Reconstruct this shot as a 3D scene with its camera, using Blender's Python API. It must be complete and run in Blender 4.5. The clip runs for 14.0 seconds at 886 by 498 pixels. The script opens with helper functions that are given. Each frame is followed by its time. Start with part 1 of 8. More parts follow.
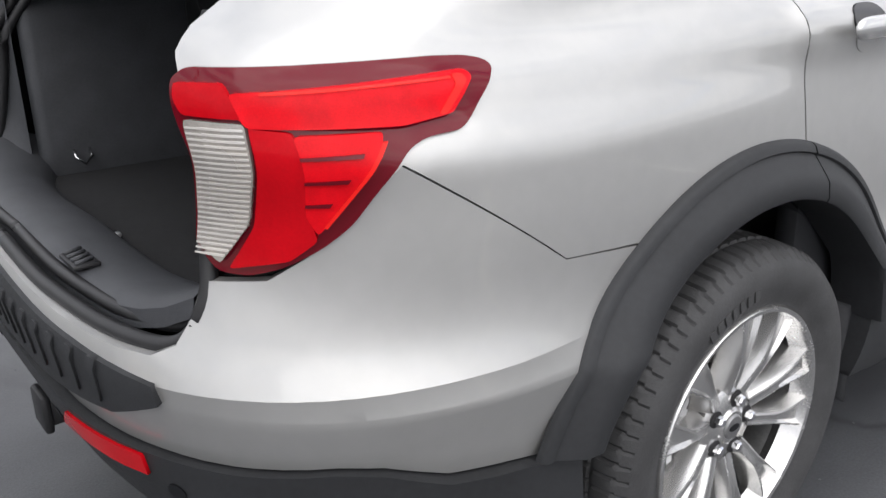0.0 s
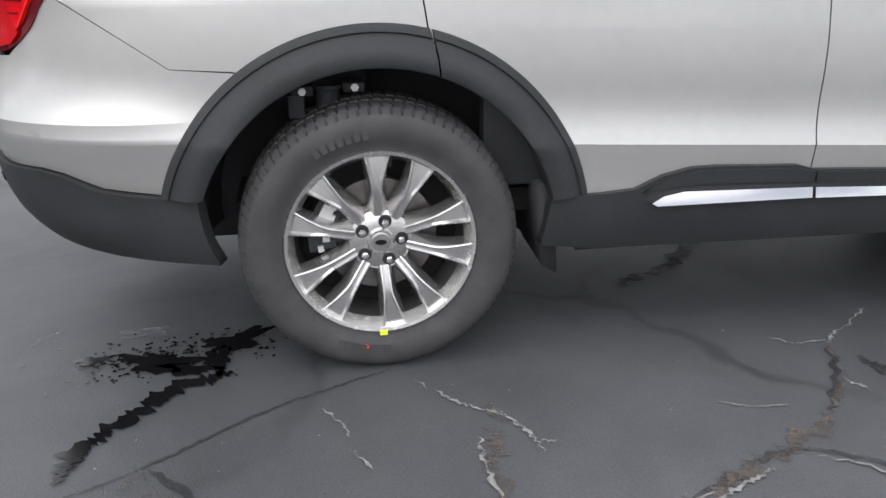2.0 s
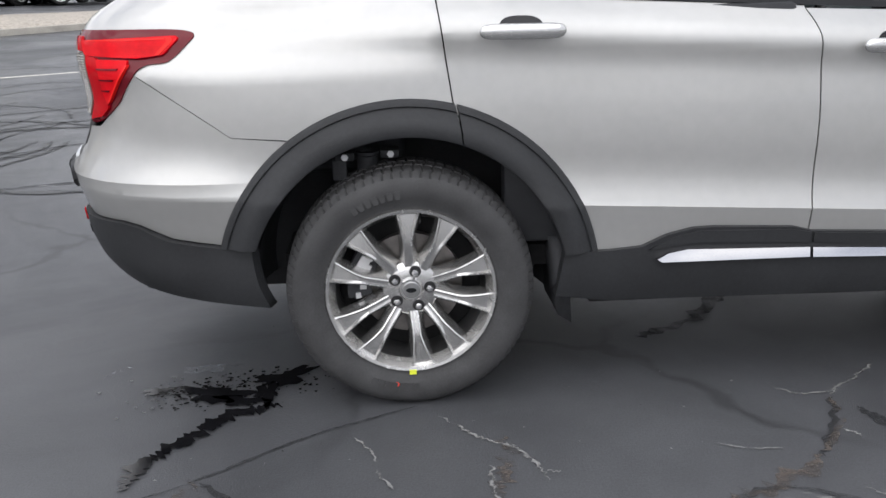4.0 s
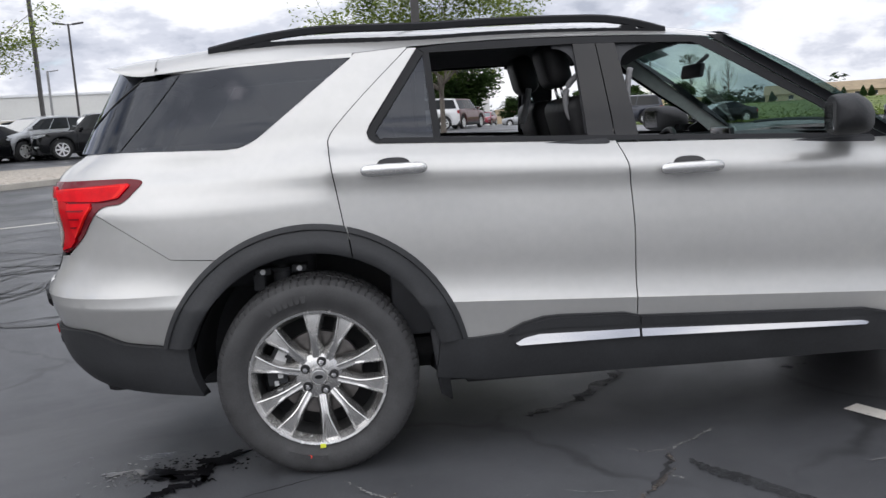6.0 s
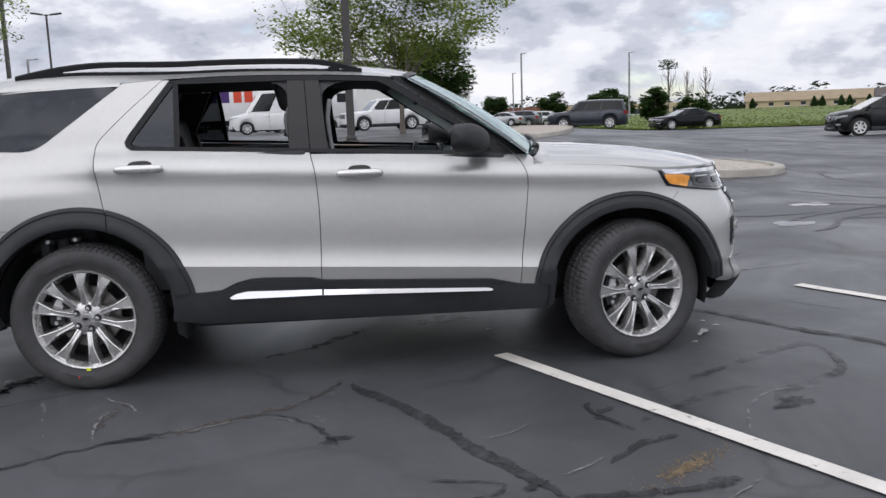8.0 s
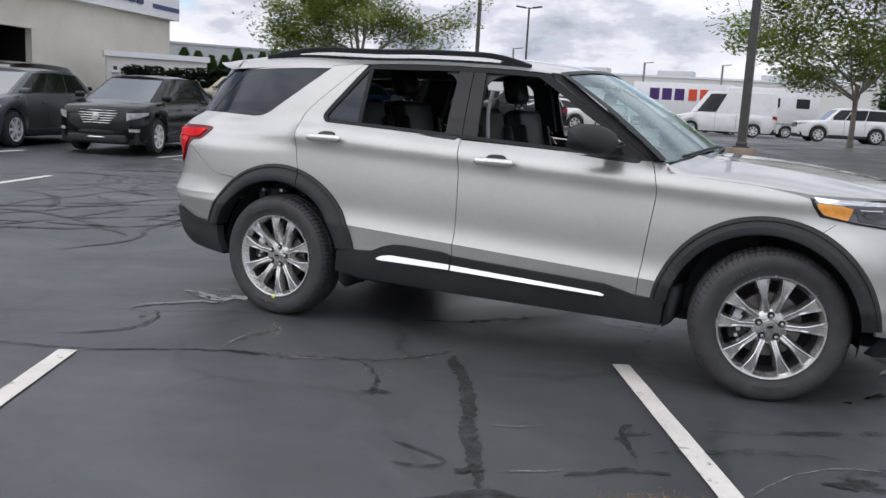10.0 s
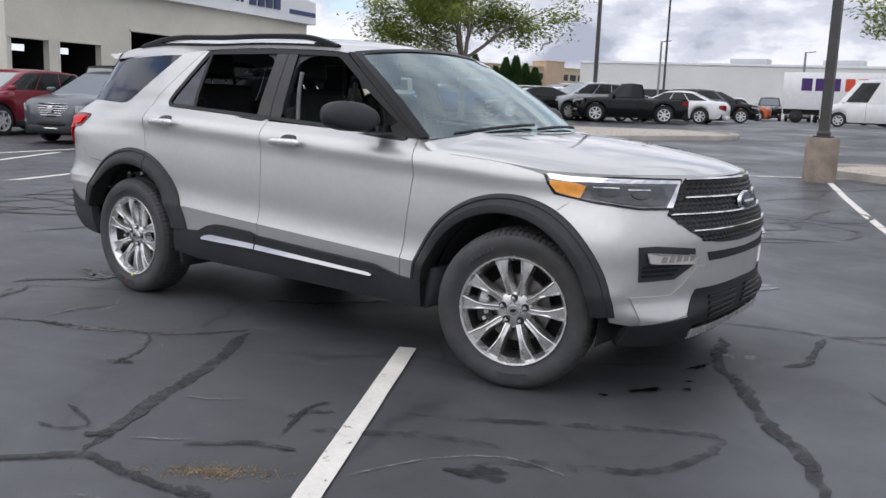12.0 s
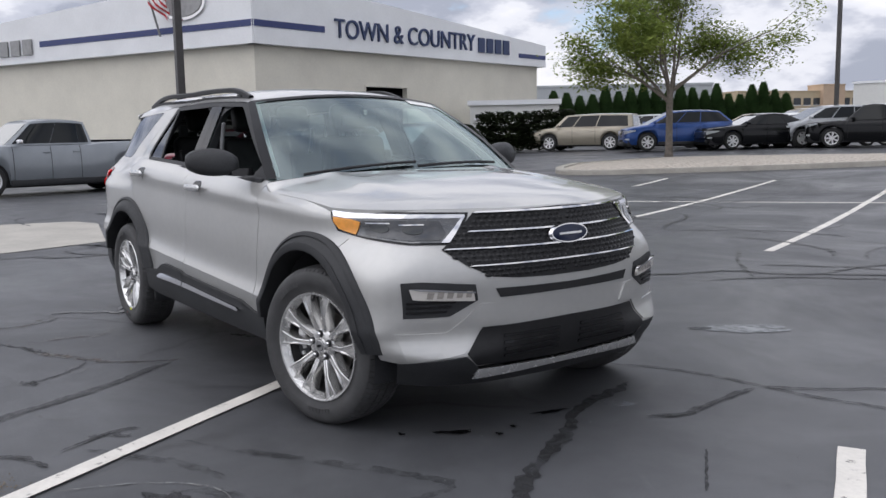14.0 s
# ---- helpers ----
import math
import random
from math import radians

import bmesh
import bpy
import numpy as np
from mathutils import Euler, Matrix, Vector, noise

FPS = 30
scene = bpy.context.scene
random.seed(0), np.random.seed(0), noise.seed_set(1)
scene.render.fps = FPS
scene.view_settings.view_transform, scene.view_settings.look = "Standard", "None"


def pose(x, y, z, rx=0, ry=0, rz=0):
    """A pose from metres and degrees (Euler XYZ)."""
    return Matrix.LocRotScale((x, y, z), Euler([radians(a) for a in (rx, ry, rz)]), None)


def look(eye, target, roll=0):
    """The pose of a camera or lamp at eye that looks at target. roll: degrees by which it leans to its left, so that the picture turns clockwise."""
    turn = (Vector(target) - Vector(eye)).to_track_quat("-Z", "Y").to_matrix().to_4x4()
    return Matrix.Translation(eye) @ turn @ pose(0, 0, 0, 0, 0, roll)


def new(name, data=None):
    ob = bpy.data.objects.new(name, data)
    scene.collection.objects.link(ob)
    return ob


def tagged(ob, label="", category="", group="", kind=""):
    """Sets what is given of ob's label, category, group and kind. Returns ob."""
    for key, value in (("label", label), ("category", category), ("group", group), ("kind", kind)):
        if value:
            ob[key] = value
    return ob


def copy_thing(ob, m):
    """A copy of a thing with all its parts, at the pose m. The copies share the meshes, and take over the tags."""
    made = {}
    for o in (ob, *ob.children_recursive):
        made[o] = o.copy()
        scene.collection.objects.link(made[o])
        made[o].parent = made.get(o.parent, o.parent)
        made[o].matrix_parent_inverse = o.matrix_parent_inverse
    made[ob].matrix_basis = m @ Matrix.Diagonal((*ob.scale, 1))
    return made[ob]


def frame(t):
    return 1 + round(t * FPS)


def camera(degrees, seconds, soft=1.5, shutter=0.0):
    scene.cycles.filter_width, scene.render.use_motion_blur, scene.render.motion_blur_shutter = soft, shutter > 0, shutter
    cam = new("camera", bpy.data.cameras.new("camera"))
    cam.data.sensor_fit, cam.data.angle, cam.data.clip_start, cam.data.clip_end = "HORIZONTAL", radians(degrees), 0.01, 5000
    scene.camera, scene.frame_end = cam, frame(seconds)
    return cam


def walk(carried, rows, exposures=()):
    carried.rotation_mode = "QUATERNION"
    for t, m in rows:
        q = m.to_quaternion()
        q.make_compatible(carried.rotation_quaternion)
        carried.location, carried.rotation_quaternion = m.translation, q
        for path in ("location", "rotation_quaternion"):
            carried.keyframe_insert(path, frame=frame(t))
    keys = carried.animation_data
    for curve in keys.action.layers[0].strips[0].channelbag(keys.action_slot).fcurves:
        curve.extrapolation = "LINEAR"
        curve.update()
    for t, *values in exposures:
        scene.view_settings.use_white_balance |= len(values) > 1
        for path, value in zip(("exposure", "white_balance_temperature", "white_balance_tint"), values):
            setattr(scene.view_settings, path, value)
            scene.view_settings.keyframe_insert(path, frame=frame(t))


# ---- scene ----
cam = camera(54.8, 14.0)
PATH = [
    (0, (-1.406, -1.775, 1.337), (-0.245, -0.296, 0.656), -0.9),
    (0.5, (-1.093, -2.156, 1.308), (-0.323, -0.452, 0.597), 1.0),
    (1, (-0.694, -2.491, 1.245), (-0.114, -0.736, 0.48), 1.5),
    (1.5, (-0.393, -2.864, 1.222), (0.064, -1.075, 0.454), 0.5),
    (2, (-0.159, -3.16, 1.251), (0.117, -1.324, 0.508), -0.5),
    (2.5, (-0.055, -3.352, 1.286), (0.181, -1.529, 0.498), -0.5),
    (2.7, (-0.1, -3.407, 1.305), (0.155, -1.554, 0.597), 0.9),
    (4.8, (-0.032, -3.51, 1.307), (0.039, -1.571, 0.822), -2.6),
    (5, (-0.052, -3.584, 1.31), (0.054, -1.628, 0.908), -3.3),
    (5.5, (0.068, -3.871, 1.31), (0.188, -1.898, 1.002), -3.8),
    (6, (0.289, -4.163, 1.331), (0.424, -2.19, 1.036), -3.5),
    (6.5, (0.577, -4.523, 1.335), (0.79, -2.554, 1.061), -3.4),
    (7, (0.825, -4.932, 1.35), (1.043, -2.964, 1.065), -4.2),
    (7.5, (1.168, -5.244, 1.35), (1.373, -3.275, 1.065), -2.1),
    (8, (1.53, -5.524, 1.373), (1.695, -3.554, 1.071), -2.0),
    (8.5, (1.945, -5.639, 1.401), (1.89, -3.66, 1.117), -1.9),
    (9, (2.394, -5.674, 1.383), (1.979, -3.738, 1.101), -1.0),
    (9.2, (2.573, -5.646, 1.373), (2.041, -3.74, 1.079), -0.4),
    (11.3, (4.49, -4.821, 1.371), (3.385, -3.189, 1.031), 3.3),
    (11.5, (4.67, -4.692, 1.364), (3.533, -3.083, 1.019), 2.1),
    (12, (5.085, -4.345, 1.357), (3.924, -2.752, 1.018), 2.1),
    (12.5, (5.526, -4.019, 1.346), (4.259, -2.508, 1.01), 1.4),
    (13, (5.935, -3.613, 1.367), (4.529, -2.209, 1.14), -0.4),
    (13.5, (6.357, -3.244, 1.345), (4.884, -1.917, 1.085), -0.7),
    (14, (6.666, -2.805, 1.372), (5.058, -1.644, 1.117), -1.0),
]
EXPOSURE = [(0.0, 1.10, 6500, 12), (0.5, 1.13, 6500, 12), (1.0, 1.17, 6500, 12), (2.2, 1.22, 6450, 12), (2.7, 1.16, 6450, 12), (5.0, 0.80, 6350, 12), (7.0, 0.54, 6300, 13), (9.0, 0.42, 6250, 14), (11.5, 0.57, 6250, 14), (14.0, 0.46, 6250, 14)]
walk(cam, [(t, look(eye, target, roll)) for t, eye, target, roll in PATH], EXPOSURE)

# ---- world: cloudy sky, and one soft sun ----
world = bpy.data.worlds.new("sky")
scene.world = world
world.use_nodes = True
wt = world.node_tree
wt.nodes.clear()


def wnode(kind, **kw):
    n = wt.nodes.new(kind)
    for k, v in kw.items():
        n.inputs[int(k[1:])].default_value = v
    return n


def wmath(op, a, b=None):
    n = wt.nodes.new("ShaderNodeMath")
    n.operation = op
    for i, v in enumerate((a, b)):
        if v is None:
            continue
        if isinstance(v, (int, float)):
            n.inputs[i].default_value = v
        else:
            wt.links.new(v, n.inputs[i])
    return n.outputs[0]


SUN_EL, SUN_AZ = radians(52), radians(200)
sky = wt.nodes.new("ShaderNodeTexSky")
sky.sky_type = "NISHITA"
sky.sun_disc = False
sky.sun_elevation = SUN_EL
sky.sun_rotation = SUN_AZ
sky_bg = wnode("ShaderNodeBackground", _1=0.13)
wt.links.new(sky.outputs[0], sky_bg.inputs[0])
coord = wt.nodes.new("ShaderNodeTexCoord")
sep = wt.nodes.new("ShaderNodeSeparateXYZ")
wt.links.new(coord.outputs["Generated"], sep.inputs[0])


def wnoise(scale, detail, rough, shift, squash=2.3):
    mp = wt.nodes.new("ShaderNodeMapping")
    mp.inputs["Location"].default_value = shift
    mp.inputs["Scale"].default_value = (1.0, 1.0, squash)
    wt.links.new(coord.outputs["Generated"], mp.inputs[0])
    n = wt.nodes.new("ShaderNodeTexNoise")
    n.inputs["Scale"].default_value, n.inputs["Detail"].default_value, n.inputs["Roughness"].default_value = scale, detail, rough
    wt.links.new(mp.outputs[0], n.inputs[0])
    return n.outputs[0]


def wramp(fac, stops):
    r = wt.nodes.new("ShaderNodeValToRGB")
    r.color_ramp.interpolation = "EASE"
    while len(r.color_ramp.elements) < len(stops):
        r.color_ramp.elements.new(0.5)
    for e, (pos, col) in zip(r.color_ramp.elements, stops):
        e.position, e.color = pos, (*col, 1)
    wt.links.new(fac, r.inputs[0])
    return r.outputs[0]


# heaped clouds: bright where the heap thins out above, grey-blue underneath
here = wnoise(3.6, 7, 0.56, (3.2, 1.4, 0.0))
above = wnoise(3.6, 7, 0.56, (3.2, 1.4, 0.10))
lit = wmath("ADD", wmath("MULTIPLY", wmath("SUBTRACT", here, above), 3.0), 0.5)
veil = wnoise(1.5, 5, 0.5, (-2.0, 5.0, 1.0), 3.2)
tone = wmath("ADD", wmath("MULTIPLY", lit, 0.60), wmath("MULTIPLY", wmath("SUBTRACT", 1.0, veil), 0.42))
CLOUD = wramp(tone, [(0.28, (0.34, 0.365, 0.42)), (0.42, (0.49, 0.51, 0.56)), (0.56, (0.70, 0.71, 0.73)), (0.72, (0.80, 0.797, 0.79))])
cover = wramp(here, [(0.31, (0.0, 0.0, 0.0)), (0.40, (1, 1, 1))])
cloud_bg = wnode("ShaderNodeBackground", _1=0.95)
wt.links.new(wmath("ADD", wmath("MULTIPLY", wmath("MAXIMUM", sep.outputs[2], 0.0), 0.40), 0.88), cloud_bg.inputs[1])
wt.links.new(CLOUD, cloud_bg.inputs[0])
both = wt.nodes.new("ShaderNodeMixShader")
wt.links.new(cover, both.inputs[0])
wt.links.new(sky_bg.outputs[0], both.inputs[1])
wt.links.new(cloud_bg.outputs[0], both.inputs[2])
wout = wt.nodes.new("ShaderNodeOutputWorld")
wt.links.new(both.outputs[0], wout.inputs[0])

sun = new("sun", bpy.data.lights.new("sun", "SUN"))
sun.data.energy, sun.data.angle, sun.data.color = 0.9, radians(85), (1.0, 0.98, 0.95)
sun_way = Vector((math.sin(SUN_AZ) * math.cos(SUN_EL), math.cos(SUN_AZ) * math.cos(SUN_EL), math.sin(SUN_EL)))
sun.matrix_world = look(sun_way * 50, (0, 0, 0))

# ---- materials ----


def material(name, base, rough=0.5, metal=0.0, coat=0.0, vary=0.0, scale=8.0, bump=0.0, bump_scale=200.0, second=None, spec=0.5, rough_vary=0.0, coords="Object"):
    """A Principled material: colour varied at two scales, with fine relief."""
    m = bpy.data.materials.new(name)
    m.use_nodes = True
    nt = m.node_tree
    b = nt.nodes["Principled BSDF"]
    b.inputs["Base Color"].default_value = (*base, 1)
    b.inputs["Roughness"].default_value = rough
    b.inputs["Metallic"].default_value = metal
    b.inputs["Coat Weight"].default_value = coat
    b.inputs["Coat Roughness"].default_value = 0.04
    b.inputs["Specular IOR Level"].default_value = spec
    if vary or bump or rough_vary:
        tc = nt.nodes.new("ShaderNodeTexCoord")
    if vary or rough_vary:
        n1, n2 = nt.nodes.new("ShaderNodeTexNoise"), nt.nodes.new("ShaderNodeTexNoise")
        for n, k, d in ((n1, scale, 4), (n2, scale * 14, 3)):
            n.inputs["Scale"].default_value, n.inputs["Detail"].default_value = k, d
            nt.links.new(tc.outputs[coords], n.inputs[0])
        add = nt.nodes.new("ShaderNodeMath")
        add.operation = "MULTIPLY_ADD"
        nt.links.new(n1.outputs[0], add.inputs[0])
        add.inputs[1].default_value = 0.65
        sc = nt.nodes.new("ShaderNodeMath")
        sc.operation = "MULTIPLY"
        sc.inputs[1].default_value = 0.35
        nt.links.new(n2.outputs[0], sc.inputs[0])
        nt.links.new(sc.outputs[0], add.inputs[2])
        ramp = nt.nodes.new("ShaderNodeValToRGB")
        ramp.color_ramp.elements[0].position, ramp.color_ramp.elements[1].position = 0.33, 0.67
        lo = [c * (1 - vary) for c in base]
        hi = second if second else [min(1, c * (1 + vary)) for c in base]
        ramp.color_ramp.elements[0].color, ramp.color_ramp.elements[1].color = (*lo, 1), (*hi, 1)
        nt.links.new(add.outputs[0], ramp.inputs[0])
        if vary:
            nt.links.new(ramp.outputs[0], b.inputs["Base Color"])
        if rough_vary:
            mr = nt.nodes.new("ShaderNodeMapRange")
            mr.inputs[1].default_value, mr.inputs[2].default_value = 0.3, 0.7
            mr.inputs[3].default_value, mr.inputs[4].default_value = max(0.02, rough - rough_vary), min(1, rough + rough_vary)
            nt.links.new(add.outputs[0], mr.inputs[0])
            nt.links.new(mr.outputs[0], b.inputs["Roughness"])
    if bump:
        nb = nt.nodes.new("ShaderNodeTexNoise")
        nb.inputs["Scale"].default_value, nb.inputs["Detail"].default_value = bump_scale, 3
        nt.links.new(tc.outputs[coords], nb.inputs[0])
        bp = nt.nodes.new("ShaderNodeBump")
        bp.inputs["Strength"].default_value, bp.inputs["Distance"].default_value = bump, 0.002
        nt.links.new(nb.outputs[0], bp.inputs["Height"])
        nt.links.new(bp.outputs[0], b.inputs["Normal"])
    return m


def glass(name, tint, gloss=(1.0, 1.0, 1.0), rough=0.0, least=0.08):
    """A thin pane: tinted see-through with a real surface gloss."""
    m = bpy.data.materials.new(name)
    m.use_nodes = True
    nt = m.node_tree
    nt.nodes.clear()
    out, mx = nt.nodes.new("ShaderNodeOutputMaterial"), nt.nodes.new("ShaderNodeMixShader")
    tr, gl, fr = nt.nodes.new("ShaderNodeBsdfTransparent"), nt.nodes.new("ShaderNodeBsdfGlossy"), nt.nodes.new("ShaderNodeLayerWeight")
    pw, ma = nt.nodes.new("ShaderNodeMath"), nt.nodes.new("ShaderNodeMath")
    pw.operation, pw.inputs[1].default_value = "POWER", 4.0
    ma.operation, ma.inputs[1].default_value, ma.inputs[2].default_value = "MULTIPLY_ADD", 0.85, least
    tr.inputs[0].default_value = (*tint, 1)
    gl.inputs["Roughness"].default_value = rough
    gl.inputs[0].default_value = (*gloss, 1)
    nt.links.new(fr.outputs["Facing"], pw.inputs[0])
    nt.links.new(pw.outputs[0], ma.inputs[0])
    nt.links.new(ma.outputs[0], mx.inputs[0])
    nt.links.new(tr.outputs[0], mx.inputs[1])
    nt.links.new(gl.outputs[0], mx.inputs[2])
    nt.links.new(mx.outputs[0], out.inputs[0])
    return m


def worn(m, scale=9.0, lo=0.40, hi=0.55, detail=6):
    """Let patches of a thin coat wear through to what lies under it."""
    nt = m.node_tree
    b, out = nt.nodes["Principled BSDF"], nt.nodes["Material Output"]
    tc, n = nt.nodes.new("ShaderNodeTexCoord"), nt.nodes.new("ShaderNodeTexNoise")
    n.inputs["Scale"].default_value, n.inputs["Detail"].default_value, n.inputs["Roughness"].default_value = scale, detail, 0.7
    nt.links.new(tc.outputs["Object"], n.inputs[0])
    mr = nt.nodes.new("ShaderNodeMapRange")
    mr.inputs[1].default_value, mr.inputs[2].default_value = lo, hi
    nt.links.new(n.outputs[0], mr.inputs[0])
    tr, mx = nt.nodes.new("ShaderNodeBsdfTransparent"), nt.nodes.new("ShaderNodeMixShader")
    nt.links.new(mr.outputs[0], mx.inputs[0])
    nt.links.new(tr.outputs[0], mx.inputs[1])
    nt.links.new(b.outputs[0], mx.inputs[2])
    nt.links.new(mx.outputs[0], out.inputs[0])
    return m


SILVER = material("silver_paint", (0.455, 0.453, 0.440), 0.42, 0.62, coat=1.0, vary=0.05, scale=2.0, bump=0.06, bump_scale=900)
PLASTIC = material("black_plastic", (0.024, 0.025, 0.027), 0.58, vary=0.25, scale=6, bump=0.35, bump_scale=700, spec=0.35)
TRIM = material("satin_black_trim", (0.010, 0.0105, 0.012), 0.36, vary=0.2, scale=9, spec=0.18)
GLOSS = material("gloss_black", (0.008, 0.008, 0.009), 0.16, spec=0.35)
CHROME = material("chrome", (0.70, 0.70, 0.71), 0.07, 1.0, rough_vary=0.03, scale=10)
ALLOY = material("machined_alloy", (0.72, 0.715, 0.70), 0.25, 0.95, vary=0.08, scale=20, rough_vary=0.06)
WHITE_ALLOY = material("bright_silver_plastic", (0.62, 0.62, 0.62), 0.35, 0.4, vary=0.06, scale=12)
ALLOY_PAINT = material("silver_wheel_paint", (0.56, 0.555, 0.545), 0.27, 0.9, coat=0.3, vary=0.06, scale=18)
# barrel colour darkened to stand for the shade inside the rim
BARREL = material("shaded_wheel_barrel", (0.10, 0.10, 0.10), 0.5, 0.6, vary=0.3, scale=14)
ALLOY_DARK = material("alloy_flank", (0.34, 0.34, 0.34), 0.38, 0.85, vary=0.2, scale=15)
STEEL = material("brake_steel", (0.22, 0.205, 0.195), 0.4, 0.9, vary=0.25, scale=25)
RUBBER = material("tyre_rubber", (0.042, 0.042, 0.043), 0.66, vary=0.30, scale=12, bump=0.4, bump_scale=300)
SEAL = material("black_seal_rubber", (0.012, 0.012, 0.013), 0.5, vary=0.2, scale=20)
CARGO = material("cargo_trim_plastic", (0.045, 0.047, 0.052), 0.62, vary=0.2, scale=12, bump=0.4, bump_scale=420)
LINER = material("wheel_well_liner", (0.026, 0.027, 0.030), 0.75, vary=0.35, scale=9, bump=0.5, bump_scale=260)
DARK = material("dark_underbody", (0.012, 0.012, 0.013), 0.8, vary=0.4, scale=8)
CABIN = material("dark_cabin_plastic", (0.022, 0.023, 0.026), 0.6, vary=0.2, scale=15, bump=0.3, bump_scale=500)
CARPET = material("black_carpet", (0.012, 0.012, 0.013), 0.95, vary=0.35, scale=40, bump=0.8, bump_scale=900)
LEATHER = material("black_leather", (0.013, 0.013, 0.014), 0.5, vary=0.25, scale=20, bump=0.4, bump_scale=350, spec=0.25)
PILLAR_CLOTH = material("pale_pillar_cloth", (0.42, 0.43, 0.42), 0.85, vary=0.12, scale=30)
GREY_CLOTH = material("grey_trim", (0.19, 0.19, 0.195), 0.8, vary=0.15, scale=30)
HEADLINER = material("grey_headliner", (0.13, 0.13, 0.135), 0.9, vary=0.1, scale=30)
PRIVACY = glass("privacy_glass", (0.045, 0.05, 0.052), (0.85, 0.9, 1.0), 0.03, 0.045)
WINDSHIELD = glass("green_windshield", (0.42, 0.58, 0.55), (0.82, 0.95, 0.95), 0.12, 0.17)
RED_LENS = material("red_lens", (0.48, 0.003, 0.008), 0.10, vary=0.12, scale=14, spec=0.10)
RED_DARK = material("dark_red_lens", (0.12, 0.002, 0.008), 0.08, spec=0.3)
RED_GLOW = material("bright_red_lens", (0.66, 0.004, 0.010), 0.10, spec=0.12, vary=0.14, scale=30)
RED_HIGHLIGHT = material("orange_red_lens_edge", (0.82, 0.018, 0.014), 0.12, spec=0.2)
AMBER = material("amber_lens", (0.84, 0.34, 0.05), 0.12, coat=0.8, vary=0.2, scale=20)
LENS_WHITE = material("ribbed_white_lens", (0.37, 0.345, 0.315), 0.15, 0.30, coat=0.9, vary=0.25, scale=25)
LENS_RIB = material("clear_lens_rib", (0.62, 0.59, 0.55), 0.12, 0.2, coat=0.8)
LENS_GREY = material("projector_glass", (0.075, 0.078, 0.08), 0.08, 0.5)
LAMP_GREY = material("lamp_housing", (0.10, 0.103, 0.107), 0.18, 0.6, coat=1.0, vary=0.3, scale=22)
LAMP_BOWL = material("lamp_bowl", (0.065, 0.067, 0.071), 0.22, 0.6, coat=0.8, vary=0.35, scale=18)
BADGE_BLUE = material("badge_blue", (0.014, 0.020, 0.045), 0.2, spec=0.3)
WHITE = material("white_plastic", (0.75, 0.75, 0.74), 0.4, vary=0.05, scale=10)
PAPER = material("paper", (0.80, 0.80, 0.78), 0.7, vary=0.04, scale=20)
YELLOW_MARK = material("yellow_mark", (0.75, 0.80, 0.05), 0.7)
RED_MARK = material("red_mark", (0.70, 0.06, 0.04), 0.7)

# ---- building helpers ----


def mesh_of(bm, name, mat, smooth=True, sharp=0.6):
    me = bpy.data.meshes.new(name)
    if smooth:
        for f in bm.faces:
            f.smooth = True
        for e in bm.edges:
            if len(e.link_faces) == 2 and e.calc_face_angle(0.0) > sharp:
                e.smooth = False
    bm.to_mesh(me)
    bm.free()
    for m in (mat if isinstance(mat, (list, tuple)) else [mat]):
        me.materials.append(m)
    return me


def part(name, bm, mat, parent=None, label="", smooth=True, sharp=0.6):
    """Link a bmesh as one mesh object under a thing or a part."""
    ob = new(name, mesh_of(bm, name, mat, smooth, sharp))
    if parent:
        ob.parent = parent
    return tagged(ob, label)


def thing(name, label, category, m=None, group="", kind=""):
    ob = new(name)
    ob.empty_display_size = 0.2
    if m is not None:
        ob.matrix_world = m
    return tagged(ob, label, category, group, kind)


def mirrored(ob, parent=None):
    """The same part on the other side of the car."""
    me = ob.data.copy()
    me.transform(Matrix.Diagonal((1, -1, 1, 1)))
    me.flip_normals()
    o = new(ob.name, me)
    o.parent = parent or ob.parent
    for k in ("label",):
        if k in ob:
            o[k] = ob[k]
    return o


def box(bm, x0, x1, y0, y1, z0, z1, bevel=0.0, seg=2, m=None):
    r = bmesh.ops.create_cube(bm, size=1.0, matrix=Matrix.LocRotScale(((x0 + x1) / 2, (y0 + y1) / 2, (z0 + z1) / 2), None, (x1 - x0, y1 - y0, z1 - z0)))
    vs = r["verts"]
    if bevel:
        es = list({e for v in vs for e in v.link_edges})
        vs = list({v for f in bmesh.ops.bevel(bm, geom=es, offset=bevel, segments=seg, affect="EDGES", profile=0.5)["faces"] for v in f.verts} | {v for v in vs if v.is_valid})
    if m is not None:
        bmesh.ops.transform(bm, matrix=m, verts=vs)
    return vs


def lathe(bm, prof, n=64, axis="Y", closed=False, centre=(0, 0, 0), wob=None):
    """Turn a profile of (radius, along) round an axis."""
    rows = []
    for i in range(n):
        a = 2 * math.pi * i / n
        c, s = math.cos(a), math.sin(a)
        row = []
        for j, (r, h) in enumerate(prof):
            if wob:
                r = wob(i, j, r)
            p = {"Y": (r * c, h, r * s), "Z": (r * c, r * s, h), "X": (h, r * c, r * s)}[axis]
            row.append(bm.verts.new((p[0] + centre[0], p[1] + centre[1], p[2] + centre[2])))
        rows.append(row)
    k = len(prof)
    for i in range(n):
        a, b = rows[i], rows[(i + 1) % n]
        for j in range(k if closed else k - 1):
            j2 = (j + 1) % k
            bm.faces.new((a[j], a[j2], b[j2], b[j]))
    return rows


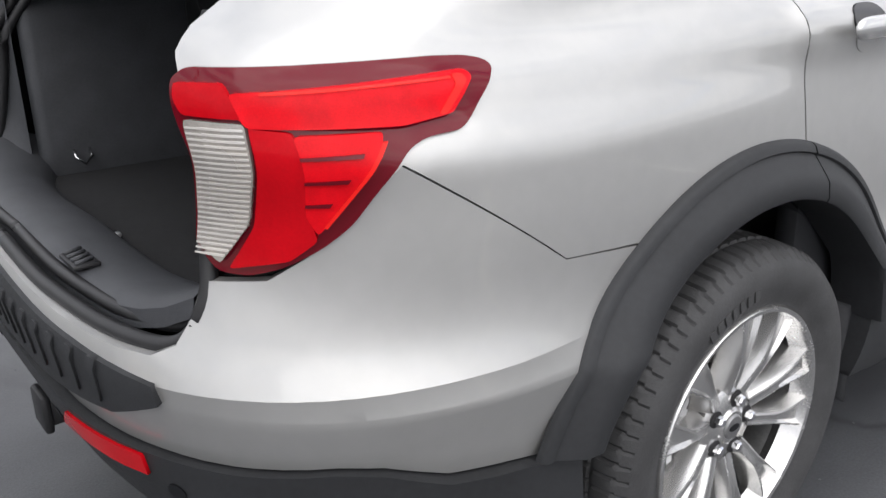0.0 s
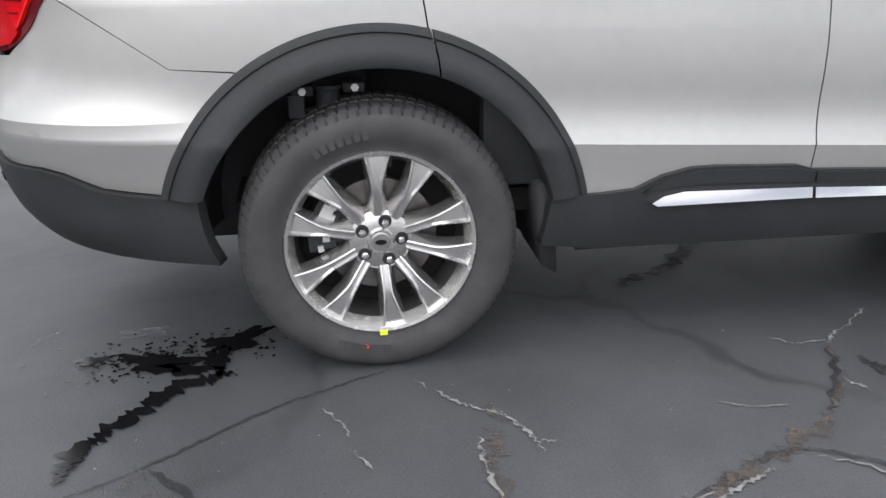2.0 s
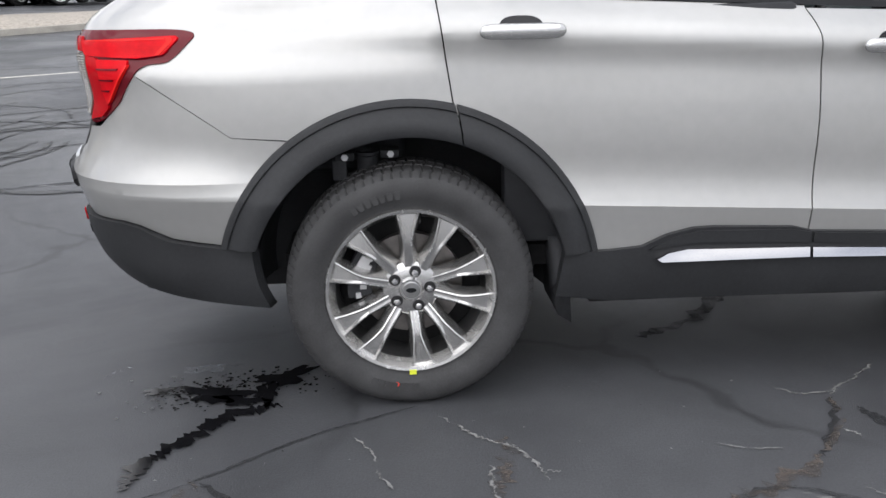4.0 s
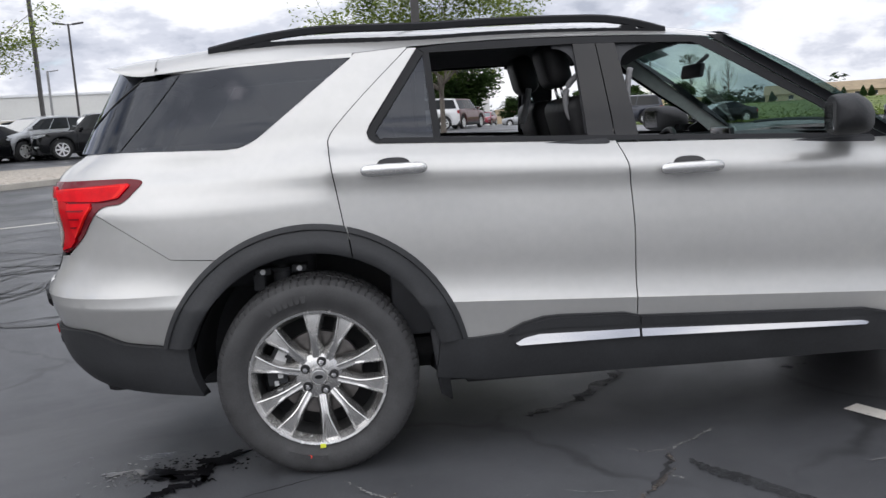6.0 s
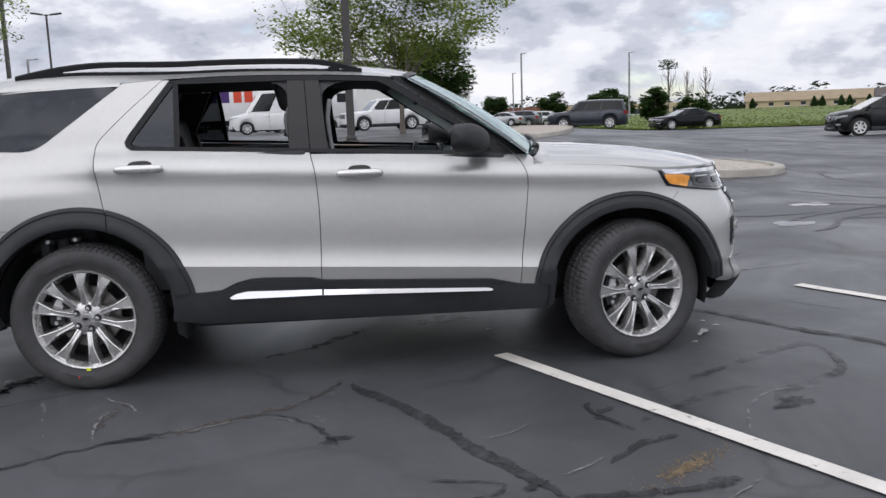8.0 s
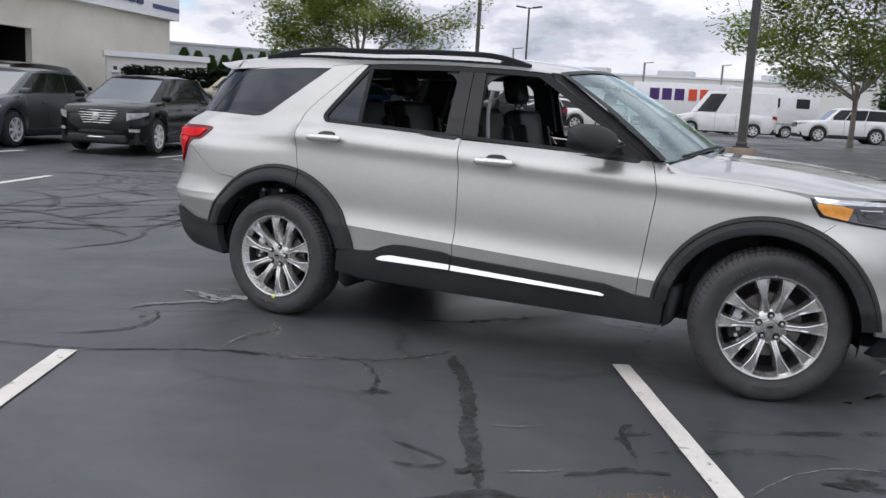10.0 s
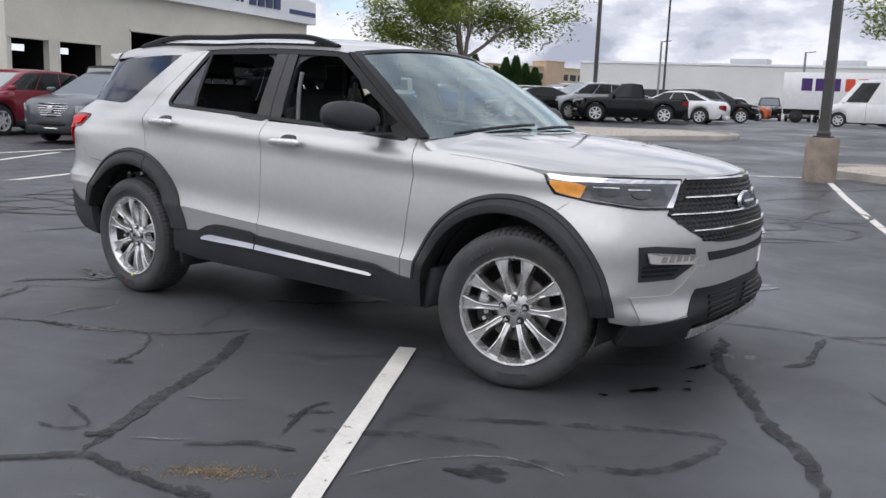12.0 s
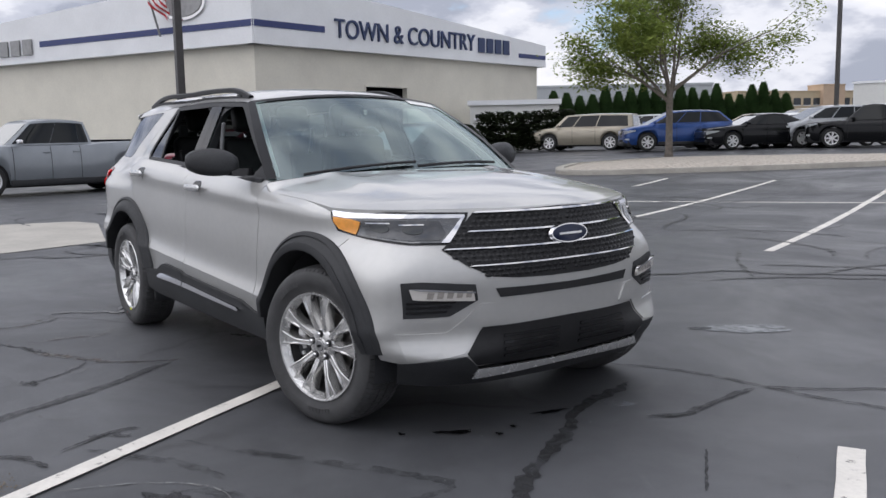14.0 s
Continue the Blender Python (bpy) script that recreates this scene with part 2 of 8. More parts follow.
def grid(bm, fn, nu, nv, loop_u=False):
    vs = [[bm.verts.new(fn(i / nu, j / nv)) for j in range(nv + 1)] for i in range(nu if loop_u else nu + 1)]
    for i in range(nu):
        a, b = vs[i], vs[(i + 1) % len(vs)]
        for j in range(nv):
            bm.faces.new((a[j], b[j], b[j + 1], a[j + 1]))
    return vs


def tube(bm, pts, rad, n=8, cap=True):
    """A round bar along points; rad is one radius or one for each point."""
    pts = [Vector(p) for p in pts]
    rows = []
    for i, p in enumerate(pts):
        d = (pts[min(i + 1, len(pts) - 1)] - pts[max(i - 1, 0)]).normalized()
        u = d.cross(Vector((0, 0, 1)) if abs(d.z) < 0.9 else Vector((1, 0, 0))).normalized()
        v = d.cross(u)
        r = rad[i] if isinstance(rad, (list, tuple)) else rad
        rows.append([bm.verts.new(p + u * r * math.cos(2 * math.pi * k / n) + v * r * math.sin(2 * math.pi * k / n)) for k in range(n)])
    for a, b in zip(rows, rows[1:]):
        for k in range(n):
            bm.faces.new((a[k], a[(k + 1) % n], b[(k + 1) % n], b[k]))
    if cap:
        bm.faces.new(rows[0][::-1])
        bm.faces.new(rows[-1])


def solid(bm, outline, y0, y1):
    """A slab: an outline in x and z, from y0 to y1."""
    a = [bm.verts.new((x, y0, z)) for x, z in outline]
    b = [bm.verts.new((x, y1, z)) for x, z in outline]
    n = len(a)
    bm.faces.new(a)
    bm.faces.new(b[::-1])
    for i in range(n):
        bm.faces.new((a[i], b[i], b[(i + 1) % n], a[(i + 1) % n]))


def rounded(pts, r=0.02, n=4):
    """Round the corners of an outline."""
    out = []
    k = len(pts)
    for i in range(k):
        p, q, t = Vector(pts[i - 1]), Vector(pts[i]), Vector(pts[(i + 1) % k])
        a, b = (p - q), (t - q)
        d = min(r, a.length * 0.45, b.length * 0.45)
        a, b = q + a.normalized() * d, q + b.normalized() * d
        for j in range(n + 1):
            f = j / n
            out.append(tuple((1 - f) ** 2 * a + 2 * f * (1 - f) * q + f * f * b))
    return out


def spline(pts, n=6):
    """A smooth line through points."""
    out = []
    for i in range(len(pts) - 1):
        p0, p1, p2, p3 = (Vector(pts[max(0, min(len(pts) - 1, i + k))]) for k in (-1, 0, 1, 2))
        for j in range(n):
            t = j / n
            out.append(tuple(0.5 * (2 * p1 + (p2 - p0) * t + (2 * p0 - 5 * p1 + 4 * p2 - p3) * t * t + (3 * p1 - p0 - 3 * p2 + p3) * t ** 3)))
    out.append(tuple(pts[-1]))
    return out


def panel(outline, off=0.0, step=0.045, flange=0.014, fn=None):
    """A sheet of the skin inside an outline in (s, z), with a turned-in edge."""
    bm = bmesh.new()
    bm.faces.new([bm.verts.new((s, 0, z)) for s, z in outline])
    bmesh.ops.remove_doubles(bm, verts=bm.verts[:], dist=0.0005)
    ss, zs = [p[0] for p in outline], [p[1] for p in outline]
    for lo, hi, axis in ((min(ss), max(ss), 0), (min(zs), max(zs), 2)):
        st = step if axis == 0 else step * 0.55
        k = int((hi - lo) / st)
        for i in range(1, k + 1):
            c = lo + (hi - lo) * i / (k + 1)
            co, no = [0, 0, 0], [0, 0, 0]
            co[axis], no[axis] = c, 1
            bmesh.ops.bisect_plane(bm, geom=bm.verts[:] + bm.edges[:] + bm.faces[:], dist=1e-5, plane_co=co, plane_no=no)
    crease_no = Vector((0.05, 0, 1)).normalized()
    bmesh.ops.bisect_plane(bm, geom=bm.verts[:] + bm.edges[:] + bm.faces[:], dist=1e-5, plane_co=(1.2, 0, CREASE), plane_no=crease_no)
    for e in bm.edges:
        if all(abs((v.co - Vector((1.2, 0, CREASE))).dot(crease_no)) < 1e-4 and S_R < v.co.x < S_F for v in e.verts):
            e.smooth = False
    big = [f for f in bm.faces if len(f.verts) > 4]
    if big:
        bmesh.ops.triangulate(bm, faces=big)
    skin_at = fn or (lambda s, z, o: skin(s, z, o))
    inner = {}
    for v in bm.verts:
        s, z = v.co.x, v.co.z
        v.co = skin_at(s, z, off)
        inner[v] = skin_at(s, z, off - flange)
    bm.normal_update()
    if sum(f.normal.dot(Vector((f.calc_center_median().x - 1.35, f.calc_center_median().y * 3, 0))) * f.calc_area() for f in bm.faces) < 0:
        bmesh.ops.reverse_faces(bm, faces=bm.faces[:])
    if flange:
        rim = [e for e in bm.edges if len(e.link_faces) == 1]
        for e in rim:
            e.smooth = False
        ret = bmesh.ops.extrude_edge_only(bm, edges=rim)
        new_vs = [g for g in ret["geom"] if isinstance(g, bmesh.types.BMVert)]
        old = {tuple(round(c, 5) for c in v.co): inner[v] for v in inner if v.is_valid}
        for v in new_vs:
            key = tuple(round(c, 5) for c in v.co)
            if key in old:
                v.co = old[key]
    return bm


def arc(cx, cz, r, a0, a1, n=14):
    return [(cx + r * math.cos(radians(a0 + (a1 - a0) * i / n)), cz + r * math.sin(radians(a0 + (a1 - a0) * i / n))) for i in range(n + 1)]
# ---- the big SUV's skin: half-plan wrapped round the car, s runs along the side, z is height ----
# side section below and above the sharp crease that falls gently towards the front
CREASE = 0.6125
LOW_Z = [0.20, 0.30, 0.40, 0.52, 0.57, CREASE]
LOW_Y = [0.86, 0.915, 0.945, 0.956, 0.961, 0.9660]
SEC_Z = [CREASE, 0.64, 0.67, 0.70, 0.74, 0.80, 0.86, 0.93, 1.00, 1.045, 1.075, 1.10, 1.125, 1.15, 1.18, 1.217, 1.32, 1.45, 1.60, 1.75]
SEC_Y = [0.9660, 0.9565, 0.9490, 0.9445, 0.9425, 0.9435, 0.9425, 0.9385, 0.9330, 0.9300, 0.9325, 0.9370, 0.935, 0.922, 0.892, 0.846, 0.800, 0.738, 0.662, 0.580]
FRONT_Z = [0.15, 0.28, 0.36, 0.45, 0.60, 0.70, 0.80, 0.90, 1.00, 1.06, 1.12]
FRONT_X = [3.62, 3.70, 3.76, 3.79, 3.80, 3.805, 3.80, 3.785, 3.755, 3.725, 3.66]
REAR_Z = [0.20, 0.34, 0.40, 0.45, 0.52, 0.60, 0.70, 0.78, 0.84, 0.92, 1.05, 1.20, 1.30, 1.45, 1.60]
REAR_X = [-0.75, -0.92, -1.01, -1.062, -1.10, -1.115, -1.125, -1.125, -1.10, -1.06, -1.03, -1.000, -0.958, -0.88, -0.80]
S_F, S_R, POW = 2.6, -0.25, 3.5
ROUND_Z = [0.30, 0.40, 0.47, 0.75, 0.84, 0.90, 1.04, 1.12]
ROUND_P = [4.0, 4.3, 5.0, 5.0, 4.0, 3.2, 2.85, 2.85]
# how far out the slanting front corner lies
CUT_Z = [0.30, 0.40, 0.46, 0.60, 0.80, 0.90, 1.00, 1.10]
CUT_D = [1.50, 1.40, 1.28, 1.255, 1.25, 1.20, 1.15, 1.12]


def sm(v, a, b):
    t = min(1.0, max(0.0, (v - a) / (b - a)))
    return t * t * (3 - 2 * t)


def tab(v, xs, ys):
    """Smooth (cubic) look-up in a table."""
    if v <= xs[0]:
        return ys[0]
    if v >= xs[-1]:
        return ys[-1]
    i = 0
    while xs[i + 1] < v:
        i += 1
    h = xs[i + 1] - xs[i]
    t = (v - xs[i]) / h
    d = (ys[i + 1] - ys[i]) / h
    m0 = d if i == 0 else 0.5 * (d + (ys[i] - ys[i - 1]) / (xs[i] - xs[i - 1]))
    m1 = d if i + 2 == len(xs) else 0.5 * (d + (ys[i + 2] - ys[i + 1]) / (xs[i + 2] - xs[i + 1]))
    t2, t3 = t * t, t * t * t
    return (2 * t3 - 3 * t2 + 1) * ys[i] + (t3 - 2 * t2 + t) * h * m0 + (3 * t2 - 2 * t3) * ys[i + 1] + (t3 - t2) * h * m1


def half_width(x, z):
    zz = z + 0.05 * (x - 1.2) * sm(z, 0.45, 0.55) + 0.07 * sm(-x, -0.25, 0.6) * sm(z, 1.04, 1.20)
    w = tab(zz, SEC_Z, SEC_Y) if zz >= CREASE else tab(zz, LOW_Z, LOW_Y)
    up = sm(zz, 1.15, 1.30)
    if x > 1.45:
        w -= up * 0.02 * ((x - 1.45) / 1.0) ** 2
    if x < 0.1:
        w -= up * 0.05 * ((0.1 - x) / 0.9) ** 2
        w -= 0.058 * sm(-x, -0.40, 0.58) * sm(z, 1.05, 1.17) * (1 - sm(z, 1.19, 1.27))
    return w


def skin(s, z, off=0.0):
    """A point of the right-hand skin, off metres proud of it."""
    off += 0.016 * sm(-s, 0.74, 0.97) * sm(z, 0.95, 1.12) * (1 - sm(z, 1.21, 1.285))
    if S_R <= s <= S_F:
        return (s, -half_width(s, z) - off, z)
    if s > S_F:
        a = tab(z, FRONT_Z, FRONT_X) - S_F
        psi, w = (s - S_F) / 1.2, half_width(min(s, S_F + 0.45), z)
        power = tab(z, ROUND_Z, ROUND_P)
    else:
        a = S_R - tab(z, REAR_Z, REAR_X)
        psi, w = (S_R - s) / 0.85, half_width(max(s, S_R - 0.45), z)
        power = tab(z, [0.80, 0.93, 1.04, 1.15, 1.205, 1.275], [POW, 3.8, 4.2, 5.2, 5.2, 3.8])
    psi = min(psi, math.pi / 2)
    sn, cs = math.sin(psi), math.cos(psi)
    r = (sn ** power + max(cs, 0.0) ** power) ** (-1 / power)
    if s > S_F:
        cut = tab(z, CUT_Z, CUT_D) / (0.909 * sn * a + 0.417 * cs * w)
        r = (r ** -24 + cut ** -24) ** (-1 / 24)
    dx, dy = r * sn * (a + off), r * cs * (w + off)
    return (S_F + dx, -dy, z) if s > S_F else (S_R - dx, -dy, z)


S_FRONT, S_REAR = S_F + 1.2 * math.pi / 2, S_R - 0.85 * math.pi / 2


def find(test, a, b):
    for _ in range(40):
        m = (a + b) / 2
        a, b = (m, b) if test(m) else (a, m)
    return (a + b) / 2


def sx(x, z):
    """s of the skin's point at that x, on the side or round a corner."""
    return find(lambda s: skin(s, z)[0] < x, S_REAR, S_FRONT)


def wrap(pts):
    """Points of (x, z) as (s, z) on the skin round the front corner."""
    return [(x, z) if x <= S_F else (sx(x, z), z) for x, z in pts]


def sr(y, z):
    return find(lambda s: -skin(s, z)[1] < y, S_REAR, S_R)

# ---- the silver SUV ----
suv = thing("suv", "silver metallic midsize SUV with black cladding and open cargo bay", "car")
WR, WF = (0.0, 0.385), (2.965, 0.385)
DOOR_R = [(0.145, 0.938), (0.119, 1.113), (0.101, 1.25), (0.104, 1.295), (0.140, 1.345), (0.258, 1.465), (0.433, 1.629)]
DOOR_M = [(1.254, 0.50), (1.254, 0.56), (1.259, 0.80), (1.258, 0.93), (1.247, 1.10), (1.238, 1.15), (1.222, 1.208)]
DOOR_F = [(2.336, 0.45), (2.345, 0.56), (2.362, 0.72), (2.385, 0.92), (2.392, 1.02), (2.378, 1.09), (2.345, 1.155), (2.325, 1.168)]
GAP = 0.0022


def shift(pts, d):
    return [(x + d, z) for x, z in pts]


def belt(x):
    return 1.217 - 0.05 * (x - 1.2)


# hidden dark shell behind the gaps
shell = [(-1.0, 0.80)] + [(-1.0, 1.25), (-0.2, 1.24), (0.8, 1.19), (2.3, 1.11), (2.8, 1.06), (3.5, 1.00), (4.48, 0.98), (4.48, 0.30), (3.62, 0.30)] + arc(*WF, 0.515, 0, 180) + [(2.45, 0.30), (0.58, 0.30)] + arc(*WR, 0.53, 0, 180) + [(-1.0, 0.42)]
inner_shell = part("inner_shell", panel(shell, -0.03, 0.09, 0), DARK, suv)
mirrored(inner_shell)

# quarter panel
dr = spline(DOOR_R)
q_out = arc(*WR, 0.55, 72, 121, 14)
q_out += [(-0.36, 0.870), (-0.512, 0.881), (-0.774, 1.062), (-0.86, 0.96), (-0.96, 0.922), (-0.995, 0.94), (-1.003, 1.10), (-1.002, 1.205), (-0.988, 1.236), (-0.950, 1.280), (-0.83, 1.284), (-0.69, 1.283), (-0.30, 1.271)]
q_out += spline([(-0.24, 1.276), (-0.19, 1.296), (-0.10, 1.36), (0.205, 1.600)], 4)
q_out += [(0.22, 1.618), (0.427, 1.633)]
q_out += shift(dr, -GAP)[::-1]
part_quarter = part("quarter_panel", panel(q_out), SILVER, suv)
mirrored(part_quarter)

# rear door
rd = shift(dr, GAP) + [(0.470, 1.628)]
rd += [(0.262, 1.335), (0.249, 1.307), (0.258, 1.280), (0.290, 1.262), (0.60, belt(0.60)), (1.222 - GAP, belt(1.222))]
rd += shift(spline(DOOR_M), -GAP)[::-1]
rd += [(0.60, 0.50)] + arc(*WR, 0.55, 12, 71, 16)
rear_door = part("rear_door", panel(rd), SILVER, suv)
fd = shift(spline(DOOR_M), GAP) + [(1.8, belt(1.8)), (2.2, belt(2.2))] + shift(spline(DOOR_F), -GAP)[::-1] + [(1.8, 0.47)]
front_door = part("front_door", panel(fd), SILVER, suv)


def hood_edge(x):
    return 1.172 - 0.05 * (x - 1.2)


fe = [(2.332, 1.168), (2.37, 1.174), (2.42, 1.158), (2.465, 1.124)] + [(x, hood_edge(x)) for x in (2.6, 2.8, 3.0, 3.1)] + [(3.147, 1.066), (3.179, 0.9635)]
fe += [(3.243, 0.927)] + wrap(arc(*WF, 0.530, 65.7, 172, 26)) + [(2.435, 0.45)] + shift(spline(DOOR_F), GAP)
fender = part("fender", panel(fe), SILVER, suv)
mirrored(fender)

# handles; each cup's shade is a flat dark patch above a silver scoop
HANDLE = material("bright_handle_paint", (0.56, 0.56, 0.55), 0.24, 0.80, coat=1.0)


def handle(x0, x1, z, parent):
    xm = (x0 + x1) / 2
    bm = bmesh.new()
    ell = [(xm + 0.066 * math.copysign(abs(math.cos(radians(a))) ** 0.7, math.cos(radians(a))), z - 0.004 + 0.046 * math.sin(radians(a)) ** 0.6) for a in range(0, 181, 12)]
    part("handle_cup", panel(ell, 0.0025, 0.03, 0.006), GLOSS, parent, "dark recess behind the door handle")
    ell = [(xm + 0.058 * math.cos(radians(a)), z - 0.004 - 0.050 * abs(math.sin(radians(a))) ** 0.7) for a in range(180, 361, 12)]
    part("handle_scoop", panel(ell, 0.002, 0.03, 0.005), SILVER, parent)
    n = 26

    def bar(u, v):
        u = 0.5 - 0.5 * math.cos(math.pi * u)
        x = x0 + (x1 - x0) * u
        end = max(0.02, (1 - abs(2 * u - 1) ** 9) ** 0.5)
        a = 2 * math.pi * v
        zz = z + 0.0225 * end * math.sin(a)
        yy = -half_width(x, z) - 0.032 - 0.013 * end * math.cos(a) * (1 if math.cos(a) > 0 else 0.6)
        return (x, yy, zz)
    grid(bm, bar, n, 12)
    bmesh.ops.remove_doubles(bm, verts=bm.verts[:], dist=0.0003)
    bmesh.ops.holes_fill(bm, edges=[e for e in bm.edges if len(e.link_faces) == 1])
    bmesh.ops.recalc_face_normals(bm, faces=bm.faces[:])
    part("handle", bm, HANDLE, parent, "bright silver door handle")


handle(0.217, 0.469, 1.166, rear_door)
handle(1.358, 1.608, 1.101, front_door)
for d in (rear_door, front_door):
    o = mirrored(d, suv)
    for c in d.children:
        mirrored(c, o)

# black window trim and pillars
def trim(name, outline, off=0.003, mat=None, label="", step=0.05):
    ob = part(name, panel(outline, off, step, 0.012), mat or TRIM, suv, label)
    mirrored(ob)
    return ob


def gut(x):
    return tab(x, [-0.75, -0.57, -0.2, 0.21, 0.43, 0.8, 1.2, 1.6, 1.76], [1.568, 1.580, 1.602, 1.620, 1.634, 1.645, 1.640, 1.622, 1.603])


trim("belt_trim", [(0.285, 1.264), (1.10, belt(1.1) + 0.002), (1.9, belt(1.9) + 0.002), (2.26, belt(2.26) + 0.002), (2.26, belt(2.26) + 0.020), (1.10, belt(1.1) + 0.022), (0.31, 1.282)], 0.004)
trim("window_surround", [(0.474, 1.626)] + [(x, gut(x) - 0.004) for x in (0.6, 0.9, 1.2, 1.5, 1.70)] + [(1.62, 1.592), (1.28, 1.606), (1.10, 1.610), (0.50, 1.606)], 0.004)
trim("rear_window_edge", [(0.249, 1.305), (0.470, 1.624), (0.497, 1.606), (0.283, 1.305), (0.283, 1.290), (0.30, 1.281), (0.285, 1.263), (0.256, 1.282)], 0.004)
trim("division_bar", [(0.507, 1.262), (0.535, 1.262), (0.518, 1.608), (0.492, 1.608)], 0.003)
trim("pillar_cover_rear", [(1.112, belt(1.11) + 0.02), (1.2185, belt(1.22) + 0.02), (1.196, 1.612), (1.105, 1.612)], 0.003, GLOSS)
trim("pillar_cover_front", [(1.2235, belt(1.22) + 0.02), (1.316, belt(1.31) + 0.02), (1.278, 1.609), (1.2005, 1.612)], 0.003, GLOSS)
trim("door_frame_front", [(1.58, 1.603), (1.662, 1.612), (1.85, 1.489), (2.10, 1.322), (2.335, 1.166), (2.27, 1.166), (2.14, 1.180), (2.12, 1.205), (2.18, 1.245), (2.08, 1.303), (1.93, 1.392), (1.75, 1.507), (1.64, 1.575)], 0.004)
trim("a_pillar", [(1.672, 1.620), (1.742, 1.617), (1.90, 1.513), (2.10, 1.379), (2.30, 1.244), (2.412, 1.166), (2.345, 1.164), (2.10, 1.329), (1.85, 1.496)], 0.011)
trim("pillar_lining", [(1.66, 1.598), (1.74, 1.604), (1.90, 1.500), (2.10, 1.366), (2.29, 1.236), (2.36, 1.182), (2.24, 1.185), (2.08, 1.310), (1.93, 1.402), (1.75, 1.517)], -0.022, PILLAR_CLOTH, "pale grey pillar lining")

# fixed panes
def pane(name, outline, mat, label, off=0.001):
    ob = part(name, panel(outline, off, 0.06, 0.004), mat, suv, label)
    ob.visible_shadow = False
    o = mirrored(ob)
    o.visible_shadow = False


pane("quarter_window", [(-0.752, 1.285), (-0.30, 1.274), (-0.245, 1.278), (-0.19, 1.298), (-0.10, 1.362), (0.200, 1.600), (0.0, 1.598), (-0.563, 1.576)], PRIVACY, "dark privacy glass quarter window")
pane("door_quarter_glass", [(0.284, 1.300), (0.30, 1.280), (0.509, 1.270), (0.494, 1.603)], PRIVACY, "small fixed dark glass pane", -0.004)
trim("d_pillar_cover", [(-0.758, 1.285), (-0.569, 1.578), (-0.745, 1.582), (-0.86, 1.487), (-0.98, 1.400), (-1.10, 1.287)], 0.002, PRIVACY, "dark glass-like pillar cover")

# roof, with its side strip above the quarter glass
def roof_z(x, k):
    """Height of the roof at x, k of the way from its middle to its edge."""
    zc = tab(x, [-0.75, -0.5, 0.0, 0.5, 1.0, 1.4, 1.6, 1.76], [1.632, 1.668, 1.720, 1.746, 1.742, 1.720, 1.696, 1.658])
    z0 = gut(x)
    return z0 + (zc - z0) * (1 - k ** (2.8 + 9.0 * (1 - sm(x, -0.45, 0.6))))


def roof_pt(u, v):
    x = -0.57 + 2.33 * v
    z0 = gut(x)
    y0 = half_width(x, z0)
    y = -y0 + 2 * y0 * u
    k = abs(y / y0)
    bow = 0.085 * (1 - k * k) if x > 1.5 else 0.0
    return (x + bow * sm(x, 1.5, 1.76), y, roof_z(x, k))


bm = bmesh.new()
grid(bm, roof_pt, 40, 48)
for f in bm.faces:
    if f.normal.z < 0:
        f.normal_flip()
bmesh.ops.recalc_face_normals(bm, faces=bm.faces[:])
if sum(f.normal.z for f in bm.faces) < 0:
    bmesh.ops.reverse_faces(bm, faces=bm.faces[:])
part("roof", bm, SILVER, suv)
strip = [(x, gut(x)) for x in (-0.3, 0.0, 0.215)] + [(0.208, 1.603), (0.0, 1.600), (-0.45, 1.582), (-0.57, 1.578), (-0.74, 1.572), (-0.74, 1.586)]
trim("roof_side", strip, 0.0, SILVER)

# headliner
bm = bmesh.new()
grid(bm, lambda u, v: tuple(Vector(roof_pt(0.03 + 0.94 * u, 0.02 + 0.95 * v)) - Vector((0, 0, 0.045))), 16, 16)
bmesh.ops.recalc_face_normals(bm, faces=bm.faces[:])
part("headliner", bm, HEADLINER, suv)

# spoiler
def lerp_(a, b, t):
    return a + (b - a) * t


bm = bmesh.new()


def spoiler_pt(u, v):
    """v runs from the roof to the tip above, and back below; the ends close on the lower edge."""
    w = math.sin(math.pi * (u - 0.5))
    k = abs(w)
    f = 2 * v if v <= 0.5 else 2 - 2 * v
    y0 = half_width(-0.57, gut(-0.57))
    y = w * lerp_(y0, 0.592, f)
    tip_x, tip_z = -0.762 - 0.06 * (1 - k * k), 1.624 + 0.010 * (1 - k * k)
    x = lerp_(-0.566, tip_x, f)
    low = tab(f, [0, 0.35, 0.75, 1], [1.578, 1.577, 1.594, tip_z - 0.004])
    top = lerp_(roof_z(-0.566, min(1.0, 0.9 * k)), tip_z, f) + 0.006 * math.sin(math.pi * f)
    return (x, y, low + (top - low) * (1 - k ** 10) ** 0.5) if v <= 0.5 else (x, y, low)


grid(bm, spoiler_pt, 44, 16)
bmesh.ops.remove_doubles(bm, verts=bm.verts[:], dist=0.0008)
bmesh.ops.recalc_face_normals(bm, faces=bm.faces[:])
part("spoiler", bm, SILVER, suv, "silver roof spoiler", sharp=0.6)
for sg in (-1, 1):
    bm = bmesh.new()
    tube(bm, [(-0.560, sg * 0.640, 1.606), (-0.575, sg * 0.638, 1.590), (-0.602, sg * 0.616, 1.580)] + [(skin(a, z, 0.004)[0], sg * -skin(a, z, 0.004)[1], z) for a, z in ((-0.80, 1.535), (-0.866, 1.488), (-0.95, 1.425), (-1.0, 1.385))], 0.0035, 6)
    part("spoiler_seal", bm, SEAL, suv, "thin black gap seal")

